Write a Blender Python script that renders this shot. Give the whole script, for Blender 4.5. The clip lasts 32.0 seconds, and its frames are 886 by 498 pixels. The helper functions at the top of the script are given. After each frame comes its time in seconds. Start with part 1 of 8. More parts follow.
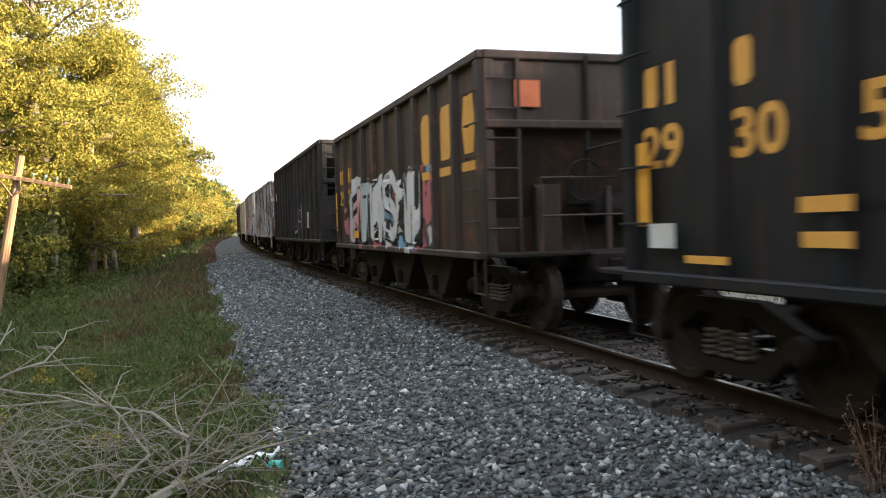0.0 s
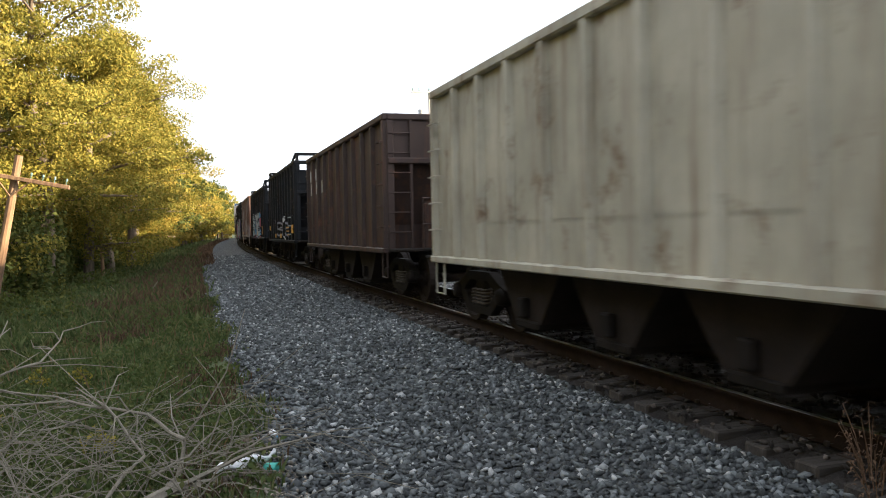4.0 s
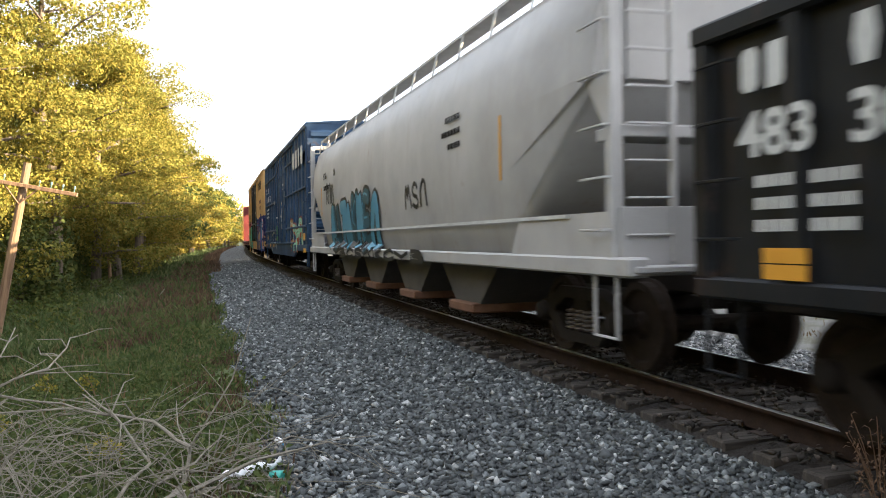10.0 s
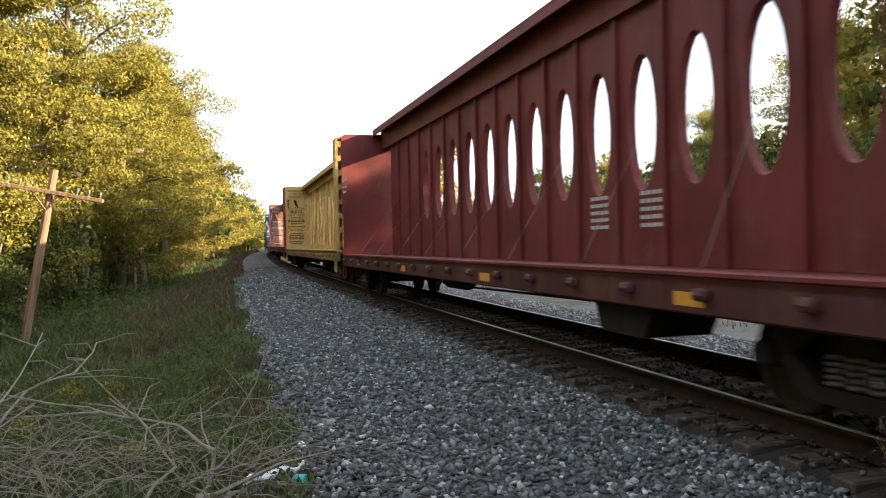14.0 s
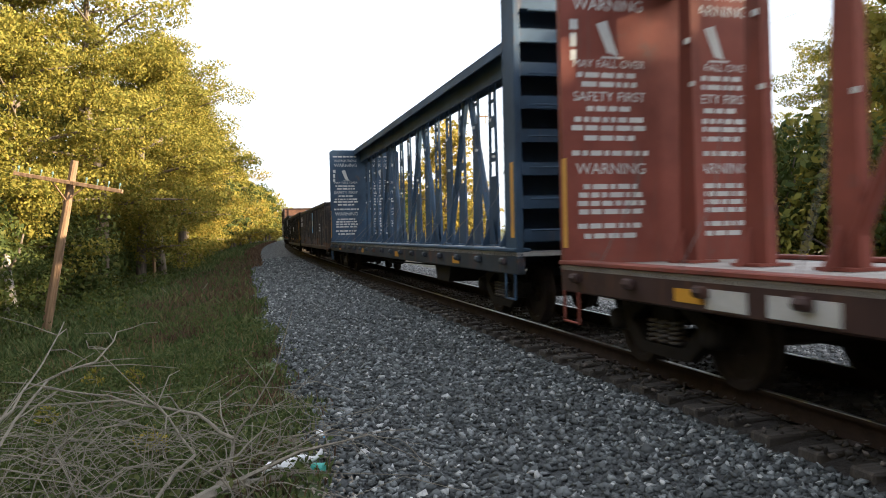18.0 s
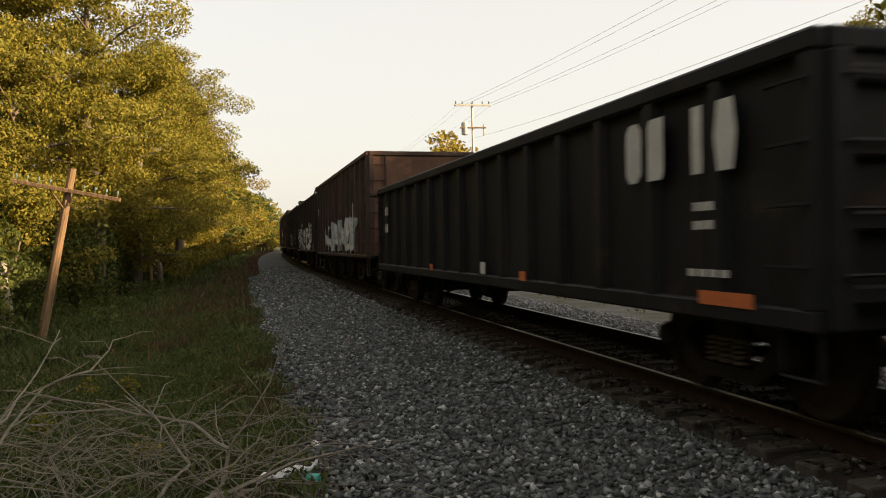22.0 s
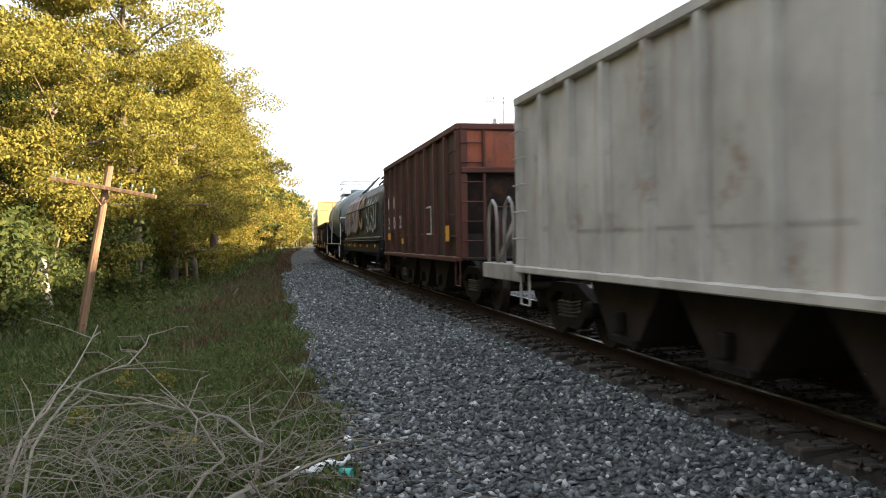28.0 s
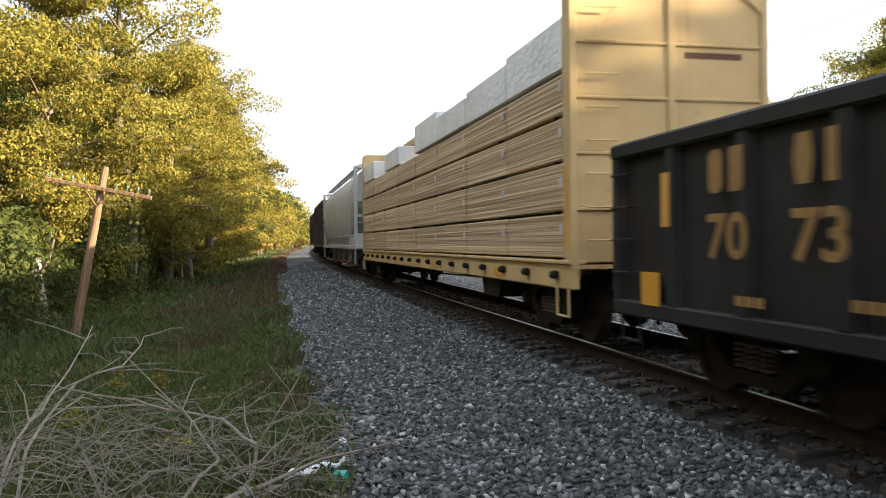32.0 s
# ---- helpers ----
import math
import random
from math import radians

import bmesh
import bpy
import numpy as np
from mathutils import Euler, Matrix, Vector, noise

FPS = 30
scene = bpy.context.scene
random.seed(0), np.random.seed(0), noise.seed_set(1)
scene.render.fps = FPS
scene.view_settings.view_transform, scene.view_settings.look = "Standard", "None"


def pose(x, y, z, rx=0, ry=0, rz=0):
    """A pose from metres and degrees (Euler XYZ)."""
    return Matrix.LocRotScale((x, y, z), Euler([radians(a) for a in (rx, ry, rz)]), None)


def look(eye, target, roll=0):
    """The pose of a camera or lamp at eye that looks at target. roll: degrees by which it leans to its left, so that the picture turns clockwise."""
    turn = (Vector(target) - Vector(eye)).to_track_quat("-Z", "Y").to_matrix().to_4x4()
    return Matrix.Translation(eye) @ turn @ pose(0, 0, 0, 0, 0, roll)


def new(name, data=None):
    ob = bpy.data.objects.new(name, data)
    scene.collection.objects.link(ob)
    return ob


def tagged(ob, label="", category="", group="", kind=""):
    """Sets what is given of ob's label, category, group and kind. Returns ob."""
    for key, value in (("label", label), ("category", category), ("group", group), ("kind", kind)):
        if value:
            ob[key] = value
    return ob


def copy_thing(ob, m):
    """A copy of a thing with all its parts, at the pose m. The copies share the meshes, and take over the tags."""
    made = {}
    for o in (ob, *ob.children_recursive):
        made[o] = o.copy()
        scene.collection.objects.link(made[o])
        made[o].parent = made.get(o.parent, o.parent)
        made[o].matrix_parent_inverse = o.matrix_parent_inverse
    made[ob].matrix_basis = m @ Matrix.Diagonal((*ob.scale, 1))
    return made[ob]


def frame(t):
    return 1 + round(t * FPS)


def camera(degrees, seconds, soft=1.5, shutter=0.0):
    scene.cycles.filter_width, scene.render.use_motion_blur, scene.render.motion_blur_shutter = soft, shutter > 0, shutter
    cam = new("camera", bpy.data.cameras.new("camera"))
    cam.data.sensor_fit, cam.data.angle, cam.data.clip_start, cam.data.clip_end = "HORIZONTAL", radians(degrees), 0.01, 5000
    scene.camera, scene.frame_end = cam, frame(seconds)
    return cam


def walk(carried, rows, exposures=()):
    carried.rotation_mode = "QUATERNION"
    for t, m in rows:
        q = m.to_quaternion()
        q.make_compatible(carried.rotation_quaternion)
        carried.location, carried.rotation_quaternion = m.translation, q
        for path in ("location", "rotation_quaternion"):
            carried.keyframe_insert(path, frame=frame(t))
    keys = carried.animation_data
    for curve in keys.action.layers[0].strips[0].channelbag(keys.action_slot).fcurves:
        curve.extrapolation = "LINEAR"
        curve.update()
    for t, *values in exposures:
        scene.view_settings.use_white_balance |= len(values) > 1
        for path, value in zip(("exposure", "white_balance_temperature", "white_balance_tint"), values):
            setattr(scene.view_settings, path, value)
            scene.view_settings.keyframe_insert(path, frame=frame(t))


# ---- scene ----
# The camera stands beside a single curved track and only turns. World: z = 0 is the rail top where the
# camera stands, +y is its first heading. s runs along the track away from it, d is metres to the track's left.
EYE_Z = 1.48
LAT, HEAD, RADIUS, GRADE = 5.3216, 0.31529, 1545.7, 0.00495
CX, CY = math.cos(HEAD) * (LAT + RADIUS), math.sin(HEAD) * (LAT + RADIUS)
SPEED = 16.0          # the train comes towards the camera along -s

TURNS = [  # seconds, rx, ry, rz
    (0, 88.411, 1.617, -0.045), (0.5, 88.524, 1.469, -0.003), (1, 88.562, 1.469, -0.142), (1.5, 88.573, 1.398, -0.117),
    (2, 88.674, 1.285, -0.144), (2.5, 89.031, 1.179, -0.118), (3, 88.696, 1.182, -0.218), (3.5, 88.615, 1.128, -0.249),
    (5.5, 89.078, 1.046, 0.082), (6, 89.161, 1.142, 0.089), (6.5, 89.203, 1.03, 0.321), (7, 89.369, 1.226, 0.358),
    (7.5, 89.275, 1.144, 0.326), (8, 89.209, 1.038, 0.429), (8.5, 89.101, 1.012, 0.521), (9, 89.224, 1.003, 0.383),
    (9.5, 89.421, 0.908, 0.088), (10, 89.241, 0.947, 0.25), (10.5, 89.488, 0.976, 0.425), (11, 89.396, 1.065, 0.838),
    (11.5, 89.066, 1.135, 1.001), (12, 88.985, 1.25, 1.063), (12.5, 89.105, 1.257, 1.093), (13, 89.398, 1.299, 1.192),
    (13.5, 89.451, 1.225, 1.454), (14, 89.547, 1.227, 1.772), (14.5, 89.671, 1.286, 1.833),
    (16.5, 89.574, 1.304, 2.779), (17, 89.274, 1.408, 2.827), (17.5, 89.035, 1.377, 2.903), (18, 88.86, 1.291, 2.965),
    (18.5, 88.685, 1.225, 2.557), (19, 88.566, 1.079, 2.965), (19.5, 88.412, 1.028, 2.569), (20, 88.378, 1.002, 2.244),
    (20.5, 88.987, 0.982, 2.287), (21, 90.08, 0.947, 2.299), (21.5, 90.315, 1.082, 2.313), (22, 89.607, 0.862, 2.785),
    (22.5, 89.279, 1.029, 3.343), (23, 89.099, 1.248, 4.479), (23.5, 88.811, 1.039, 4.858), (24, 88.566, 0.877, 4.944),
    (24.5, 87.945, 1, 5.102), (25, 87.609, 1.068, 5.96), (25.5, 88.131, 0.86, 5.882), (26, 89.367, 0.562, 4.916),
    (26.5, 89.399, 0.574, 4.915), (28.5, 89.365, 0.998, 5.044), (29, 89.554, 0.904, 5.182),
    (29.5, 89.64, 0.812, 5.069), (30, 89.582, 0.787, 4.903), (30.5, 89.632, 0.711, 5.025), (31, 89.805, 0.649, 4.91),
    (31.5, 89.632, 0.588, 4.99), (32, 89.52, 0.69, 4.702),
]
EXPOSURES = [(t, e, k, 10) for t, e, k in (
    (0, 2.75, 5800), (2, 2.6, 5800), (3.5, 2.35, 5800), (5.5, 2.55, 5800), (7, 2.72, 5800), (8.3, 2.5, 5800), (10, 2.85, 5800), (11, 2.5, 5800), (12, 2.8, 5800),
    (13, 2.55, 5800), (14.5, 2.4, 5800), (17, 2.32, 5800), (19, 2.12, 5800), (20, 2.0, 5850), (21, 1.75, 5900), (22, 1.3, 7100), (23, 2.45, 5800), (24, 2.47, 5800),
    (25, 2.42, 5800), (26, 2.72, 5800), (26.5, 2.72, 5800), (28.5, 2.35, 5800), (29, 2.5, 5800), (31, 2.05, 5800), (32, 2.3, 5800))]

cam = camera(56.85, 32.0, soft=1.0, shutter=0.2)
walk(cam, [(t, pose(0, 0, EYE_Z, rx, ry, rz)) for t, rx, ry, rz in TURNS], EXPOSURES)


def along(s, d=0.0, z=0.0):
    """World place at s metres along the track, d to its left, z above the rail top there."""
    a = HEAD + math.pi - s / RADIUS
    r = RADIUS + d
    return Vector((CX + r * math.cos(a), CY + r * math.sin(a), z + GRADE * s))


def along_np(s, d, z):
    a = HEAD + math.pi - np.asarray(s) / RADIUS
    r = RADIUS + np.asarray(d)
    return np.stack([CX + r * np.cos(a), CY + r * np.sin(a), np.asarray(z) + GRADE * np.asarray(s)], -1)


def heading(s):
    """Turn about z that lays local +y along the track at s."""
    return math.degrees(HEAD - s / RADIUS)


def at(s, d=0.0, z=0.0, turn=0.0):
    p = along(s, d, z)
    return pose(p.x, p.y, p.z, 0, 0, heading(s) + turn)


# ---- light ----
SUN_AZ, SUN_EL = radians(80), radians(17.5)     # azimuth: from straight behind, towards the right
world = bpy.data.worlds.new("evening_sky")
scene.world = world
world.use_nodes = True
wn = world.node_tree.nodes
sky = wn.new("ShaderNodeTexSky")
sky.sky_type, sky.sun_disc = "NISHITA", False
sun_dir = Vector((math.sin(SUN_AZ) * math.cos(SUN_EL), -math.cos(SUN_AZ) * math.cos(SUN_EL), math.sin(SUN_EL)))
sky.sun_elevation = SUN_EL
sky.sun_rotation = math.atan2(sun_dir.x, sun_dir.y)
sky.air_density, sky.dust_density, sky.ozone_density = 1.0, 4.0, 1.0
wn["Background"].inputs["Strength"].default_value = 0.075
haze = wn.new("ShaderNodeMix")          # thin evening haze over the clear sky
haze.data_type = "RGBA"
haze.inputs[0].default_value = 0.65
haze.inputs[7].default_value = (6.4, 6.3, 6.1, 1)
world.node_tree.links.new(sky.outputs[0], haze.inputs[6])
world.node_tree.links.new(haze.outputs[2], wn["Background"].inputs["Color"])
sun = new("sun", bpy.data.lights.new("sun", "SUN"))
sun.data.energy, sun.data.angle, sun.data.color = 5.0, radians(0.6), (1.0, 0.76, 0.46)
sun.matrix_world = look((0, 0, 60), Vector((0, 0, 60)) - sun_dir)



# ---- materials ----
class Mat:
    """A small wrapper for building node materials."""

    def __init__(self, name):
        self.m = bpy.data.materials.new(name)
        self.m.use_nodes = True
        self.t = self.m.node_tree
        self.bsdf = self.t.nodes["Principled BSDF"]
        self.out = self.t.nodes["Material Output"]
        self.tc = self.t.nodes.new("ShaderNodeTexCoord").outputs["Object"]

    def n(self, kind, **sets):
        node = self.t.nodes.new("ShaderNode" + kind)
        for k, v in sets.items():
            node.inputs[k.replace("_", " ")].default_value = v
        return node

    def link(self, a, b):
        self.t.links.new(a, b)
        return b

    def scaled(self, sx, sy, sz, off=(0, 0, 0)):
        mp = self.n("Mapping", Scale=(sx, sy, sz), Location=off)
        self.link(self.tc, mp.inputs["Vector"])
        return mp.outputs[0]

    def noise(self, scale, detail=3.0, rough=0.55, vec=None, lo=None, hi=None):
        node = self.n("TexNoise", Scale=scale, Detail=detail, Roughness=rough)
        self.link(vec or self.tc, node.inputs["Vector"])
        out = node.outputs[0]
        if lo is not None:
            mr = self.n("MapRange", From_Min=lo, From_Max=hi)
            self.link(out, mr.inputs[0])
            out = mr.outputs[0]
        return out

    def math(self, op, a, b=0.0, c=None):
        node = self.t.nodes.new("ShaderNodeMath")
        node.operation = op
        for i, v in enumerate((a, b) if c is None else (a, b, c)):
            if isinstance(v, (int, float)):
                node.inputs[i].default_value = v
            else:
                self.link(v, node.inputs[i])
        return node.outputs[0]

    def mix(self, fac, a, b):
        node = self.t.nodes.new("ShaderNodeMix")
        node.data_type = "RGBA"
        for i, v in ((0, fac), (6, a), (7, b)):
            if isinstance(v, (int, float)):
                node.inputs[i].default_value = v
            elif isinstance(v, tuple):
                node.inputs[i].default_value = (*v, 1)
            else:
                self.link(v, node.inputs[i])
        return node.outputs[2]

    def ramp(self, fac, stops, constant=False):
        node = self.t.nodes.new("ShaderNodeValToRGB")
        node.color_ramp.interpolation = "CONSTANT" if constant else "LINEAR"
        el = node.color_ramp.elements
        while len(el) < len(stops):
            el.new(0.5)
        for e, (p, c) in zip(el, stops):
            e.position, e.color = p, (*c, 1)
        self.link(fac, node.inputs[0])
        return node.outputs[0]

    def random(self):
        return self.t.nodes.new("ShaderNodeObjectInfo").outputs["Random"]

    def island(self):
        return self.t.nodes.new("ShaderNodeNewGeometry").outputs["Random Per Island"]

    def finish(self, color, rough=0.7, metal=0.0, bump=None, strength=0.3, dist=0.01):
        if isinstance(color, tuple):
            self.bsdf.inputs["Base Color"].default_value = (*color, 1)
        else:
            self.link(color, self.bsdf.inputs["Base Color"])
        if isinstance(rough, (int, float)):
            self.bsdf.inputs["Roughness"].default_value = rough
        else:
            self.link(rough, self.bsdf.inputs["Roughness"])
        self.bsdf.inputs["Metallic"].default_value = metal
        if bump is not None:
            b = self.n("Bump", Strength=strength, Distance=dist)
            self.link(bump, b.inputs["Height"])
            self.link(b.outputs[0], self.bsdf.inputs["Normal"])
        return self.m


def simple(name, a, b, scale=6.0, rough=0.75, metal=0.0, bump=0.2, dist=0.01):
    m = Mat(name)
    big, fine = m.noise(scale), m.noise(scale * 9, 4)
    f = m.math("ADD", m.math("MULTIPLY", big, 0.65), m.math("MULTIPLY", fine, 0.35))
    f = m.math("MULTIPLY_ADD", f, 2.2, -0.6)
    node = m.n("Clamp")
    m.link(f, node.inputs[0])
    return m.finish(m.mix(node.outputs[0], a, b), rough, metal, fine, bump, dist)


def paint(name, base, wear=(0.09, 0.04, 0.022), worn=0.5, graffiti=(), fade=0.18, rough=0.6):
    """Weathered railcar paint in car space: faded patches, rust streaks that run down, sprayed pieces.
    graffiti: (y0, y1, z0, z1, colours, cell size)."""
    m = Mat(name)
    if max(base) < 0.032:      # soot keeps the rust on dark cars dull
        wear = (0.036, 0.021, 0.015)
    light = tuple(min(1, c * (1 + fade) + fade * 0.025) for c in base)
    dark = tuple(c * (1 - fade * 1.6) for c in base)
    col = m.mix(m.noise(0.9, 4, 0.6, lo=0.3, hi=0.7), dark, light)
    for y0, y1, z0, z1, colours, cell in graffiti:
        wob = m.noise(1.1, 3, 0.6)
        sep = m.n("SeparateXYZ")
        m.link(m.tc, sep.inputs[0])
        w = m.math("MULTIPLY_ADD", wob, 1.7, -0.85)
        my = m.math("SUBTRACT", (y1 - y0) / 2, m.math("ABSOLUTE", m.math("SUBTRACT", m.math("ADD", sep.outputs[1], w), (y0 + y1) / 2)))
        mz = m.math("SUBTRACT", (z1 - z0) / 2, m.math("ABSOLUTE", m.math("SUBTRACT", m.math("MULTIPLY_ADD", w, 0.7, sep.outputs[2]), (z0 + z1) / 2)))
        mask = m.math("GREATER_THAN", m.math("MINIMUM", my, mz), 0.0)
        mask = m.math("MULTIPLY", mask, m.math("LESS_THAN", sep.outputs[0], 0.0))
        sw = m.n("Mapping", Scale=(0.0, 1.0 / cell, 0.42 / cell), Rotation=(0.25, 0, 0))
        warp = m.n("TexNoise", Scale=0.9 / cell, Detail=2.0)
        m.link(m.tc, warp.inputs["Vector"])
        add = m.n("VectorMath")
        add.operation = "MULTIPLY_ADD"
        m.link(warp.outputs["Color"], add.inputs[0])
        add.inputs[1].default_value = (cell * 2.2,) * 3
        m.link(m.tc, add.inputs[2])
        m.link(add.outputs[0], sw.inputs[0])
        vor = m.n("TexVoronoi", Scale=1.0)
        vor.feature = "SMOOTH_F1"
        vor.inputs["Smoothness"].default_value = 0.15
        m.link(sw.outputs[0], vor.inputs["Vector"])
        v2 = m.n("TexVoronoi", Scale=1.0)
        v2.feature = "DISTANCE_TO_EDGE"
        m.link(sw.outputs[0], v2.inputs["Vector"])
        sepc = m.n("SeparateColor")
        m.link(vor.outputs["Color"], sepc.inputs[0])
        k = len(colours)
        tint = m.ramp(sepc.outputs[0], [(0.02 + 0.96 * i / k, c) for i, c in enumerate(colours)], True)
        tint = m.mix(m.noise(5 / cell * 0.3, 3, lo=0.25, hi=0.8), tint, m.mix(0.3, tint, (0.02, 0.02, 0.02)))
        line = m.math("LESS_THAN", v2.outputs["Distance"], 0.055)
        tint = m.mix(line, tint, colours[-1])
        col = m.mix(mask, col, tint)
    if worn > 1:               # paint gone in long runs, with hard edges
        streak = m.noise(1.0, 5, 0.6, m.scaled(4.0, 4.0, 0.3), 0.5 + (1.15 - worn) * 0.4, 0.545 + (1.15 - worn) * 0.4)
    else:
        streak = m.noise(1.0, 5, 0.65, m.scaled(5.0, 5.0, 0.45), 0.62 - worn * 0.22, 0.86 - worn * 0.2)
    patch = m.noise(1.4, 5, 0.7, None, 0.66 - min(worn, 0.8) * 0.2, 0.78 - min(worn, 0.8) * 0.12)
    wearf = m.math("MAXIMUM", m.math("MULTIPLY", streak, 0.95 if worn > 1 else 0.75), patch)
    rust = m.mix(m.noise(9, 3), wear, tuple(c * 1.9 for c in wear))
    col = m.mix(wearf, col, rust)
    col = m.mix(m.noise(0.35, 3, 0.6, None, 0.45, 0.75), col, m.mix(0.12, col, (0.1, 0.088, 0.075)))
    m.bsdf.inputs["Specular IOR Level"].default_value = 0.12 if max(base) < 0.032 else 0.22
    return m.finish(col, rough, 0.0, m.noise(30, 4), 0.15, 0.01)


def two(name, a, b, scale, rough=0.9, per_island=True, bump=0.4, dist=0.01):
    m = Mat(name)
    f = m.island() if per_island else m.random()
    col = m.mix(f, a, b)
    col = m.mix(m.noise(scale, 3, lo=0.3, hi=0.7), col, m.mix(0.35, col, tuple(c * 0.45 for c in a)))
    return m.finish(col, rough, 0.0, m.noise(scale * 4), bump, dist)


def leaf_material(name, a, b, c):
    m = Mat(name)
    f = m.island()
    col = m.ramp(f, [(0.0, a), (0.5, b), (1.0, c)])
    col = m.mix(m.noise(0.35, 2, 0.5, None, 0.35, 0.65), col, m.mix(0.5, col, b))
    m.finish(col, 0.75)
    m.bsdf.inputs["Specular IOR Level"].default_value = 0.2
    tr = m.n("BsdfTranslucent")
    m.link(col, tr.inputs["Color"])
    mx = m.n("MixShader", Fac=0.4)
    m.link(m.bsdf.outputs[0], mx.inputs[1])
    m.link(tr.outputs[0], mx.inputs[2])
    m.link(mx.outputs[0], m.out.inputs[0])
    return m.m


GRIME = simple("brown_road_grime", (0.013, 0.0105, 0.009), (0.034, 0.026, 0.022), 2.5, 0.9)
STEEL_DARK = simple("grimy_steel", (0.007, 0.0062, 0.0056), (0.022, 0.017, 0.014), 3, 0.8)
WHEEL_STEEL = simple("wheel_steel", (0.013, 0.01, 0.0085), (0.04, 0.029, 0.023), 8, 0.75, 0.1)
TREAD = simple("polished_tread", (0.45, 0.45, 0.46), (0.6, 0.6, 0.6), 10, 0.28, 1.0, 0.05)
RUST = simple("rust_brown", (0.07, 0.03, 0.016), (0.17, 0.08, 0.04), 4, 0.85)
SPRING = simple("spring_steel", (0.05, 0.04, 0.034), (0.11, 0.09, 0.075), 6, 0.6)
YELLOW = simple("safety_yellow", (0.5, 0.23, 0.016), (0.62, 0.31, 0.03), 5, 0.5)
MARK_YELLOW = simple("faded_yellow_lettering", (0.5, 0.24, 0.035), (0.62, 0.33, 0.06), 3, 0.6)
MARK_WHITE = simple("faded_white_lettering", (0.36, 0.36, 0.35), (0.56, 0.56, 0.54), 3, 0.6)
MARK_BLUE = simple("blue_sticker", (0.12, 0.3, 0.5), (0.2, 0.42, 0.62), 4, 0.5)
ORANGE = simple("orange_paint", (0.42, 0.1, 0.03), (0.58, 0.16, 0.05), 4, 0.6)
GREY_STEEL = simple("light_grey_steel", (0.35, 0.34, 0.32), (0.52, 0.5, 0.48), 5, 0.55)
for dull in (STEEL_DARK, WHEEL_STEEL, GRIME):
    dull.node_tree.nodes["Principled BSDF"].inputs["Specular IOR Level"].default_value = 0.15
SOOT = paint("sooty_end_paint", (0.012, 0.012, 0.013), worn=0.3)



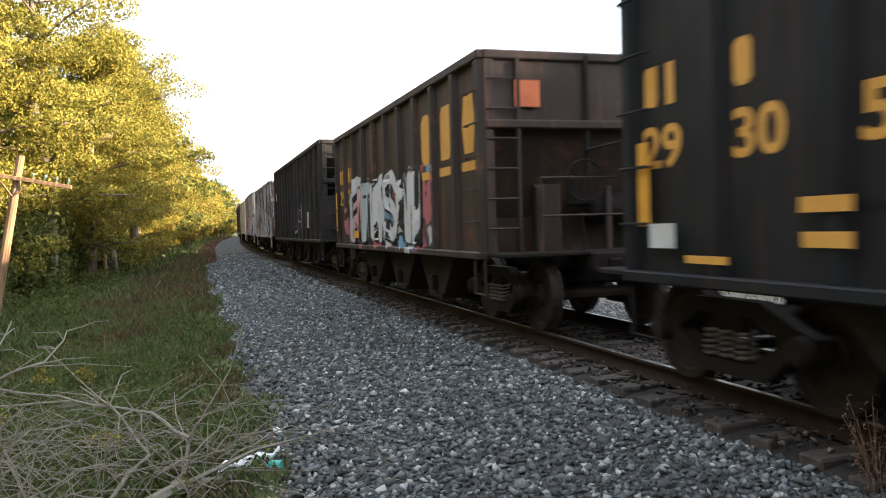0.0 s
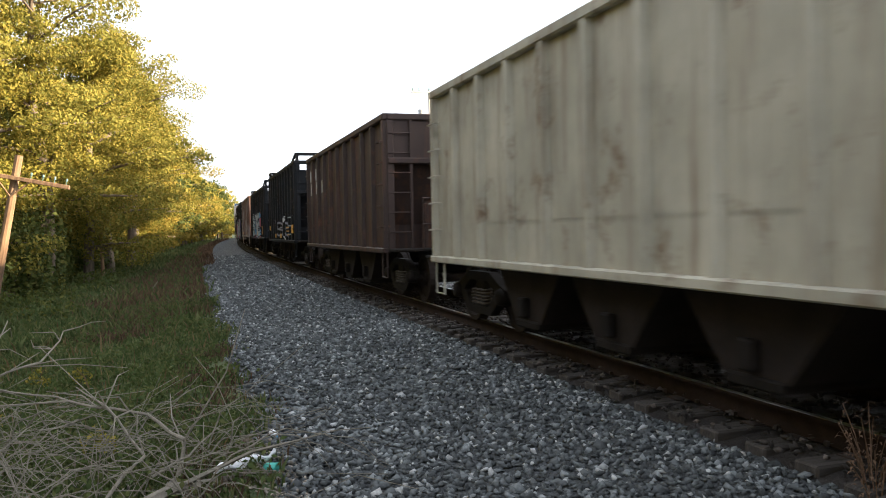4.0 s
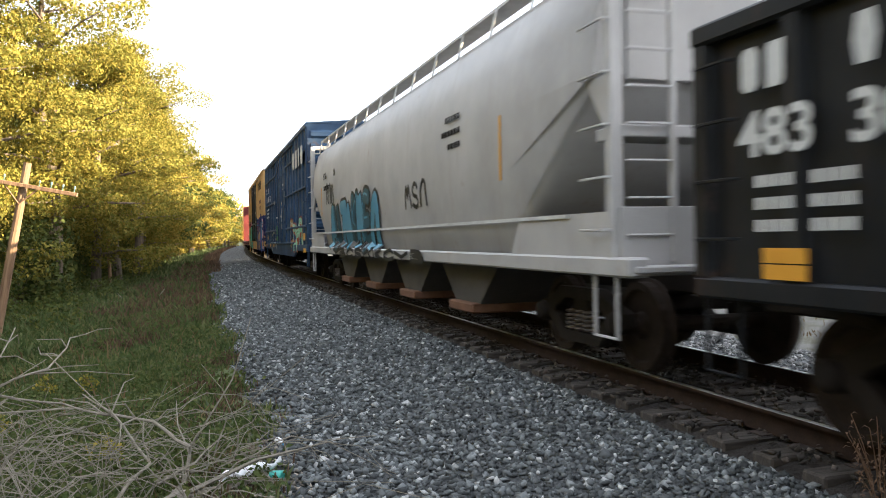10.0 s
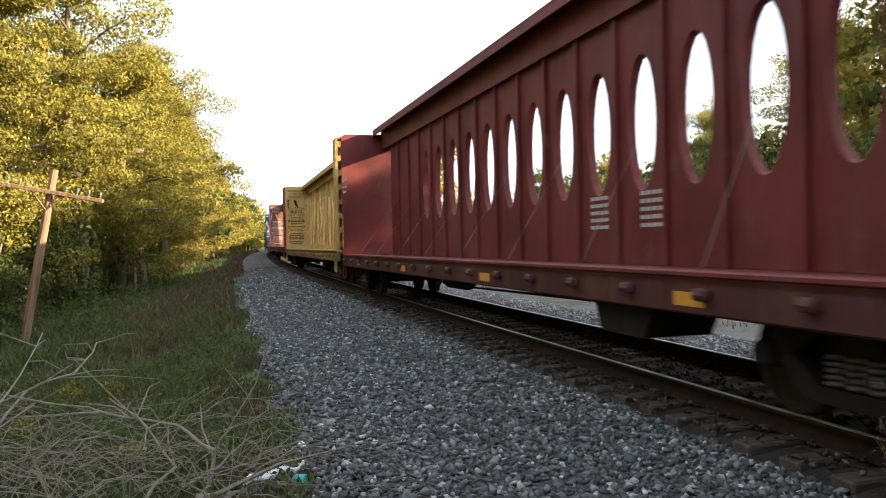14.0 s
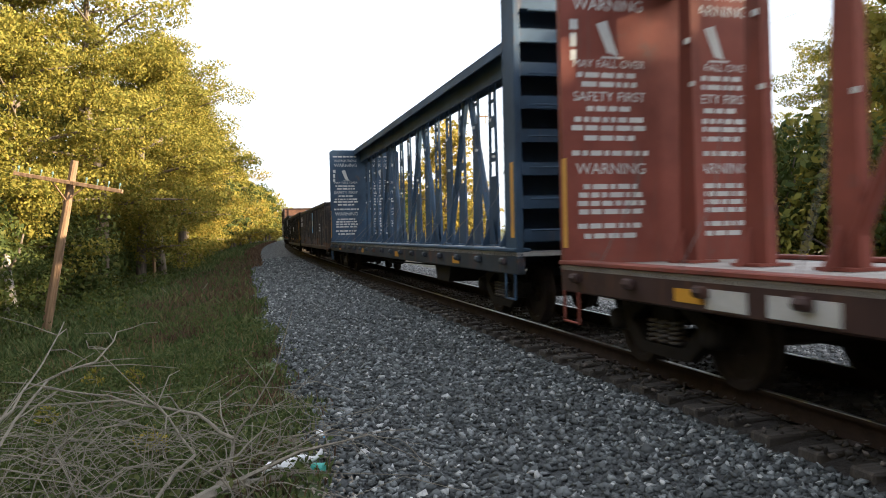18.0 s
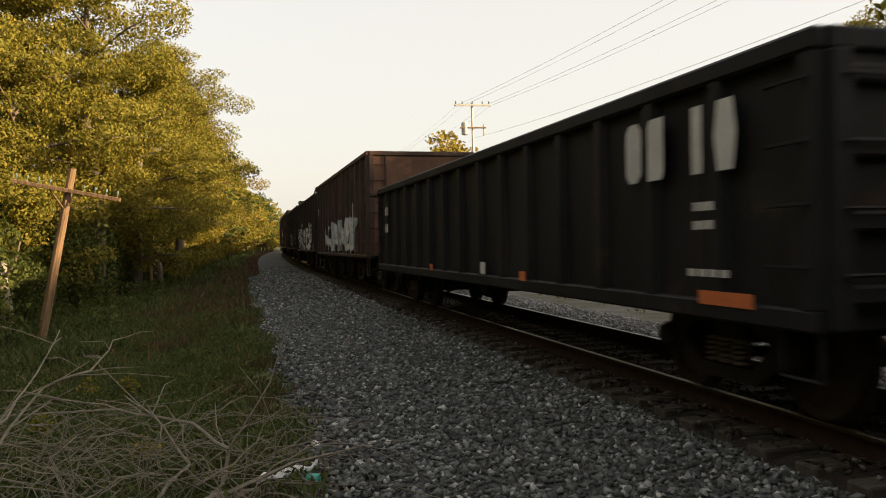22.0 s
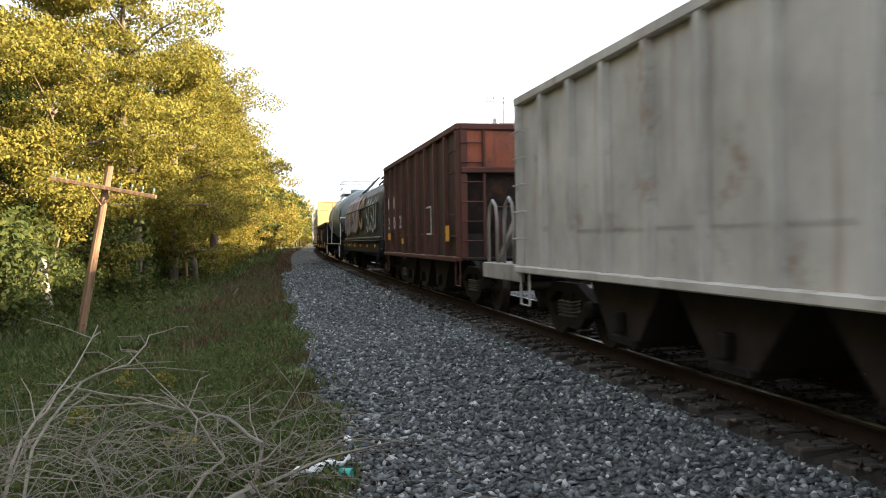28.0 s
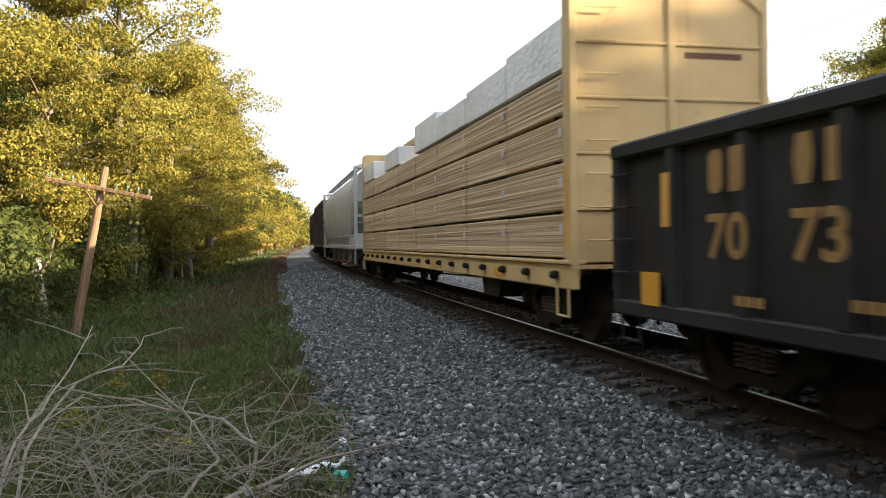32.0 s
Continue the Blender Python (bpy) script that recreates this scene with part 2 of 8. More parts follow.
# ---- mesh building ----
class MB:
    def __init__(self):
        self.v, self.f = [], []

    def add(self, pts, faces):
        k = len(self.v)
        self.v.extend(tuple(p) for p in pts)
        self.f.extend(tuple(i + k for i in f) for f in faces)
        return self

    def box(self, x0, x1, y0, y1, z0, z1, c=0.0):
        """A box; c cuts its vertical and long edges by that much."""
        if x0 > x1:
            x0, x1 = x1, x0
        if c <= 0:
            p = [(x, y, z) for z in (z0, z1) for x, y in ((x0, y0), (x1, y0), (x1, y1), (x0, y1))]
            return self.add(p, [(3, 2, 1, 0), (4, 5, 6, 7), (0, 1, 5, 4), (1, 2, 6, 5), (2, 3, 7, 6), (3, 0, 4, 7)])
        c = min(c, (x1 - x0) * 0.4, abs(y1 - y0) * 0.4, (z1 - z0) * 0.4)
        ring = [(x0 + c, y0), (x1 - c, y0), (x1, y0 + c), (x1, y1 - c), (x1 - c, y1), (x0 + c, y1), (x0, y1 - c), (x0, y0 + c)]
        inner = [(min(max(x, x0 + c), x1 - c), min(max(y, y0 + c), y1 - c)) for x, y in ring]
        p = [(x, y, z0) for x, y in inner] + [(x, y, z0 + c) for x, y in ring] + [(x, y, z1 - c) for x, y in ring] + [(x, y, z1) for x, y in inner]
        f = [tuple(range(7, -1, -1)), tuple(range(24, 32))]
        for r in range(3):
            f += [(8 * r + i, 8 * r + (i + 1) % 8, 8 * r + 8 + (i + 1) % 8, 8 * r + 8 + i) for i in range(8)]
        return self.add(p, f)

    def prism(self, poly, axis, a, b):
        """Extrude a 2D polygon along axis 'x', 'y' or 'z' from a to b; poly holds the other two coordinates in order."""
        def at3(u, v, w):
            return (w, u, v) if axis == "x" else (u, w, v) if axis == "y" else (u, v, w)
        n = len(poly)
        p = [at3(u, v, a) for u, v in poly] + [at3(u, v, b) for u, v in poly]
        f = [tuple(range(n)), tuple(range(2 * n - 1, n - 1, -1))]
        f += [(i, i + n, (i + 1) % n + n, (i + 1) % n) for i in range(n)]
        return self.add(p, f)

    def tube(self, pts, r, n=6, r1=None):
        """A round bar through points, tapering to r1."""
        pts = [Vector(p) for p in pts]
        rings = []
        m = len(pts)
        up = None
        for i, p in enumerate(pts):
            d = (pts[min(i + 1, m - 1)] - pts[max(i - 1, 0)])
            d = d.normalized() if d.length > 1e-9 else Vector((0, 0, 1))
            if up is None:
                up = Vector((0, 0, 1)) if abs(d.z) < 0.9 else Vector((1, 0, 0))
            a = d.cross(up).normalized()
            b = a.cross(d)
            rr = r if r1 is None else r + (r1 - r) * i / (m - 1)
            rings.append([p + (a * math.cos(t) + b * math.sin(t)) * rr for t in (2 * math.pi * j / n for j in range(n))])
        k = len(self.v)
        for ring in rings:
            self.v.extend(tuple(q) for q in ring)
        for i in range(m - 1):
            for j in range(n):
                self.f.append((k + i * n + j, k + i * n + (j + 1) % n, k + (i + 1) * n + (j + 1) % n, k + (i + 1) * n + j))
        self.f.append(tuple(k + j for j in range(n - 1, -1, -1)))
        self.f.append(tuple(k + (m - 1) * n + j for j in range(n)))
        return self

    def lathe(self, profile, axis, n=24, origin=(0, 0, 0)):
        """Turn (radius, offset) pairs about an axis through origin."""
        k = len(self.v)
        ox, oy, oz = origin
        for r, o in profile:
            for j in range(n):
                c, s = r * math.cos(2 * math.pi * j / n), r * math.sin(2 * math.pi * j / n)
                self.v.append((ox + o, oy + c, oz + s) if axis == "x" else (ox + c, oy + o, oz + s) if axis == "y" else (ox + c, oy + s, oz + o))
        for i in range(len(profile) - 1):
            for j in range(n):
                self.f.append((k + i * n + j, k + i * n + (j + 1) % n, k + (i + 1) * n + (j + 1) % n, k + (i + 1) * n + j))
        if profile[0][0] > 0.001:
            self.f.append(tuple(k + j for j in range(n)))
        if profile[-1][0] > 0.001:
            self.f.append(tuple(k + (len(profile) - 1) * n + j for j in range(n - 1, -1, -1)))
        return self

    def mesh(self, name, mat, smooth=False):
        me = bpy.data.meshes.new(name)
        me.from_pydata(self.v, [], self.f)
        bm = bmesh.new()
        bm.from_mesh(me)
        bmesh.ops.recalc_face_normals(bm, faces=bm.faces)
        bm.to_mesh(me)
        bm.free()
        if smooth:
            me.polygons.foreach_set("use_smooth", [True] * len(me.polygons))
        me.materials.append(mat)
        return me


def part(name, mb, mat, parent, label="", smooth=False):
    ob = new(name, mb.mesh(name, mat, smooth) if isinstance(mb, MB) else mb)
    ob.parent = parent
    if label:
        ob["label"] = label
    return ob


def raw(name, verts, faces, mat, smooth=False):
    """A large mesh straight from arrays: faces all of one size."""
    me = bpy.data.meshes.new(name)
    verts, faces = np.asarray(verts, np.float32), np.asarray(faces, np.int32)
    k = faces.shape[1]
    me.vertices.add(len(verts))
    me.vertices.foreach_set("co", verts.ravel())
    me.loops.add(faces.size)
    me.loops.foreach_set("vertex_index", faces.ravel())
    me.polygons.add(len(faces))
    me.polygons.foreach_set("loop_start", np.arange(0, faces.size, k, dtype=np.int32))
    if smooth:
        me.polygons.foreach_set("use_smooth", np.ones(len(faces), bool))
    me.update(calc_edges=True)
    me.materials.append(mat)
    return me


def thing(name, label, category, group="", kind="", data=None, m=None):
    ob = tagged(new(name, data), label, category, group, kind)
    if m is not None:
        ob.matrix_world = m
    return ob


rng = np.random.default_rng(7)


# ---- ground ----
def profile(d):
    """Height of the ground against the rail top, by distance to the left of the track."""
    return np.interp(d, [-400, -60, -22, -9, -6, -4.4, -2.0, 2.0, 4.5, 7, 10.5, 16, 30, 60, 120, 400],
                     [-1.0, -0.9, -0.75, -0.62, -0.6, -0.58, -0.30, -0.30, -0.47, -0.80, -1.25, -1.15, -0.7, 1.5, 5.0, 12.0])


def ground_z(s, d):
    n = 0.10 * np.sin(0.35 * s + 1.3 * np.sin(0.21 * d)) * np.sin(0.6 * d + 0.2 * s)
    return profile(d) + n * np.clip((np.abs(d) - 4.5) / 4, 0, 1)


def patch_mesh(name, ss, dd, zf, mat, smooth=True):
    S, D = np.meshgrid(ss, dd, indexing="ij")
    v = along_np(S.ravel(), D.ravel(), zf(S.ravel(), D.ravel()))
    a, b = len(ss), len(dd)
    i, j = np.meshgrid(np.arange(a - 1), np.arange(b - 1), indexing="ij")
    q = (i * b + j).ravel()
    return raw(name, v, np.stack([q, q + 1, q + b + 1, q + b], 1), mat, smooth)


def ground_material():
    m = Mat("grass_and_soil")
    grass = m.mix(m.noise(3.0, 5, 0.6, None, 0.3, 0.7), (0.035, 0.055, 0.014), (0.085, 0.1, 0.03))
    soil = m.mix(m.noise(6.0, 4), (0.06, 0.042, 0.028), (0.13, 0.1, 0.07))
    col = m.mix(m.noise(0.5, 5, 0.62, None, 0.5, 0.62), grass, soil)
    return m.finish(col, 0.95, 0.0, m.noise(14, 5), 0.8, 0.06)


GROUND_MAT = ground_material()
ss = np.concatenate([np.linspace(-700, -120, 30), np.linspace(-110, -20, 30), np.linspace(-18, 70, 150), np.linspace(74, 200, 60), np.linspace(215, 900, 40)])
dd = np.concatenate([np.linspace(-900, -70, 14), np.linspace(-60, -12, 22), np.linspace(-10, 22, 90), np.linspace(24, 70, 20), np.linspace(90, 900, 12)])
GROUND = thing("ground", "uneven grassy ground with bare brown soil patches", "ground", kind="structure",
               data=patch_mesh("ground", ss, dd, lambda s, d: ground_z(s, d) - 0.05 * (np.abs(d) < 4.7), GROUND_MAT))

# far land out to the horizon
horizon = MB()
ring = [(math.cos(a) * 3600, math.sin(a) * 3600, -14.0) for a in np.linspace(0, 2 * math.pi, 48, endpoint=False)]
horizon.add(ring, [tuple(range(48))])
thing("ground_far", "flat distant land under the woods", "ground", kind="structure", data=horizon.mesh("ground_far", GROUND_MAT))

BED_MAT = (lambda m: m.finish(m.mix(m.noise(26, 3, 0.7, None, 0.3, 0.7), (0.013, 0.0142, 0.015), (0.085, 0.09, 0.091)), 0.9, 0.0, m.noise(22, 4, 0.7), 1.0, 0.08))(Mat("ballast_bed"))


def bed_z(s, d):
    e = np.clip((np.abs(d) - 4.3) / 0.7, 0, 1)
    return profile(d) + 0.035 - 0.12 * e


sb = np.concatenate([np.linspace(-540, -30, 60), np.linspace(-28, 120, 120), np.linspace(125, 640, 70)])
BED = thing("ballast_bed", "sloping bed of grey crushed stone under the track", "ballast", kind="structure",
            data=patch_mesh("ballast_bed", sb, np.array([-4.7, -4.3, -3.4, -2, -1.3, 0, 1.3, 2, 2.7, 3.4, 4.1, 4.6, 5.1]), bed_z, BED_MAT))

thing("gravel_lot", "dusty pale gravel and dry weeds beyond the line", "gravel", kind="structure",
      data=patch_mesh("gravel_lot", np.linspace(-60, 130, 190), np.linspace(-17, -4.5, 30), lambda s, d: ground_z(s, d) + 0.012 - 0.06 * np.clip((-d - 15) / 2, 0, 1),
                      (lambda m: m.finish(m.mix(m.noise(0.8, 5, 0.65, None, 0.42, 0.62), m.mix(m.noise(20, 4), (0.07, 0.064, 0.055), (0.17, 0.16, 0.145)), m.mix(m.noise(9, 4), (0.04, 0.042, 0.02), (0.1, 0.088, 0.045))), 0.95, 0.0, m.noise(18, 5), 0.9, 0.05))(Mat("dusty_lot"))))

# crushed stones, lumpy eight-sided pieces
BASE = np.array([(1, 0, 0), (-1, 0, 0), (0, 1, 0), (0, -1, 0), (0, 0, 1), (0, 0, -1)], float)
OCT = np.array([(0, 2, 4), (2, 1, 4), (1, 3, 4), (3, 0, 4), (2, 0, 5), (1, 2, 5), (3, 1, 5), (0, 3, 5)])


def stones(name, s, d, z, size, mat):
    n = len(s)
    c = along_np(s, d, z)
    jit = BASE[None] + rng.normal(0, 0.28, (n, 6, 3))
    sc = size[:, None] * np.stack([rng.uniform(0.7, 1.35, n), rng.uniform(0.6, 1.1, n), rng.uniform(0.45, 0.8, n)], 1)
    jit = jit * sc[:, None]
    a = rng.uniform(0, 2 * np.pi, n)
    t = rng.normal(0, 0.5, n)
    ca, sa, ct, st = np.cos(a), np.sin(a), np.cos(t), np.sin(t)
    x, y, zz = jit[..., 0], jit[..., 1], jit[..., 2]
    y, zz = y * ct[:, None] - zz * st[:, None], y * st[:, None] + zz * ct[:, None]
    x, y = x * ca[:, None] - y * sa[:, None], x * sa[:, None] + y * ca[:, None]
    v = np.stack([x, y, zz], -1) + c[:, None]
    f = (OCT[None] + 6 * np.arange(n)[:, None, None]).reshape(-1, 3)
    return raw(name, v.reshape(-1, 3), f, mat)


def stone_material(name, a, b, c):
    m = Mat(name)
    col = m.ramp(m.island(), [(0.0, a), (0.36, tuple(x * 0.62 for x in b)), (0.7, tuple(x * 1.05 for x in b)), (0.92, tuple(x * 1.9 for x in b)), (1.0, c)])
    col = m.mix(m.noise(30, 3, 0.6, None, 0.35, 0.65), col, m.mix(0.4, col, a))
    return m.finish(col, 0.88, 0.0, m.noise(80, 3), 0.3, 0.01)


STONE_MAT = stone_material("crushed_stone", (0.024, 0.0265, 0.027), (0.112, 0.12, 0.12), (0.48, 0.48, 0.46))


def scatter(n, s0, s1, d0, d1, power=1.0):
    s = s0 + (s1 - s0) * rng.uniform(0, 1, n) ** power
    return s, rng.uniform(d0, d1, n)


def stone_field(name, label, n, s0, s1, d0, d1, lo, hi, power=1.0, mat=None, lift=0.0):
    s, d = scatter(n, s0, s1, d0, d1, power)
    keep = (d < 4.7 + 0.3 * np.sin(1.7 * s) * np.sin(0.9 * s + 1)) | (rng.uniform(0, 1, n) < 0.06)
    s, d = s[keep], d[keep]
    size = rng.uniform(lo, hi, len(s))
    size *= np.where(rng.uniform(0, 1, len(s)) < 0.06, 1.4, 1.0)
    return thing(name, label, "stones", kind="stuff", data=stones(name, s, d, bed_z(s, d) + size * 0.25 + lift, size, mat or STONE_MAT))


stone_field("crushed_stones", "loose grey crushed stone on the track shoulder", 30000, 2.2, 22, 1.3, 5.2, 0.022, 0.042, 1.25)
stone_field("crushed_stones", "loose grey crushed stone further along the shoulder", 15000, 22, 58, 1.3, 5.2, 0.032, 0.055, 1.3)
stone_field("crushed_stones", "pale crushed stone beyond the far rail", 12000, 1, 44, -5.6, -1.25, 0.03, 0.05, 1.0,
            stone_material("pale_crushed_stone", (0.11, 0.11, 0.108), (0.2, 0.196, 0.19), (0.42, 0.41, 0.39)))
stone_field("crushed_stones", "dirty stones lying between the ties", 5000, 1, 34, -1.2, 1.3, 0.018, 0.04, 1.0,
            stone_material("dirty_stone", (0.02, 0.016, 0.013), (0.055, 0.044, 0.036), (0.2, 0.17, 0.15)), 0.09)

# ---- track ----
FOULED = simple("oily_fouled_dirt", (0.011, 0.0085, 0.007), (0.036, 0.027, 0.021), 5, 0.95, 0.0, 0.9, 0.04)
thing("track_dirt", "oily brown dirt filling the spaces between the ties", "dirt", kind="structure",
      data=patch_mesh("track_dirt", np.concatenate([np.linspace(-540, -12, 50), np.linspace(-10, 60, 280), np.linspace(64, 600, 70)]), np.array([-1.42, -1.25, -0.95, -0.7, -0.35, 0, 0.35, 0.7, 0.95, 1.25, 1.42]),
                      lambda s, d: -0.208 - 0.09 * np.clip((np.abs(d) - 1.1) / 0.3, 0, 1) + 0.022 * np.sin(7.3 * s + 2 * d) * np.sin(4.1 * s - 3 * d), FOULED))
RAIL_SIDE = simple("rusty_rail", (0.013, 0.0085, 0.0065), (0.034, 0.021, 0.015), 6, 0.8)

RAIL_SIDE.node_tree.nodes["Principled BSDF"].inputs["Specular IOR Level"].default_value = 0.1


def rail_mesh(name, d, s0, s1, step, prof, mat):
    ss = np.arange(s0, s1 + step, step)
    n = len(prof)
    S = np.repeat(ss, n)
    P = np.tile(np.array(prof), (len(ss), 1))
    v = along_np(S, d + P[:, 0], P[:, 1])
    f = []
    for i in range(len(ss) - 1):
        for j in range(n):
            f.append((i * n + j, i * n + (j + 1) % n, (i + 1) * n + (j + 1) % n, (i + 1) * n + j))
    return raw(name, v, f, mat)


RAIL_PROF = [(-0.036, -0.008), (-0.03, -0.002), (0.03, -0.002), (0.036, -0.008), (0.036, -0.035), (0.01, -0.05), (0.01, -0.15), (0.07, -0.165),
             (0.07, -0.178), (-0.07, -0.178), (-0.07, -0.165), (-0.01, -0.15), (-0.01, -0.05), (-0.036, -0.035)]
for d in (0.7525, -0.7525):
    rail = thing("rail", "rusty steel rail with a bright worn running surface", "rail", "rails", "structure",
                 rail_mesh("rail", d, -540, 640, 4.0, RAIL_PROF, RAIL_SIDE))
    part("running_surface", rail_mesh("running_surface", d, -540, 640, 4.0, [(-0.026, -0.004), (-0.026, 0.002), (0.026, 0.002), (0.026, -0.004)], TREAD), None, rail, "bright polished steel")

TIE_MAT = (lambda m: m.finish(m.mix(m.noise(1, 5, 0.65, m.scaled(1.5, 26, 12), 0.3, 0.7), m.mix(m.random(), (0.013, 0.0105, 0.0085), (0.032, 0.026, 0.021)), (0.07, 0.058, 0.048)), 0.92, 0.0,
                              m.noise(1, 5, 0.6, m.scaled(2, 40, 20)), 0.7, 0.02))(Mat("weathered_tie_wood"))
TIE = MB().box(-1.3, 1.3, -0.115, 0.115, -0.36, -0.18, 0.015).mesh("tie", TIE_MAT)
PLATE_MAT = simple("dull_rusty_plate", (0.016, 0.0115, 0.009), (0.042, 0.027, 0.02), 5, 0.9)
PLATE = MB().box(-0.18, 0.18, -0.09, 0.09, -0.181, -0.166, 0.004).mesh("tie_plate", PLATE_MAT)
track = thing("track_ties", "weathered wooden ties set in crushed stone", "ties", kind="structure", m=Matrix.Identity(4))
for i in range(150):
    s = -9 + i * 0.52 + random.uniform(-0.03, 0.03)
    ob = new("tie", TIE)
    ob.parent = track
    ob.matrix_world = at(s, random.uniform(-0.06, 0.06), random.uniform(-0.012, 0.004), random.uniform(-1.5, 1.5))
    if s < 30:
        for d in (0.7525, -0.7525):
            pl = new("tie_plate", PLATE)
            pl.parent = track
            pl.matrix_world = at(s, d, 0)
far_ties = MB()
for s in list(np.arange(-530, -9.2, 0.52)) + list(np.arange(69.4, 300, 0.52)):
    q = at(s)
    bx = MB().box(-1.3, 1.3, -0.115, 0.115, -0.36, -0.18)
    far_ties.add([q @ Vector(p) for p in bx.v], bx.f)
tagged(part("far_ties", raw("far_ties", far_ties.v, far_ties.f, TIE_MAT), None, track), kind="stuff")
spikes = MB()
for i in range(60):
    s = -2 + i * 0.52
    for d in (0.66, 0.845, -0.66, -0.845):
        q = at(s, d)
        bx = MB().box(-0.016, 0.016, -0.016, 0.016, -0.17, -0.135)
        spikes.add([q @ Vector(p) for p in bx.v], bx.f)
tagged(part("spikes", spikes, PLATE_MAT, track, "rusty spikes"), kind="stuff")


# ---- railcar parts ----
# Car space: x to the right of the way s runs (the near side is -x), y back along the train, z above the rail top.
def wheel_mesh():
    mb = MB().lathe([(0.09, -0.10), (0.13, -0.09), (0.15, -0.03), (0.36, -0.035), (0.38, -0.075), (0.455, -0.075), (0.46, 0.03), (0.49, 0.045), (0.49, 0.07), (0.38, 0.07), (0.35, 0.02), (0.15, 0.03), (0.09, 0.05)], "x", 28)
    return mb.mesh("wheel", WHEEL_STEEL, False)


def sideframe_mesh():
    """A cast frame with a spring window: an outer and an inner outline joined all round."""
    out = [(-1.02, 0.46), (-1.02, 0.60), (-0.80, 0.66), (-0.42, 0.82), (0.42, 0.82), (0.80, 0.66), (1.02, 0.60), (1.02, 0.46), (0.80, 0.46), (0.46, 0.20), (-0.46, 0.20), (-0.80, 0.46)]
    inn = [(-0.62, 0.51), (-0.62, 0.54), (-0.55, 0.59), (-0.34, 0.69), (0.34, 0.69), (0.55, 0.59), (0.62, 0.54), (0.62, 0.51), (0.54, 0.47), (0.36, 0.32), (-0.36, 0.32), (-0.54, 0.47)]
    mb = MB()
    p = [(x, y, z) for x in (-0.07, 0.07) for ring2 in (out, inn) for y, z in ring2]
    f = []
    for i in range(12):
        j = (i + 1) % 12
        f += [(i, j, 12 + j, 12 + i), (24 + i, 36 + i, 36 + j, 24 + j), (i, 24 + i, 24 + j, j), (12 + i, 12 + j, 36 + j, 36 + i)]
    return mb.add(p, f).mesh("sideframe", STEEL_DARK)


def spring_mesh():
    pts = [(0.075 * math.cos(a), 0.075 * math.sin(a), 0.33 + 0.24 * a / 31.4) for a in np.linspace(0, 31.4, 41)]
    return MB().tube(pts, 0.018, 4).mesh("spring", SPRING, True)


WHEEL, SIDEFRAME, SPRINGS = wheel_mesh(), sideframe_mesh(), spring_mesh()
BOLSTER = MB().box(-1.05, 1.05, -0.2, 0.2, 0.52, 0.72, 0.03).box(-0.3, 0.3, -0.25, 0.25, 0.72, 0.86, 0.03).mesh("truck", STEEL_DARK)
AXLE = MB().tube([(-0.98, 0, 0.46), (0.98, 0, 0.46)], 0.085, 10).mesh("axle", WHEEL_STEEL)
BEARING = MB().lathe([(0.04, -0.10), (0.1, -0.09), (0.12, -0.04), (0.13, 0.08)], "x", 12).mesh("bearing_cap", STEEL_DARK, True)
BRAKE_BEAM = MB().box(-0.75, 0.75, -0.05, 0.05, 0.33, 0.42, 0.01).box(-0.8, -0.7, -0.04, 0.04, 0.3, 0.6).box(0.7, 0.8, -0.04, 0.04, 0.3, 0.6).mesh("brake_beam", STEEL_DARK)


def sub(name, mesh, parent, loc=(0, 0, 0), rz=0.0):
    ob = new(name, mesh)
    ob.parent = parent
    ob.location = loc
    ob.rotation_euler = (0, 0, rz)
    return ob


def truck(car, y):
    t = sub("truck", BOLSTER, car, (0, y, 0))
    for x in (-1.0, 1.0):
        sub("sideframe", SIDEFRAME, t, (x, 0, 0))
    for yy in (-0.2, 0.0, 0.2):
        sub("spring", SPRINGS, t, (-1.02, yy, 0))
    for yy in (-0.89, 0.89):
        sub("axle", AXLE, t, (0, yy, 0))
        sub("wheel", WHEEL, t, (-0.7525, yy, 0.46))
        sub("wheel", WHEEL, t, (0.7525, yy, 0.46), math.pi)
        sub("bearing_cap", BEARING, t, (-1.06, yy, 0.5))
    sub("brake_beam", BRAKE_BEAM, t, (0, -0.3, 0))
    sub("brake_beam", BRAKE_BEAM, t, (0, 0.3, 0))


COUPLER = MB().box(-0.1, 0.1, -0.55, 0.5, 0.78, 0.94, 0.02).prism([(-0.2, -0.72), (0.05, -0.78), (0.16, -0.62), (0.2, -0.5), (-0.2, -0.5)], "z", 0.72, 0.99).mesh("coupler", STEEL_DARK)
HOSE = MB().tube([(0.28, -0.2, 0.8), (0.3, -0.5, 0.62), (0.25, -0.75, 0.42), (0.15, -0.85, 0.4)], 0.025, 6).mesh("brake_hose", STEEL_DARK, True)
BRAKE_WHEEL = MB()
ringp = [(0.27 * math.cos(a), 0, 0.27 * math.sin(a)) for a in np.linspace(0, 2 * math.pi, 19)]
BRAKE_WHEEL.tube(ringp, 0.017, 5)
for a in range(3):
    BRAKE_WHEEL.tube([(0, 0.03, 0), (0.27 * math.cos(a * 2.1 + 0.5), 0, 0.27 * math.sin(a * 2.1 + 0.5))], 0.013, 5)
BRAKE_WHEEL = BRAKE_WHEEL.mesh("brake_wheel", STEEL_DARK)


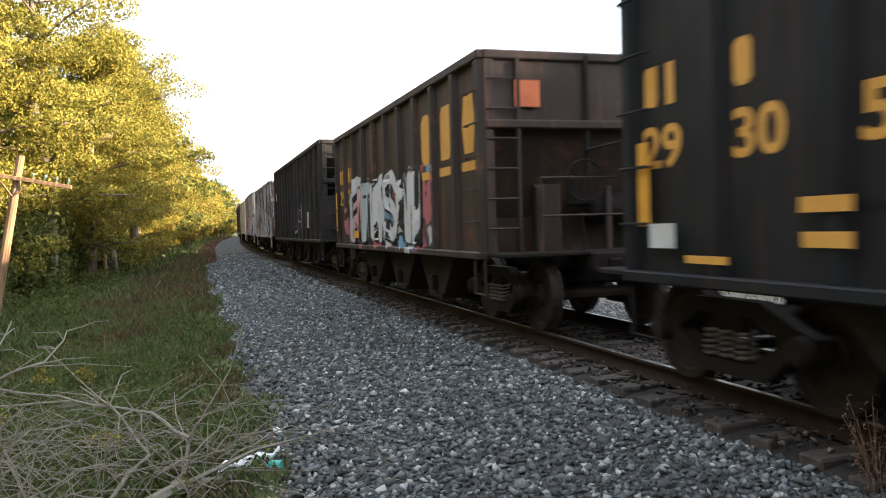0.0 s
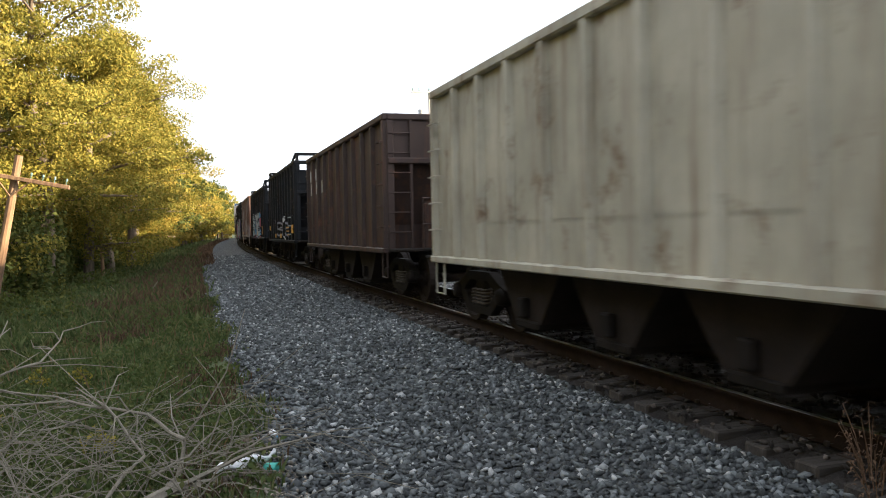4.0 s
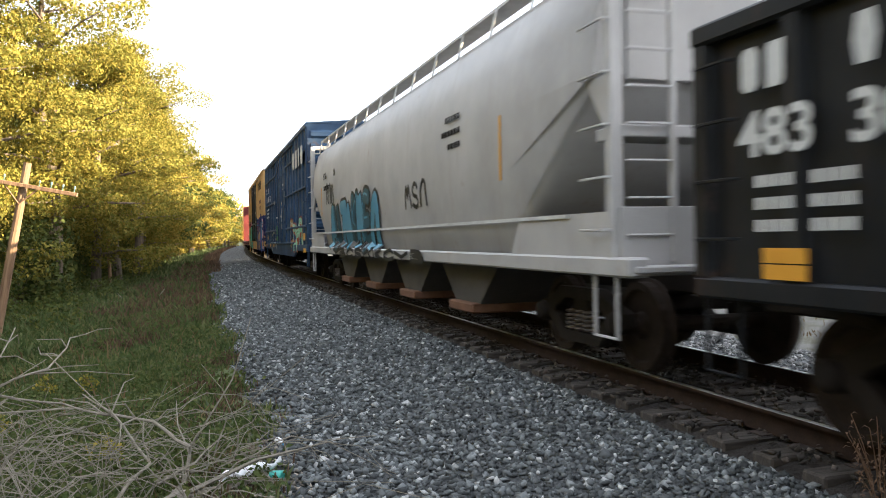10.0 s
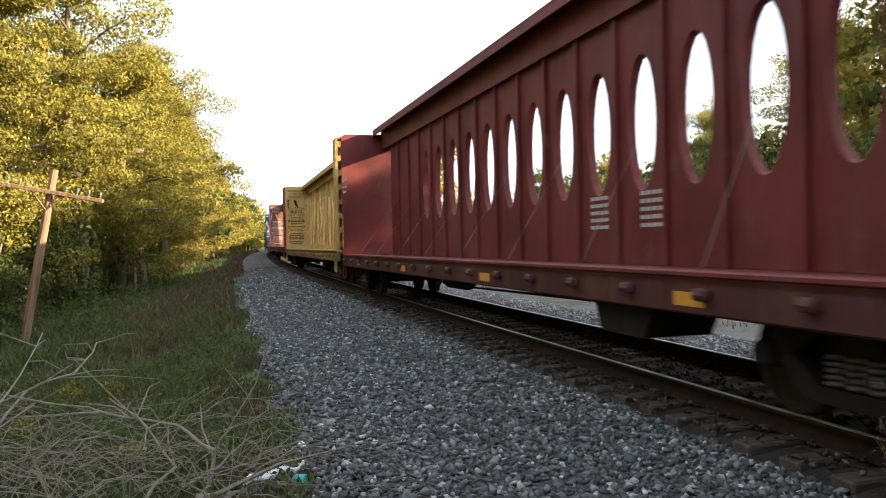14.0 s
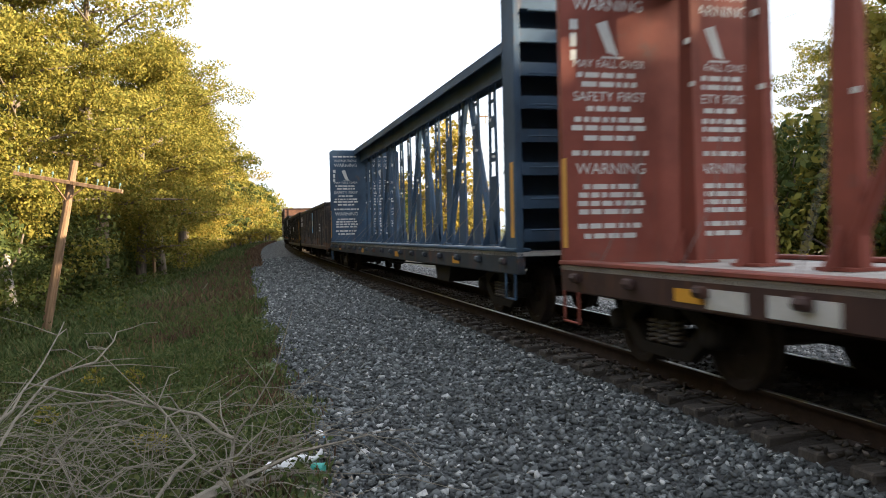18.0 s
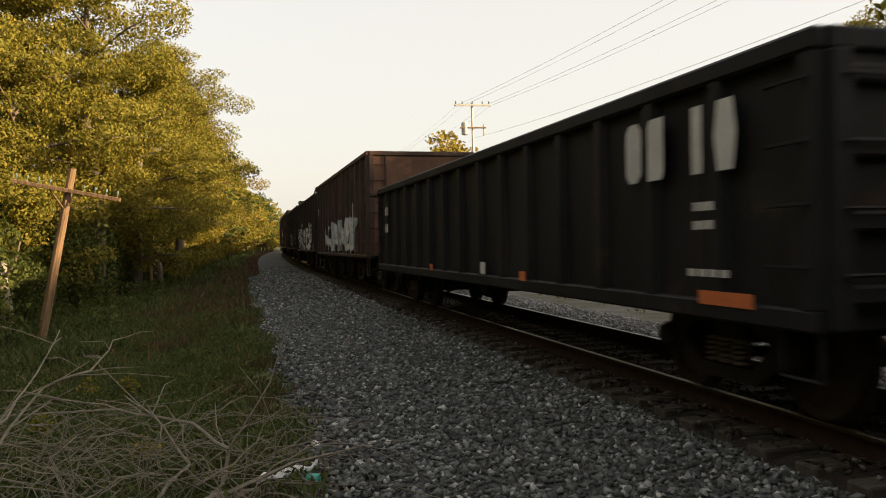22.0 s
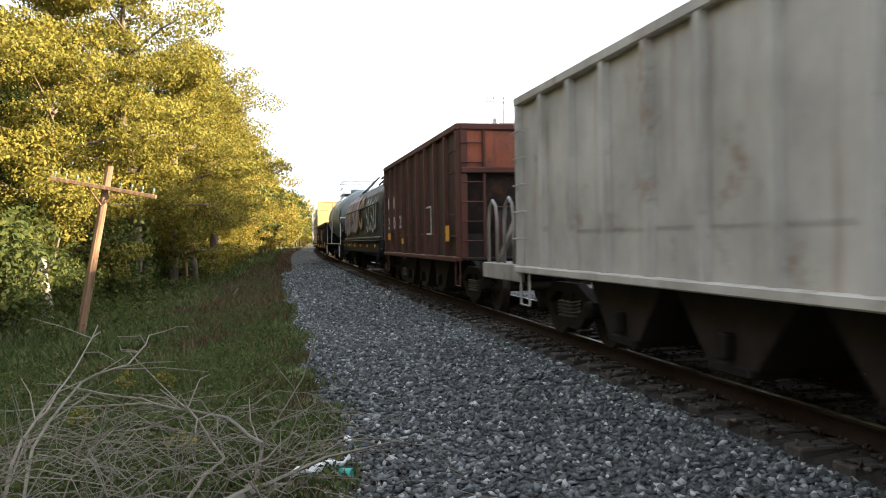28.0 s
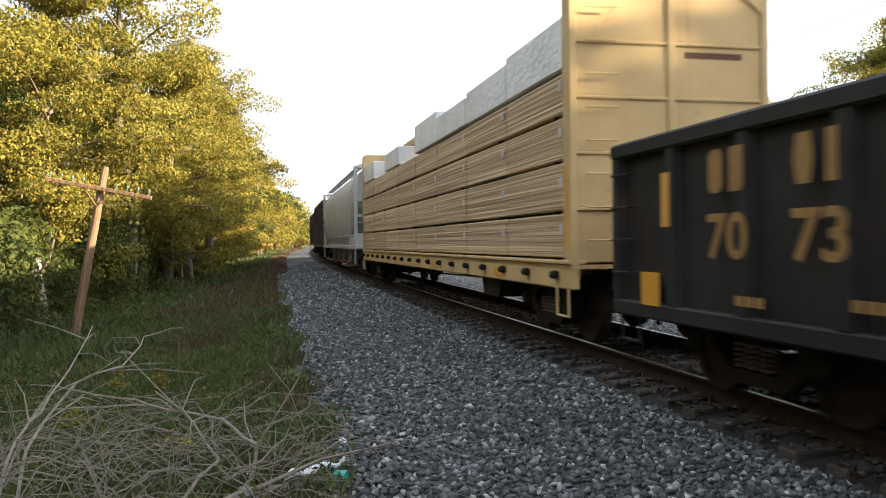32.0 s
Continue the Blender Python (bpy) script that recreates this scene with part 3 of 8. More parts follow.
def running_gear(car, half, gear):
    """Trucks, centre sill and couplers. half: half the side's length; gear: truck centre in from the side's end."""
    for sgn in (-1, 1):
        truck(car, sgn * (half - gear))
        sub("coupler", COUPLER, car, (0, sgn * (half + 0.75), 0), 0 if sgn < 0 else math.pi)
        sub("brake_hose", HOSE, car, (0, sgn * (half + 0.75), 0), 0 if sgn < 0 else math.pi)
    part("centre_sill", MB().box(-0.3, 0.3, -half - 0.75, half + 0.75, 0.78, 1.02, 0.02), STEEL_DARK, car)


def rungs(car, mat, pts, n, z0, z1, name="ladder_rung"):
    """n bars between two plan points, spaced in height."""
    (xa, ya), (xb, yb) = pts
    for i in range(n):
        z = z0 + (z1 - z0) * i / max(1, n - 1)
        part(name, MB().tube([(xa, ya, z), (xb, yb, z)], 0.014, 5), mat, car)


def grab(car, mat, x, y0, y1, z, name="grab_iron"):
    o = -0.07 if x < 0 else 0.07
    part(name, MB().tube([(x, y0, z), (x + o, y0 + 0.02, z), (x + o, y1 - 0.02, z), (x, y1, z)], 0.014, 5), mat, car)


def hat_rib(x, y, z0, z1, depth, w):
    s = 1 if x > 0 else -1
    return MB().prism([(x, y - w / 2), (x + s * depth, y - w / 3), (x + s * depth, y + w / 3), (x, y + w / 2)], "z", z0, z1)


def bars(car, y0, z0, w, h, n, mat, x, fill=0.72, name="lettering_bar", label=""):
    """Characters on the near side: n is a count of upright bars, a readable number, or the kinds of company shapes."""
    if isinstance(n, str):
        return words(car, n, y0 + w, z0, h / 0.7, x, mat, width=w, bold=0.03 * h)
    if isinstance(n, tuple):
        w = w / len(n)
        return [emblem(car, x, y0 + w * (len(n) - 1 - i) + 0.07 * w, z0, w * 0.86, h, k, mat) for i, k in enumerate(n)]
    mb = MB()
    step = w / n
    for i in range(n):
        a = y0 + i * step
        mb.box(x - 0.004, x, a, a + step * (fill if h < 0.2 else 0.55), z0, z0 + h)
    return part(name, mb, mat, car, label)


def emblem(car, x, y, z, w, h, kind, mat):
    """A plain block shape of a company mark: rounded block, cut-cornered block, lozenge block or narrow bar."""
    def u(a):                      # a runs from the shape's left as seen from the near side
        return y + w * (1 - a)
    if kind in (0, 6):
        poly = [(0.1, 0.14), (0.3, 0), (0.7, 0), (0.9, 0.14), (0.9, 0.86), (0.7, 1), (0.3, 1), (0.1, 0.86)]
    elif kind in (1, 4, 9):
        poly = [(0.12, 0), (0.76, 0), (0.88, 0.12), (0.88, 1), (0.24, 1), (0.12, 0.88)]
    elif kind in (3, 5, 7, 8):
        poly = [(0.28, 0), (0.72, 0), (0.72, 1), (0.28, 1)]
    else:
        poly = [(0.22, 0), (0.78, 0), (0.92, 0.5), (0.78, 1), (0.22, 1), (0.08, 0.5)]
    mb = MB().prism([(u(a), z + h * b) for a, b in poly], "x", x - 0.004, x)
    return part("company_emblem", mb, mat, car)


def ribbed(half, n, x, depth, w, inset):
    """Outer skin of a ribbed side: x at (y, z)."""
    pitch = (2 * half - 2 * inset) / (n - 1)

    def skin(y, z):
        q = abs((y + half - inset + pitch / 2) % pitch - pitch / 2)
        return -x - depth * min(1.0, max(0.0, (w / 2 + 0.03 - q) / (w / 6)))
    return skin


STROKES = [[(0.08, 0), (0.14, 0.6), (0.4, 1), (0.68, 0.92), (0.8, 0.5), (0.9, 0)],
           [(0.88, 0.8), (0.55, 1), (0.15, 0.82), (0.25, 0.55), (0.72, 0.42), (0.85, 0.16), (0.5, 0), (0.1, 0.14)],
           [(0.08, 1), (0.12, 0.3), (0.42, 0.02), (0.8, 0.25), (0.86, 1)],
           [(0.15, 0), (0.2, 0.55), (0.16, 1), (0.7, 0.98), (0.82, 0.7), (0.38, 0.5), (0.6, 0.25), (0.92, 0.02)],
           [(0.05, 0.02), (0.2, 0.98), (0.42, 0.4), (0.6, 0.98), (0.95, 0.05)],
           [(0.9, 0.75), (0.6, 1), (0.15, 0.7), (0.12, 0.3), (0.45, 0), (0.9, 0.22)],
           [[(0.02, 0), (0.3, 0.7), (0.5, 1), (0.68, 0.7), (0.95, 0)], [(0.25, 0.34), (0.72, 0.34)]],
           [[(0.14, 0), (0.16, 1)], [(0.9, 1), (0.3, 0.5), (0.62, 0.3), (0.98, 0)]],
           [[(0.1, 0), (0.14, 1), (0.5, 0.5), (0.84, 0), (0.9, 1)]],
           [[(0.14, 0.02), (0.16, 1)], [(0.16, 0.98), (0.72, 0.92), (0.74, 0.62), (0.2, 0.52), (0.84, 0.4), (0.86, 0.08), (0.14, 0.02)]],
           [[(0.88, 0.98), (0.18, 0.96), (0.14, 0.04), (0.9, 0.04)], [(0.18, 0.5), (0.72, 0.5)]],
           [[(0.02, 1), (0.5, 0.5), (0.5, 0)], [(0.98, 1), (0.5, 0.5)]],
           [[(0.5, 0), (0.5, 0.95)], [(0.02, 0.96), (0.98, 0.98)]]]
A_, K_, N_, B_, E_, Y_, T_ = range(6, 13)


def ribbon(path, half_w, skin, lift, across=4):
    """A flat painted stroke laid over a skin, along (y, z) points."""
    p = np.array(path, float)
    k = len(p)
    pts = []
    for i in range(k - 1):
        a, b, c, d = p[max(i - 1, 0)], p[i], p[i + 1], p[min(i + 2, k - 1)]
        m = max(3, int(np.linalg.norm(c - b) / 0.07))
        for u in np.linspace(0, 1, m, endpoint=False):
            pts.append(0.5 * (2 * b + (c - a) * u + (2 * a - 5 * b + 4 * c - d) * u * u + (3 * b - a - 3 * c + d) * u ** 3))
    pts.append(p[-1])
    q = np.array(pts)
    t = np.gradient(q, axis=0)
    t /= np.linalg.norm(t, axis=1)[:, None] + 1e-9
    first, last = q[:1] - t[:1] * half_w * 0.6, q[-1:] + t[-1:] * half_w * 0.6
    q, t = np.vstack([first, q, last]), np.vstack([t[:1], t, t[-1:]])
    nrm = np.stack([-t[:, 1], t[:, 0]], 1)
    wd = np.full(len(q), half_w)
    wd[0] = wd[-1] = half_w * 0.6
    mb = MB()
    for i in range(len(q)):
        for j in range(across + 1):
            y, z = q[i] + nrm[i] * wd[i] * (2 * j / across - 1)
            mb.v.append((skin(y, z) - lift - 0.0015 * i / len(q), y, z))
    for i in range(len(q) - 1):
        for j in range(across):
            a = i * (across + 1) + j
            mb.f.append((a, a + 1, a + across + 2, a + across + 1))
    return mb


def merged(lists):
    mb = MB()
    for b in lists:
        mb.add(b.v, b.f)
    return mb


def sprayed(car, y0, y1, z0, z1, n, fills, edge, seed, skin, shine=None, fat=0.17, slant=0.1, kinds=None):
    """A sprayed piece: n fat rounded strokes with an outline and thin highlights, following the skin."""
    rr = random.Random(seed)
    w, h = (y1 - y0) / n, z1 - z0
    for i in range(n):
        edges, shines = [], []
        kind = kinds[i % len(kinds)] if kinds else rr.randrange(len(STROKES))
        a = y1 - i * w
        hi = h * rr.uniform(0.86, 1.06)
        base = z0 + rr.uniform(-0.05, 0.05) * h
        lean = rr.uniform(-slant, slant) * w
        shape = STROKES[kind] if isinstance(STROKES[kind][0], list) else [STROKES[kind]]
        hw = fat * min(w, h * 0.75)
        lift = 0.012 + 0.0022 * i
        runs = []
        for stroke in shape:
            path = [(a - (0.06 + 0.92 * u + rr.uniform(-0.05, 0.05)) * w + lean * v, base + hi * (0.1 + 0.84 * v)) for u, v in stroke]
            edges.append(ribbon(path, hw * 1.3 + 0.025, skin, lift - 0.006))
            runs.append(ribbon(path, hw, skin, lift + 0.0008 * len(runs)))
            if shine:
                shines.append(ribbon([(y + hw * 0.5, z + hw * 0.35) for y, z in path[:max(3, len(path) // 2)]], max(0.012, hw * 0.13), skin, lift + 0.006, 1))
        letter = part("graffiti_letter", merged(runs), fills[rr.randrange(len(fills))] if len(fills) < n else fills[i], car)
        part("graffiti_outline", merged(edges), edge, letter)
        if shines:
            part("graffiti_highlight", merged(shines), shine, letter)


CARS = []


def railcar(name, label, category, lead, trail, group="freight cars of the train"):
    """The Empty of a car whose side runs from lead to trail, measured back along the train."""
    car = thing(name, label, category, group)
    CARS.append((car, (lead + trail) / 2))
    return car, (trail - lead) / 2


def end_gear(car, half, mat, z_top, platform=1.04, x=1.5, brake=True, lead_only=False):
    """Platform, railing, ladder and corner irons at each end."""
    for sgn in (-1, 1):
        y = sgn * half
        part("end_platform", MB().box(-x, x, min(y, y + sgn * 0.62), max(y, y + sgn * 0.62), platform - 0.06, platform, 0.015), STEEL_DARK, car)
        if sgn < 0 or not lead_only:
            rungs(car, mat, ((-x + 0.02, y - 0.06), (-x + 0.46, y - 0.06)) if sgn < 0 else ((-x + 0.02, y + 0.06), (-x + 0.46, y + 0.06)), 6, 1.35, z_top - 0.35)
            part("ladder_post", MB().box(-x + 0.44, -x + 0.49, min(y, y + sgn * 0.07), max(y, y + sgn * 0.07), platform, z_top - 0.1), mat, car)
            for i in range(5):
                z = 1.45 + i * (z_top - 1.95) / 4
                a, b = (y + 0.03, y + 0.45) if sgn < 0 else (y - 0.45, y - 0.03)
                grab(car, mat, -x - 0.06, a, b, z)
        part("sill_step", MB().tube([(-x - 0.02, y - sgn * 0.03, platform), (-x - 0.02, y - sgn * 0.03, 0.48), (-x - 0.02, y - sgn * 0.42, 0.48), (-x - 0.02, y - sgn * 0.42, platform)], 0.02, 5), mat, car)
        part("end_rail", MB().tube([(-0.95, y + sgn * 0.6, platform), (-0.95, y + sgn * 0.6, 1.98), (x - 0.05, y + sgn * 0.6, 1.98), (x - 0.05, y + sgn * 0.6, platform)], 0.02, 6), mat, car)
        part("end_rail", MB().tube([(-0.95, y + sgn * 0.6, 1.5), (x - 0.05, y + sgn * 0.6, 1.5)], 0.018, 6), mat, car)
    if brake:
        bw = sub("brake_wheel", BRAKE_WHEEL, car, (-0.25, -half - 0.45, 1.95))
        part("brake_housing", MB().box(-0.4, -0.1, -half - 0.35, -half - 0.12, 1.62, 2.0, 0.03), STEEL_DARK, car)
        part("brake_rod", MB().tube([(-0.25, -half - 0.3, 1.65), (-0.2, -half - 0.3, 1.0)], 0.018, 5), STEEL_DARK, car)


def hopper(label, lead, trail, top, mat, rib_mat=None, n=11, bays=3, sill=1.0, logo=None, nums=None, plates=(), end_mat=None, peak=False, extra=None, bay_mat=None, open_end=False, cage=False, end_low=None, pieces=()):
    end_low = end_low or end_mat or mat
    bay_mat = bay_mat or GRIME
    rib_mat, end_mat = rib_mat or mat, end_mat or mat
    car, half = railcar("hopper_car", label, "hopper car", lead, trail)
    x = 1.47
    for sg in (-1, 1):
        part("side_sheet", MB().box(sg * x, sg * (x - 0.02), -half, half, sill, top), mat, car)
        part("top_chord", MB().box(sg * (x - 0.05), sg * (x + 0.09), -half - 0.02, half + 0.02, top - 0.1, top + 0.03, 0.02), rib_mat, car)
        part("side_sill", MB().box(sg * (x - 0.04), sg * (x + 0.11), -half, half, sill - 0.05, sill + 0.05, 0.015), rib_mat, car)
        ribs = [hat_rib(sg * x, -half + 0.08 + (2 * half - 0.16) * i / (n - 1), sill + 0.05, top - 0.1, 0.085, 0.17) for i in range(n)]
        for rib in ribs if sg < 0 else ():
            part("side_rib", rib, rib_mat, car)
        if sg > 0:                     # the side that stays out of sight
            tagged(part("far_side_ribs", merged(ribs), rib_mat, car), kind="stuff")
    for sg in (-1, 1):
        y = sg * half
        part("end_sheet", MB().box(-x, x, min(y, y - sg * 0.025), max(y, y - sg * 0.025), 2.75 if open_end else top - 0.5 if cage else sill - 0.05, top - (0.3 if peak else 0)), end_mat, car)
        if not peak:
            part("end_chord", MB().box(-x, x, min(y - sg * 0.1, y + sg * 0.05), max(y - sg * 0.1, y + sg * 0.05), top - 0.1, top + 0.028, 0.02), rib_mat, car)
        part("end_beam", MB().box(-x, x, min(y - sg * 0.06, y + sg * 0.09), max(y - sg * 0.06, y + sg * 0.09), 2.66, 2.78, 0.02), rib_mat, car)
        for xx in (-x + 0.06, x - 0.06):
            part("corner_post", MB().box(xx - 0.07, xx + 0.07, min(y, y + sg * 0.05), max(y, y + sg * 0.05), sill, top - 0.1, 0.015), rib_mat, car)
        if open_end:
            slope = [(y - sg * 0.025, 2.75), (y - sg * 0.62, 1.5), (y - sg * 0.62, sill), (y - sg * 0.66, sill), (y - sg * 0.66, 1.5), (y - sg * 0.06, 2.78)]
            part("slope_sheet", MB().prism(slope, "x", -x, x), end_low, car)
            part("end_panel", MB().box(-0.62, -0.22, *sorted((y - sg * 0.4, y - sg * 0.36)), sill, 1.95), end_low, car)
            for xx in (-0.7, 0.35, 1.0):
                part("end_stanchion", MB().box(xx - 0.04, xx + 0.04, *sorted((y - sg * 0.1, y - sg * 0.02)), sill, 1.9, 0.01), rib_mat, car)
            part("end_post", MB().box(-0.035, 0.035, min(y, y + sg * 0.06), max(y, y + sg * 0.06), 1.9, top, 0.012), STEEL_DARK, car)
            part("side_gusset", MB().prism([(y, sill), (y - sg * 1.0, sill), (y, 2.0)], "x", -x + 0.03, -x + 0.05), end_mat, car)
            part("air_reservoir", MB().lathe([(0.02, -0.5), (0.2, -0.46), (0.22, -0.4), (0.22, 0.4), (0.2, 0.46), (0.02, 0.5)], "x", 14, (0.6, y - sg * 0.3, 1.6)), STEEL_DARK, car, smooth=True)
            part("brace_bar", MB().tube([(-0.05, y + sg * 0.1, 2.38), (x - 0.05, y + sg * 0.1, 2.7)], 0.025, 6), STEEL_DARK, car)
        elif cage:                     # a low bulkhead, and a dark well above it with bars across
            part("bulkhead", MB().box(-x, x, min(y, y - sg * 0.03), max(y, y - sg * 0.03), sill - 0.05, 2.3), end_mat, car)
            part("slope_sheet", MB().prism([(y - sg * 0.03, top - 0.5), (y - sg * 1.9, sill + 0.6), (y - sg * 1.94, sill + 0.6), (y - sg * 0.06, top - 0.47)], "x", -x, x), end_mat, car)
            for xx in (-0.96, 0.0, 0.96):
                part("end_post", MB().box(xx - 0.04, xx + 0.04, min(y, y + sg * 0.07), max(y, y + sg * 0.07), sill, top, 0.012), rib_mat, car)
            part("cross_bar", MB().tube([(-x, y + sg * 0.03, 2.5), (x, y + sg * 0.03, 2.5)], 0.02, 6), rib_mat, car)
        else:
            for xx in (-0.5, 0.5):
                part("end_post", MB().box(xx - 0.05, xx + 0.05, min(y, y + sg * 0.07), max(y, y + sg * 0.07), sill, 2.66, 0.012), rib_mat, car)
        if peak:                       # an open frame of slots above the end
            for za, zb in ((top - 0.1, top + 0.03), (top + 0.2, top + 0.3)):
                part("end_cap_beam", MB().box(-x, x, min(y, y - sg * 0.12), max(y, y - sg * 0.12), za, zb, 0.015), rib_mat, car)
            for xx in (-x + 0.05, -0.5, 0.5, x - 0.05):
                part("end_cap_post", MB().box(xx - 0.05, xx + 0.05, min(y - sg * 0.02, y - sg * 0.1), max(y - sg * 0.02, y - sg * 0.1), top - 0.3, top + 0.2), rib_mat, car)
            if sg > 0:                 # the frame stands out over the coupler
                for dy in (0.0, 0.7):
                    part("overhang_beam", MB().box(-x, x, y + dy, y + dy + 0.08, top + 0.2, top + 0.3, 0.012), rib_mat, car)
                for xx in (-x + 0.04, 0.0, x - 0.04):
                    part("overhang_bracket", MB().prism([(y, top + 0.3), (y + 0.78, top + 0.3), (y + 0.78, top + 0.22), (y, top - 0.25), (y, top - 0.17), (y + 0.66, top + 0.22), (y, top + 0.22)], "x", xx - 0.03, xx + 0.03), rib_mat, car)
            for sx in (-1, 1):
                part("end_cap_gusset", MB().prism([(y - sg * 0.12, top + 0.3), (y - sg * 0.12, top + 0.2), (y - sg * 1.35, top + 0.03), (y - sg * 1.5, top + 0.03)], "x", sx * (x - 0.04), sx * (x + 0.02)), rib_mat, car)
    part("floor_sheet", MB().box(-x, x, -half + 2.2, half - 2.2, sill + 0.5, sill + 0.55), end_mat, car)
    b0, b1 = -half + 1.9, half - 1.9
    step = (b1 - b0) / bays
    for i in range(bays):
        a, b = b0 + i * step + 0.12, b0 + (i + 1) * step - 0.12
        m0 = (b - a) * 0.3
        part("hopper_bay", MB().prism([(a, sill - 0.05), (b, sill - 0.05), (b - m0, 0.30), (a + m0, 0.30)], "x", -1.25, 1.25), bay_mat, car)
        part("bay_door", MB().box(-1.28, 1.28, a + m0 + 0.04, b - m0 - 0.04, 0.22, 0.32, 0.02), STEEL_DARK, car)
        part("door_latch", MB().box(-1.36, -1.25, (a + b) / 2 - 0.08, (a + b) / 2 + 0.08, 0.36, 0.6, 0.02), STEEL_DARK, car)
    running_gear(car, half, 0.75)
    end_gear(car, half, rib_mat, top, x=x, brake=open_end or cage or half % 1 > 0.4)
    pitch = (2 * half - 0.16) / (n - 1)

    def bay_y(i):
        return -half + 0.08 + pitch * i + 0.12
    if logo:
        lm, first, z, h = logo
        for k in range(3):
            i = first + 2 - k
            ew = min(0.62, (pitch - 0.24) * 0.78)
            ey = bay_y(i) + (pitch - 0.24 - ew) / 2
            emblem(car, -x, ey, z, ew, h, k, lm)
            part("emblem_underline", MB().box(-x - 0.004, -x, ey, ey + ew, z - h * 0.3, z - h * 0.14), lm, car)
    if nums:
        nm, zs, *given = nums
        for j, z in enumerate(zs):
            row = given[j] if len(given) > j else ((2, 2, 2) if j else ((0, 1), (2, 3)))
            for i, k in enumerate(row):
                bw = 0.56 if not isinstance(k, (str, tuple)) or len(k) > 1 else 0.28
                bars(car, bay_y(n - 2 - i) + pitch - 0.26 - bw, z, bw, 0.34, k, nm, -x)
    for y, z, w, h, pm in plates:
        part("stencil_panel", MB().box(-x - 0.1, -x - 0.09, y, y + w, z, z + h), pm, car)
    for k, (y0, y1, z0, z1, cnt, fills, edge, shine, *style) in enumerate(pieces):
        sprayed(car, y0, y1, z0, z1, cnt, fills, edge, 7 * k + int(lead), ribbed(half, n, x, 0.085, 0.17, 0.08), shine, **dict(style))
    if extra:
        extra(car, half, x)
    return car


def gondola(label, lead, trail, z0, top, mat, n=14, tub=0.0, plates=(), logo=None, rows=(), load=None, x=1.47, gear=1.75, end_mat=None, pieces=()):
    car, half = railcar("gondola_car", label, "gondola car", lead, trail)
    rib_mat = mat
    end_mat = end_mat or SOOT
    for sg in (-1, 1):
        part("side_sheet", MB().box(sg * x, sg * (x - 0.02), -half, half, z0, top), mat, car)
        part("top_chord", MB().box(sg * (x - 0.04), sg * (x + 0.1), -half - 0.02, half + 0.02, top - 0.13, top + 0.03, 0.025), rib_mat, car)
        part("side_sill", MB().box(sg * (x - 0.04), sg * (x + 0.09), -half, half, z0 - 0.04, z0 + 0.12, 0.02), rib_mat, car)
        ribs = [hat_rib(sg * x, -half + 0.09 + (2 * half - 0.18) * i / (n - 1), z0 + 0.12, top - 0.13, 0.09, 0.2) for i in range(n)]
        for rib in ribs if sg < 0 else ():
            part("side_rib", rib, rib_mat, car)
        if sg > 0:
            tagged(part("far_side_ribs", merged(ribs), rib_mat, car), kind="stuff")
    for sg in (-1, 1):
        y = sg * half
        part("end_sheet", MB().box(-x, x, min(y, y - sg * 0.025), max(y, y - sg * 0.025), z0 - 0.02, top), end_mat or mat, car)
        part("end_chord", MB().box(-x, x, min(y - sg * 0.1, y + sg * 0.06), max(y - sg * 0.1, y + sg * 0.06), top - 0.13, top + 0.028, 0.02), rib_mat, car)
        for k in range(4):
            z = z0 + 0.15 + (top - z0 - 0.5) * k / 3
            part("end_rib", MB().box(-x + 0.02, x - 0.02, min(y, y + sg * 0.09), max(y, y + sg * 0.09), z, z + 0.13, 0.02), end_mat or rib_mat, car)
        for xx in (-x + 0.07, x - 0.07):
            part("corner_post", MB().box(xx - 0.08, xx + 0.08, min(y, y + sg * 0.1), max(y, y + sg * 0.1), z0 - 0.02, top - 0.13, 0.015), rib_mat, car)
        rungs(car, rib_mat, ((-x + 0.05, y + sg * 0.13), (-x + 0.5, y + sg * 0.13)), 4, z0 + 0.35, top - 0.3)
        for i in range(4):
            a, b = (y + 0.05, y + 0.48) if sg < 0 else (y - 0.48, y - 0.05)
            grab(car, rib_mat, -x - 0.05, a, b, z0 + 0.4 + i * (top - z0 - 0.7) / 3)
        part("sill_step", MB().tube([(-x, y - sg * 0.05, z0), (-x, y - sg * 0.05, 0.45), (-x, y - sg * 0.45, 0.45), (-x, y - sg * 0.45, z0)], 0.02, 5), rib_mat, car)
    part("floor_sheet", MB().box(-x, x, -half, half, z0 + 0.05, z0 + 0.1), mat, car)
    if tub:
        for sg in (-1, 1):
            part("bathtub_floor", MB().prism([(sg * 0.32, z0 + 0.05), (sg * 1.4, z0 + 0.05), (sg * 1.25, z0 - tub), (sg * 0.45, z0 - tub)], "y", -half + 3.0, half - 3.0), mat, car)
    part("cross_bearer", MB().box(-1.3, 1.3, -0.15, 0.15, z0 - 0.18, z0 + 0.05, 0.02), STEEL_DARK, car)
    part("brake_cylinder", MB().lathe([(0.02, -0.35), (0.17, -0.33), (0.17, 0.2), (0.05, 0.35)], "y", 12, (-0.7, 1.4, z0 - 0.22)), STEEL_DARK, car)
    running_gear(car, half, gear)
    sub("brake_wheel", BRAKE_WHEEL, car, (0.4, -half - 0.2, top - 0.5))
    for y, z, w, h, pm in plates:
        part("stencil_panel", MB().box(-x - 0.1, -x - 0.092, y, y + w, z, z + h), pm, car)
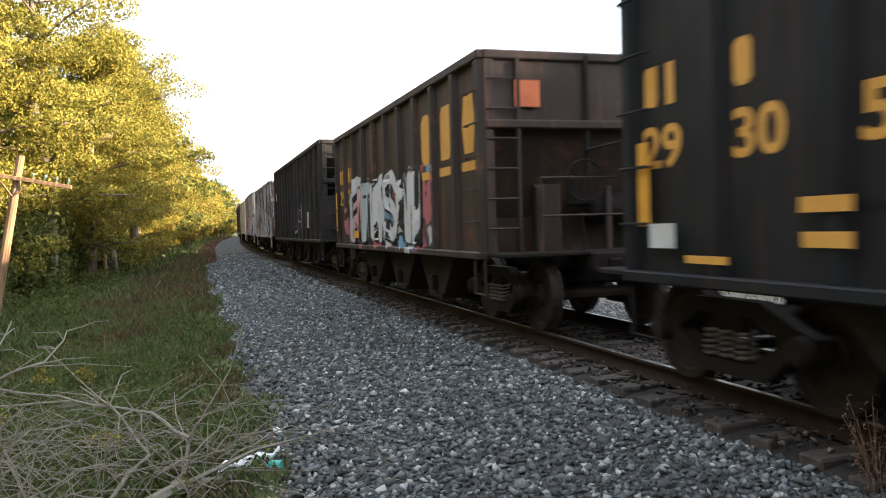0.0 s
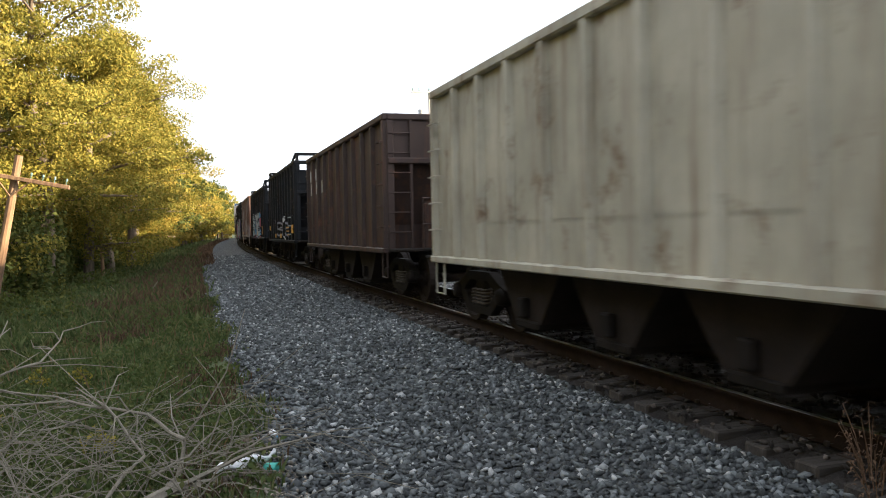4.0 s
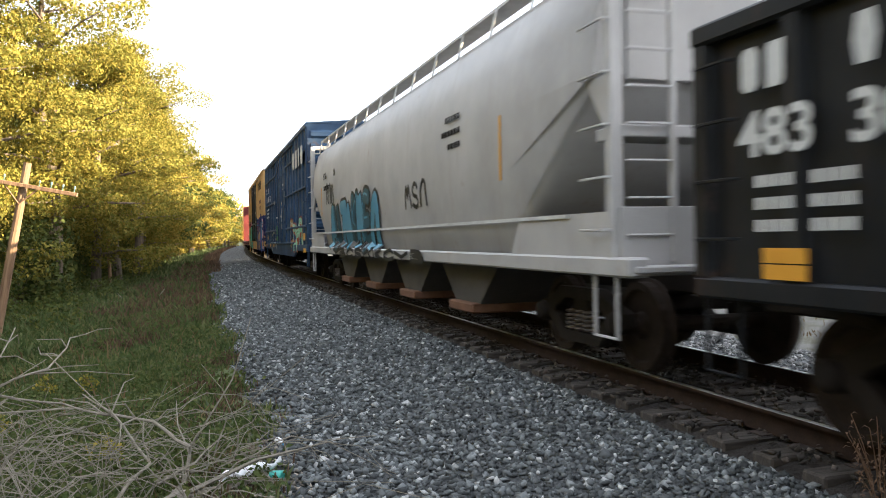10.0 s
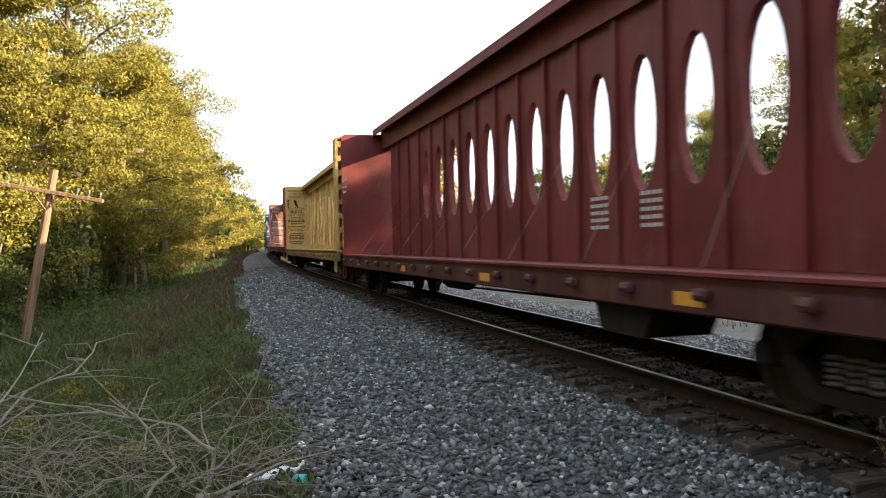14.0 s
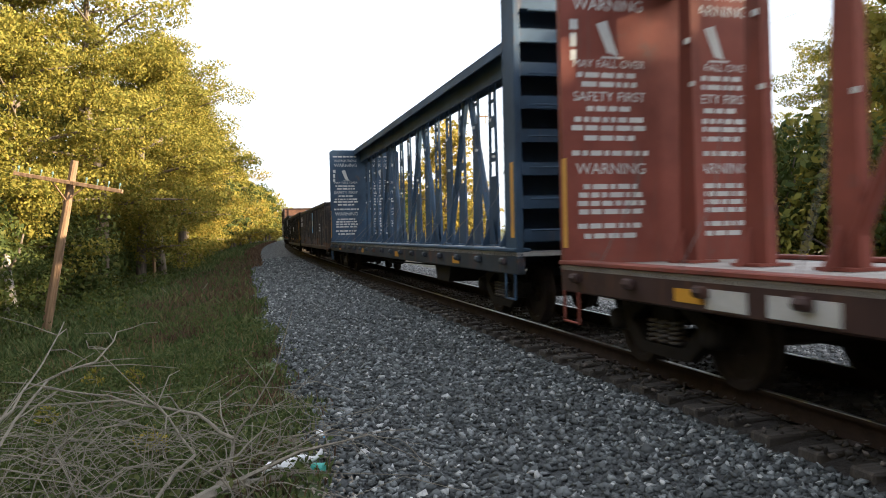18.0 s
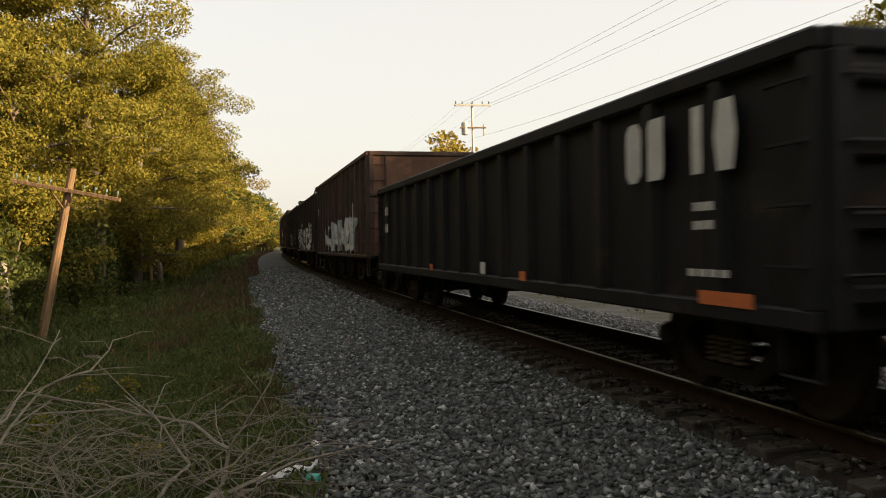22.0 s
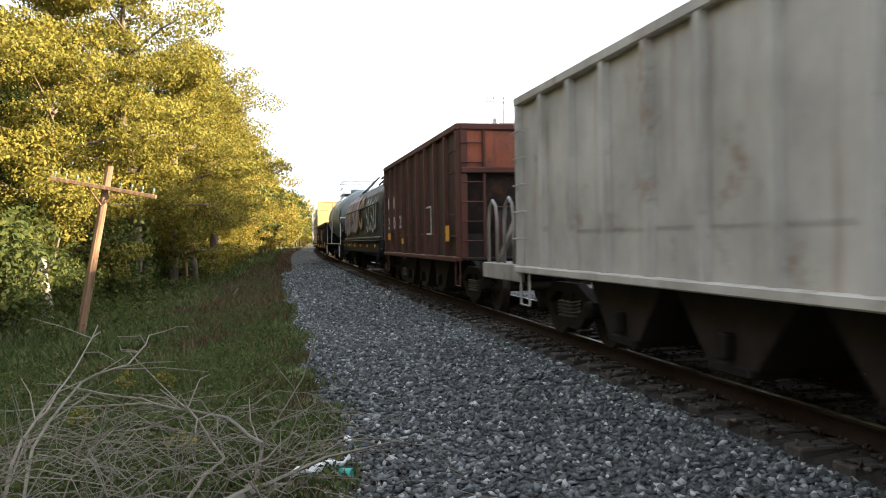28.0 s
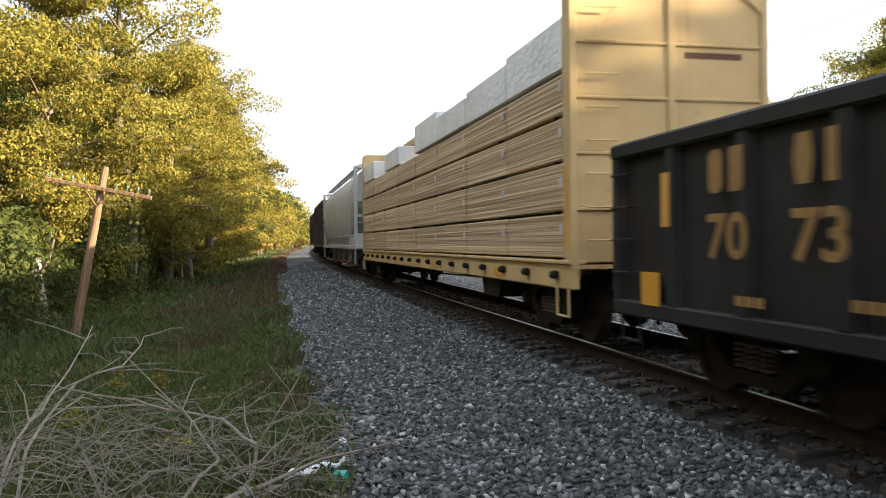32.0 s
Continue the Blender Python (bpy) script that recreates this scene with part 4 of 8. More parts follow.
    for y, z, w, h, k, pm in rows:
        bars(car, y, z, w, h, k, pm, -x - 0.093)
    if logo:
        for k, (y, z, w, h, kind, lm) in enumerate(logo):
            emblem(car, -x - 0.093, y, z, w, h, kind, lm)
    for k, (y0, y1, za, zb, cnt, fills, edge, shine, *style) in enumerate(pieces):
        sprayed(car, y0, y1, za, zb, cnt, fills, edge, 5 * k + int(lead), ribbed(half, n, x, 0.09, 0.2, 0.09), shine, **dict(style))
    if load:
        load(car, half, x, top)
    return car


def words(car, text, y, z, size, x, mat, parent=None, width=0.0, bold=0.0):
    """A short readable word on the near side, starting at its left end y, drawn out to a width."""
    cu = bpy.data.curves.new("word", "FONT")
    cu.body, cu.size, cu.extrude, cu.offset, cu.resolution_u = text, size, 0.002, bold, 5
    ob = bpy.data.objects.new("word", cu)
    me = bpy.data.meshes.new_from_object(ob)
    bpy.data.objects.remove(ob)
    if width:
        me.transform(Matrix.Diagonal((width / max(v.co.x for v in me.vertices), 1, 1, 1)))
    me.transform(pose(x, y, z, 90, 0, -90))
    me.materials.clear()
    me.materials.append(mat)
    o = new("word", me)
    o.parent = parent or car
    return o


def panel_words(car, text, xc, z, size, y, mat):
    """A readable line, centred at xc on a wall that faces the train's head, word by word."""
    metal = []
    for w in text.split():
        cu = bpy.data.curves.new("word", "FONT")
        cu.body, cu.size, cu.extrude = w, size, 0.0015
        ob = bpy.data.objects.new("word", cu)
        me = bpy.data.meshes.new_from_object(ob)
        bpy.data.objects.remove(ob)
        metal.append((me, max(v.co.x for v in me.vertices)))
    px = xc - (sum(w for _, w in metal) + 0.3 * size * (len(metal) - 1)) / 2
    for me, w in metal:
        me.transform(pose(px, y, z, 90, 0, 0))
        me.materials.clear()
        me.materials.append(mat)
        new("word", me).parent = car
        px += w + 0.3 * size


def boxcar(label, lead, trail, z0, top, mat, end_mat, door_mat, door, n=18, belts=(), roof_mat=None, plates=(), rows=(), logo=(), pieces=()):
    """A high box car; door: (y0, y1) of the plug doors' opening, belts: heights of lengthwise rails."""
    car, half = railcar("box_car", label, "box car", lead, trail)
    x = 1.5
    for sg in (-1, 1):
        part("side_sheet", MB().box(sg * x, sg * (x - 0.03), -half, half, z0 + 0.1, top), mat, car)
        part("side_sill", MB().box(sg * (x - 0.03), sg * (x + 0.06), -half, half, z0 + 0.12, z0 + 0.34, 0.015), mat, car)
        part("fish_belly", MB().prism([(-half + 3.2, z0 + 0.12), (-half + 4.2, z0 - 0.12), (half - 4.2, z0 - 0.12), (half - 3.2, z0 + 0.12)], "x", sg * (x - 0.02), sg * (x + 0.05)), mat, car)
        part("eave", MB().box(sg * (x - 0.04), sg * (x + 0.06), -half, half, top - 0.14, top, 0.02), mat, car)
        for i in range(n):
            y = -half + 0.1 + (2 * half - 0.2) * i / (n - 1)
            if door[0] - 0.2 < y < door[1] + 0.2:
                continue
            part("side_rib", hat_rib(sg * x, y, z0 + 0.34, top - 0.14, 0.055, 0.16), mat, car)
        for z in belts:
            for a, b in ((-half, door[0]), (door[1], half)):
                part("side_belt", MB().box(sg * x, sg * (x + 0.075), a + 0.05, b - 0.05, z, z + 0.07, 0.01), mat, car)
        w = (door[1] - door[0]) / 2
        for k in range(2):
            a = door[0] + k * w
            dr = part("plug_door", MB().box(sg * x, sg * (x + 0.06), a + 0.03, a + w - 0.03, z0 + 0.42, top - 0.3, 0.015), door_mat, car)
            for zz in np.linspace(z0 + 0.55, top - 0.5, 6):
                part("door_rib", MB().box(sg * (x + 0.06), sg * (x + 0.1), a + 0.08, a + w - 0.08, zz, zz + 0.09, 0.01), door_mat, dr)
            for yy in (a + w * 0.3, a + w * 0.7):
                part("locking_bar", MB().tube([(sg * (x + 0.13), yy, z0 + 0.4), (sg * (x + 0.13), yy, top - 0.32)], 0.025, 6), door_mat, dr)
            part("door_handle", MB().box(sg * (x + 0.1), sg * (x + 0.16), a + w * 0.42, a + w * 0.6, 2.3, 2.36), MARK_WHITE, dr)
        for zz in (z0 + 0.36, top - 0.28):
            part("door_track", MB().box(sg * x, sg * (x + 0.1), max(-half, door[0] - w * 1.6), min(half, door[1] + w * 1.6), zz, zz + 0.06, 0.01), mat, car)
    roof = [(-x - 0.03, top), (-x - 0.03, top + 0.03), (0, top + 0.14), (x + 0.03, top + 0.03), (x + 0.03, top)]
    part("roof", MB().prism(roof, "y", -half - 0.02, half + 0.02), roof_mat or GREY_STEEL, car)
    for i in range(13):
        y = -half + 0.4 + (2 * half - 0.8) * i / 12
        part("roof_seam", MB().prism([(-x, top + 0.034), (0, top + 0.145), (x, top + 0.034), (x, top + 0.07), (0, top + 0.18), (-x, top + 0.07)], "y", y - 0.04, y + 0.04), roof_mat or GREY_STEEL, car)
    part("floor_sheet", MB().box(-x, x, -half, half, z0 + 0.2, z0 + 0.3), STEEL_DARK, car)
    for sg in (-1, 1):
        y = sg * half
        part("end_wall", MB().box(-x, x, min(y, y - sg * 0.03), max(y, y - sg * 0.03), z0 + 0.1, top), end_mat, car)
        for k in range(9):
            z = z0 + 0.4 + (top - z0 - 0.9) * k / 8
            part("end_corrugation", MB().prism([(y, z), (y + sg * 0.09, z + 0.08), (y + sg * 0.09, z + 0.2), (y, z + 0.28)], "x", -x + 0.12, x - 0.12), end_mat, car)
        rungs(car, mat, ((-x + 0.05, y + sg * 0.17), (-x + 0.5, y + sg * 0.17)), 4, z0 + 0.5, 2.3)
        for i in range(4):
            a, b = (y + 0.05, y + 0.45) if sg < 0 else (y - 0.45, y - 0.05)
            grab(car, mat, -x - 0.05, a, b, z0 + 0.5 + i * 0.42)
        part("sill_step", MB().tube([(-x, y - sg * 0.05, z0 + 0.1), (-x, y - sg * 0.05, 0.42), (-x, y - sg * 0.45, 0.42), (-x, y - sg * 0.45, z0 + 0.1)], 0.02, 5), end_mat, car)
        part("cross_walk", MB().box(-1.2, 1.2, min(y + sg * 0.1, y + sg * 0.4), max(y + sg * 0.1, y + sg * 0.4), 1.1, 1.14), STEEL_DARK, car)
    running_gear(car, half, 2.6)
    sub("brake_wheel", BRAKE_WHEEL, car, (0.4, -half - 0.25, 2.2))
    for y, z, w, h, pm in plates:
        part("stencil_panel", MB().box(-x - 0.085, -x - 0.078, y, y + w, z, z + h), pm, car)
    for y, z, w, h, k, pm in rows:
        bars(car, y, z, w, h, k, pm, -x - 0.079)
    for y, z, w, h, kind, lm in logo:
        emblem(car, -x - 0.079, y, z, w, h, kind, lm)
    for k, (y0, y1, za, zb, cnt, fills, edge, shine, *style) in enumerate(pieces):
        sprayed(car, y0, y1, za, zb, cnt, fills, edge, 3 * k + int(lead), ribbed(half, n, x, 0.055, 0.16, 0.1), shine, **dict(style))
    return car


def centre_beam(label, lead, trail, mat, deck_mat, style, warn_mat=None, plates=(), top=4.7, load=None, dark=None, wing=(0.5, 0.12), flush=False):
    """A bulkhead flat car with a centre beam. style: 'oval' a pierced web, 'truss' posts and diagonals."""
    car, half = railcar("centre_beam_car", label, "lumber car", lead, trail)
    deck, x, bw = 1.08, 1.4, 0.55
    for sg in (-1, 1):
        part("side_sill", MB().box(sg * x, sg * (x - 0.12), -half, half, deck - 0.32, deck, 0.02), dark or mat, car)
        part("sill_lip", MB().box(sg * (x + 0.03), sg * (x - 0.2), -half, half, deck, deck + 0.05, 0.01), mat, car)
        winches = [MB().lathe([(0.03, -0.08), (0.055, -0.07), (0.055, 0.07), (0.03, 0.08)], "y", 8, (sg * (x + 0.04), -half + 0.5 + (2 * half - 1) * i / 17, deck - 0.14)) for i in range(18)]
        for w in winches if sg < 0 else ():
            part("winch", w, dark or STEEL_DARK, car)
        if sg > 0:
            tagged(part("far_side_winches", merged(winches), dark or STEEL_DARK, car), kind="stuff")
        for i in range(4):
            y = -half + 3.0 + (2 * half - 6.0) * i / 3
            part("reflector", MB().box(sg * (x + 0.002), sg * (x + 0.008), y, y + 0.45, deck - 0.25, deck - 0.13), YELLOW, car)
    part("deck", MB().box(-x, x, -half, half, deck - 0.06, deck - 0.005), deck_mat, car)
    for i in range(9):
        y = -half + 1.4 + (2 * half - 2.8) * i / 8
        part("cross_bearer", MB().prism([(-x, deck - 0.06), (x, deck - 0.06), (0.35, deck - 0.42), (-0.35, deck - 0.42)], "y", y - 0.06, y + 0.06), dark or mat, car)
    face = half - wing[1]
    for sg in (-1, 1):
        face = half - wing[0 if sg < 0 else 1]
        lo, hi = sorted((sg * half, sg * face))
        # bulkhead: a plate towards the load, with deep posts and shelf-like beams behind it
        bh = part("bulkhead", MB().box(-x, x, *sorted((sg * face, sg * (face + 0.03))), deck, top, 0.0), mat, car)
        for xx in (-x + 0.05, 0.0, x - 0.05):
            part("bulkhead_post", MB().box(xx - 0.05, xx + 0.05, lo + (0.03 if sg > 0 else 0), hi - (0.03 if sg < 0 else 0), deck - 0.1, top - 0.003, 0.012), mat, bh)
        for k in range(0 if flush else 8):
            z = deck + 0.2 + (top - deck - 0.4) * k / 7
            for xa, xb in ((-x + 0.1, -0.05), (0.05, x - 0.1)):
                part("bulkhead_beam", MB().box(xa, xb, lo + 0.04, hi - 0.04, z, z + 0.05, 0.0).box(xa, xb, *sorted((sg * (half - 0.02), sg * (half - 0.05))), z - 0.06, z + 0.12, 0.0), mat, bh)
        if flush:                      # a plain outer skin in wide sheets with a narrow fold between them
            for k in range(5):
                z, zh = deck + (top - deck) * k / 5, (top - deck) / 5
                part("bulkhead_sheet", MB().box(-x + 0.1, x - 0.1, *sorted((sg * (half - 0.07), sg * (half - 0.04))), z + 0.02, z + zh - 0.02, 0.01), mat, bh)
                part("bulkhead_fold", MB().box(-x + 0.1, x - 0.1, *sorted((sg * (half - 0.06), sg * (half - 0.012))), z + zh - 0.03, z + zh + 0.02, 0.012), mat, bh)
            for q in (-1, 1):
                part("corner_gusset", MB().prism([(q * (x - 0.1), top), (q * (x - 0.42), top), (q * (x - 0.1), top - 0.26)], "y", *sorted((sg * (half - 0.04), sg * (half - 0.004)))), mat, bh)
            part("bulkhead_marking", MB().box(0.2, 1.02, *sorted((sg * (half - 0.04), sg * (half - 0.034))), 3.72, 3.8), RUST, bh)
        part("bulkhead_cap", MB().prism([(-x, top), (x, top), (x - 0.12, top + 0.07), (-x + 0.12, top + 0.07)], "y", lo, hi), mat, bh)
        rungs(car, mat, ((-x + 0.2, sg * (half + 0.06)), (-x + 0.62, sg * (half + 0.06))), 8, deck + 0.3, top - 0.3)
        part("corner_reflector", MB().box(-x - 0.006, -x - 0.001, *sorted((sg * (half - 0.1), sg * (half - 0.22))), deck + 0.2, deck + 1.25), MARK_YELLOW, bh)
        part("sill_step", MB().tube([(-x, sg * (half - 0.1), deck - 0.3), (-x, sg * (half - 0.1), 0.42), (-x, sg * (half - 0.5), 0.42), (-x, sg * (half - 0.5), deck - 0.3)], 0.02, 5), mat, car)
    # the beam down the middle, with a pierced plate on top
    y0, y1 = -face + (0.5 if style != "oval" else 0.9), face - (0.5 if style != "oval" else 0.9)
    holes = 18
    crown = top + (0.2 if style == "oval" else 0.07)
    w = 2 * face / holes
    for i in range(holes):
        a = -face + i * w
        cyy, ry, rx = a + w / 2, 0.26, 0.13
        arc = [(rx * math.cos(t), cyy + ry * math.sin(t)) for t in np.linspace(-math.pi / 2, math.pi / 2, 7)]
        arc2 = [(-q, r) for q, r in arc]
        mb = MB()
        mb.prism([(0, a), (0.42, a), (0.42, a + w), (0, a + w)] + arc[::-1], "z", crown - 0.03, crown)
        mb.prism([(0, a), (-0.42, a), (-0.42, a + w), (0, a + w)] + arc2[::-1], "z", crown - 0.03, crown)
        part("top_plate", mb, mat, car)
    for sg in (-1, 1):
        part("chord_flange", MB().box(sg * 0.42, sg * 0.39, -face, face, crown - 0.19, crown + 0.01, 0.008), mat, car)
        part("chord_angle", MB().box(sg * 0.16, sg * 0.13, -face, face, top - 0.4, crown - 0.03, 0.0), mat, car)
    if style == "oval":
        n = 17
        w = (y1 - y0) / n
        part("web_foot", MB().box(-0.06, 0.06, y0, y1, deck, 2.0, 0.0), mat, car)
        for i in range(n):
            a = y0 + i * w
            solid = i < 1 or i >= n - 3
            if solid:
                part("web_panel", MB().box(-0.06, 0.06, a, a + w, 2.0, top - 0.3), mat, car)
            else:
                cyy, cz, ry, rz = a + w / 2, 2.86, w * 0.29, 0.86
                arc = [(cyy + ry * math.cos(t), cz + rz * math.sin(t)) for t in np.linspace(-math.pi / 2, math.pi / 2, 11)]
                arc2 = [(2 * cyy - q, r) for q, r in arc]
                mb = MB()
                mb.prism([(cyy, 2.0), (a + w, 2.0), (a + w, top - 0.3), (cyy, top - 0.3)] + arc[::-1], "x", -0.06, 0.06)
                mb.prism([(cyy, 2.0), (a, 2.0), (a, top - 0.3), (cyy, top - 0.3)] + arc2[::-1], "x", -0.06, 0.06)
                part("pierced_web_panel", mb, mat, car)
            part("web_stiffener", MB().box(-0.12, 0.12, a - 0.04, a + 0.04, deck, top - 0.3), mat, car)
        for yy in (-3.8, -5.2):
            for k in range(5):
                bars(car, yy, 1.95 - 0.1 * k, 0.55, 0.05, 4, MARK_WHITE, -0.064)
        for i in range(8):
            y = -half + 3 + i * (2 * half - 6) / 7
            part("tie_down_cable", MB().tube([(-x - 0.05, y, deck), (-0.14, y + 1.0, 2.6)], 0.007, 4), SPRING, car)
    else:
        n = 17 if style == "truss" else 18
        pitch = (y1 - y0) / n
        for i in range(n + 1):
            y = y0 + pitch * i
            bw, tw = (0.3, 0.17) if style == "laced" else (0.19, 0.1)
            if style == "truss":
                part("beam_post", MB().prism([(y - bw, deck), (y + bw, deck), (y + tw, top), (y - tw, top)], "x", -0.06, 0.06), mat, car)
            else:                      # two stiles with filler plates, leaving slots between them
                slots = ((3.72, 4.12), (4.18, 4.55)) if i % 2 else ((2.5, 2.8), (2.98, 3.5), (3.72, 4.0), (4.06, 4.42))
                def side(z):
                    return bw + (tw - bw) * (z - deck) / (top - deck)
                post = part("beam_post", MB().prism([(y - bw + 0.06, deck), (y + bw - 0.06, deck), (y + side(slots[0][0]) - 0.06, slots[0][0]), (y - side(slots[0][0]) + 0.06, slots[0][0])], "x", -0.02, 0.02), mat, car)
                cuts = [q for pr in slots for q in pr][1:] + [top]
                for za, zb in zip(cuts[::2], cuts[1::2]):
                    part("filler_plate", MB().prism([(y - side(za) + 0.06, za), (y + side(za) - 0.06, za), (y + side(zb) - 0.06, zb), (y - side(zb) + 0.06, zb)], "x", -0.02, 0.02), mat, post)
                for q in (-1, 1):
                    part("post_stile", MB().prism([(y + q * bw, deck), (y + q * (bw - 0.06), deck), (y + q * (tw - 0.06), top), (y + q * tw, top)], "x", -0.025, 0.025), mat, post)
            part("post_foot", MB().box(-0.2, 0.2, y - bw - 0.04, y + bw + 0.04, deck, deck + 0.03).prism([(-0.12, deck), (-0.3, deck), (-0.12, deck + 0.4)], "y", y - 0.02, y + 0.02), mat, car)
            if i % 4 == 0 and i + 3 < n:
                for ya, yb in ((y + 0.1, y + 1.5 * pitch - 0.04), (y + 3 * pitch, y + 1.5 * pitch + 0.04)):
                    part("beam_diagonal", MB().tube([(0, ya, deck + 0.1), (0, yb, top - 0.1)], 0.075, 6), mat, car)
                part("gusset_plate", MB().prism([(y - 0.3, deck), (y + 0.45, deck), (y + 0.3, deck + 0.55), (y - 0.15, deck + 0.5)], "x", -0.09, -0.075), mat, car)
            part("cable_hook", MB().box(-0.11, -0.072, y - bw - 0.02, y - bw + 0.05, 2.6 + 0.25 * (i % 3), 2.65 + 0.25 * (i % 3)).box(-0.11, -0.072, y - 0.12, y - 0.05, 3.6, 3.66), MARK_WHITE, car)
        for i in range(14):
            y = -face + 1 + i * (2 * face - 2) / 13
            part("tie_down_cable", MB().tube([(-x - 0.05, y, deck), (-0.6, y + 0.7, 1.75 + 0.2 * (i % 2)), (-0.1, y + 1.3, 2.6 + 0.3 * (i % 3))], 0.006, 4), SPRING, car)
    running_gear(car, half, 1.75)
    part("brake_reservoir", MB().lathe([(0.02, -0.6), (0.2, -0.56), (0.2, 0.5), (0.02, 0.56)], "y", 12, (-0.75, 1.0, 0.72)), STEEL_DARK, car)
    part("equipment_box", MB().prism([(-7.0, deck - 0.32), (-5.75, deck - 0.32), (-5.9, deck - 0.64), (-6.8, deck - 0.64)], "x", -1.25, -0.5), STEEL_DARK, car)
    part("brake_pipe", MB().tube([(-0.9, -half + 3.5, 0.72), (-0.95, 0, 0.62), (-0.9, half - 3.5, 0.72)], 0.02, 5), STEEL_DARK, car)
    if warn_mat:
        fy = face - 0.004
        for xc in (-0.78, 0.68):
            def line(z, half_w, seed, h=0.06):
                mb, px, rr = MB(), xc - half_w, random.Random(seed)
                while px < xc + half_w - 0.06:
                    ww = min(rr.uniform(0.05, 0.2), xc + half_w - px)
                    mb.box(px, px + ww, fy, fy + 0.003, z, z + h)
                    px += ww + 0.035
                part("lettering_bar", mb, warn_mat, car)
            for text, z, size in (("INSTRUCTIONS", 4.3, 0.13), ("WARNING", 4.1, 0.19), ("MAY FALL OVER", 3.42, 0.13), ("SAFETY FIRST", 3.02, 0.16), ("WARNING", 2.15, 0.19)):
                panel_words(car, text, xc, z, size, fy, warn_mat)
            for k, (z, hw) in enumerate(((4.48, 0.5), (3.3, 0.42), (3.19, 0.36), (2.9, 0.3), (2.77, 0.46), (2.67, 0.5), (2.55, 0.34), (2.37, 0.5), (1.97, 0.36), (1.87, 0.42), (1.77, 0.44), (1.67, 0.42), (1.5, 0.44), (1.38, 0.36))):
                line(z, hw, k)
            part("warning_pictogram", MB().prism([(xc - 0.02, 3.6), (xc + 0.12, 3.56), (xc - 0.02, 3.98), (xc - 0.16, 3.94)], "y", fy, fy + 0.003).box(xc - 0.1, xc + 0.18, fy, fy + 0.003, 3.53, 3.555), warn_mat, car)
            part("warning_stencil", MB().box(xc - 0.5, xc - 0.42, fy, fy + 0.003, 3.5, 3.62).box(xc - 0.5, xc - 0.42, fy, fy + 0.003, 3.66, 3.82).box(xc - 0.5, xc - 0.4, fy, fy + 0.003, 3.86, 3.98), warn_mat, car)
    for y, z, w, h, pm in plates:
        part("stencil_panel", MB().box(-x - 0.01, -x - 0.003, y, y + w, z, z + h), pm, car)
    if load:
        load(car, half, x, deck, top)
    return car


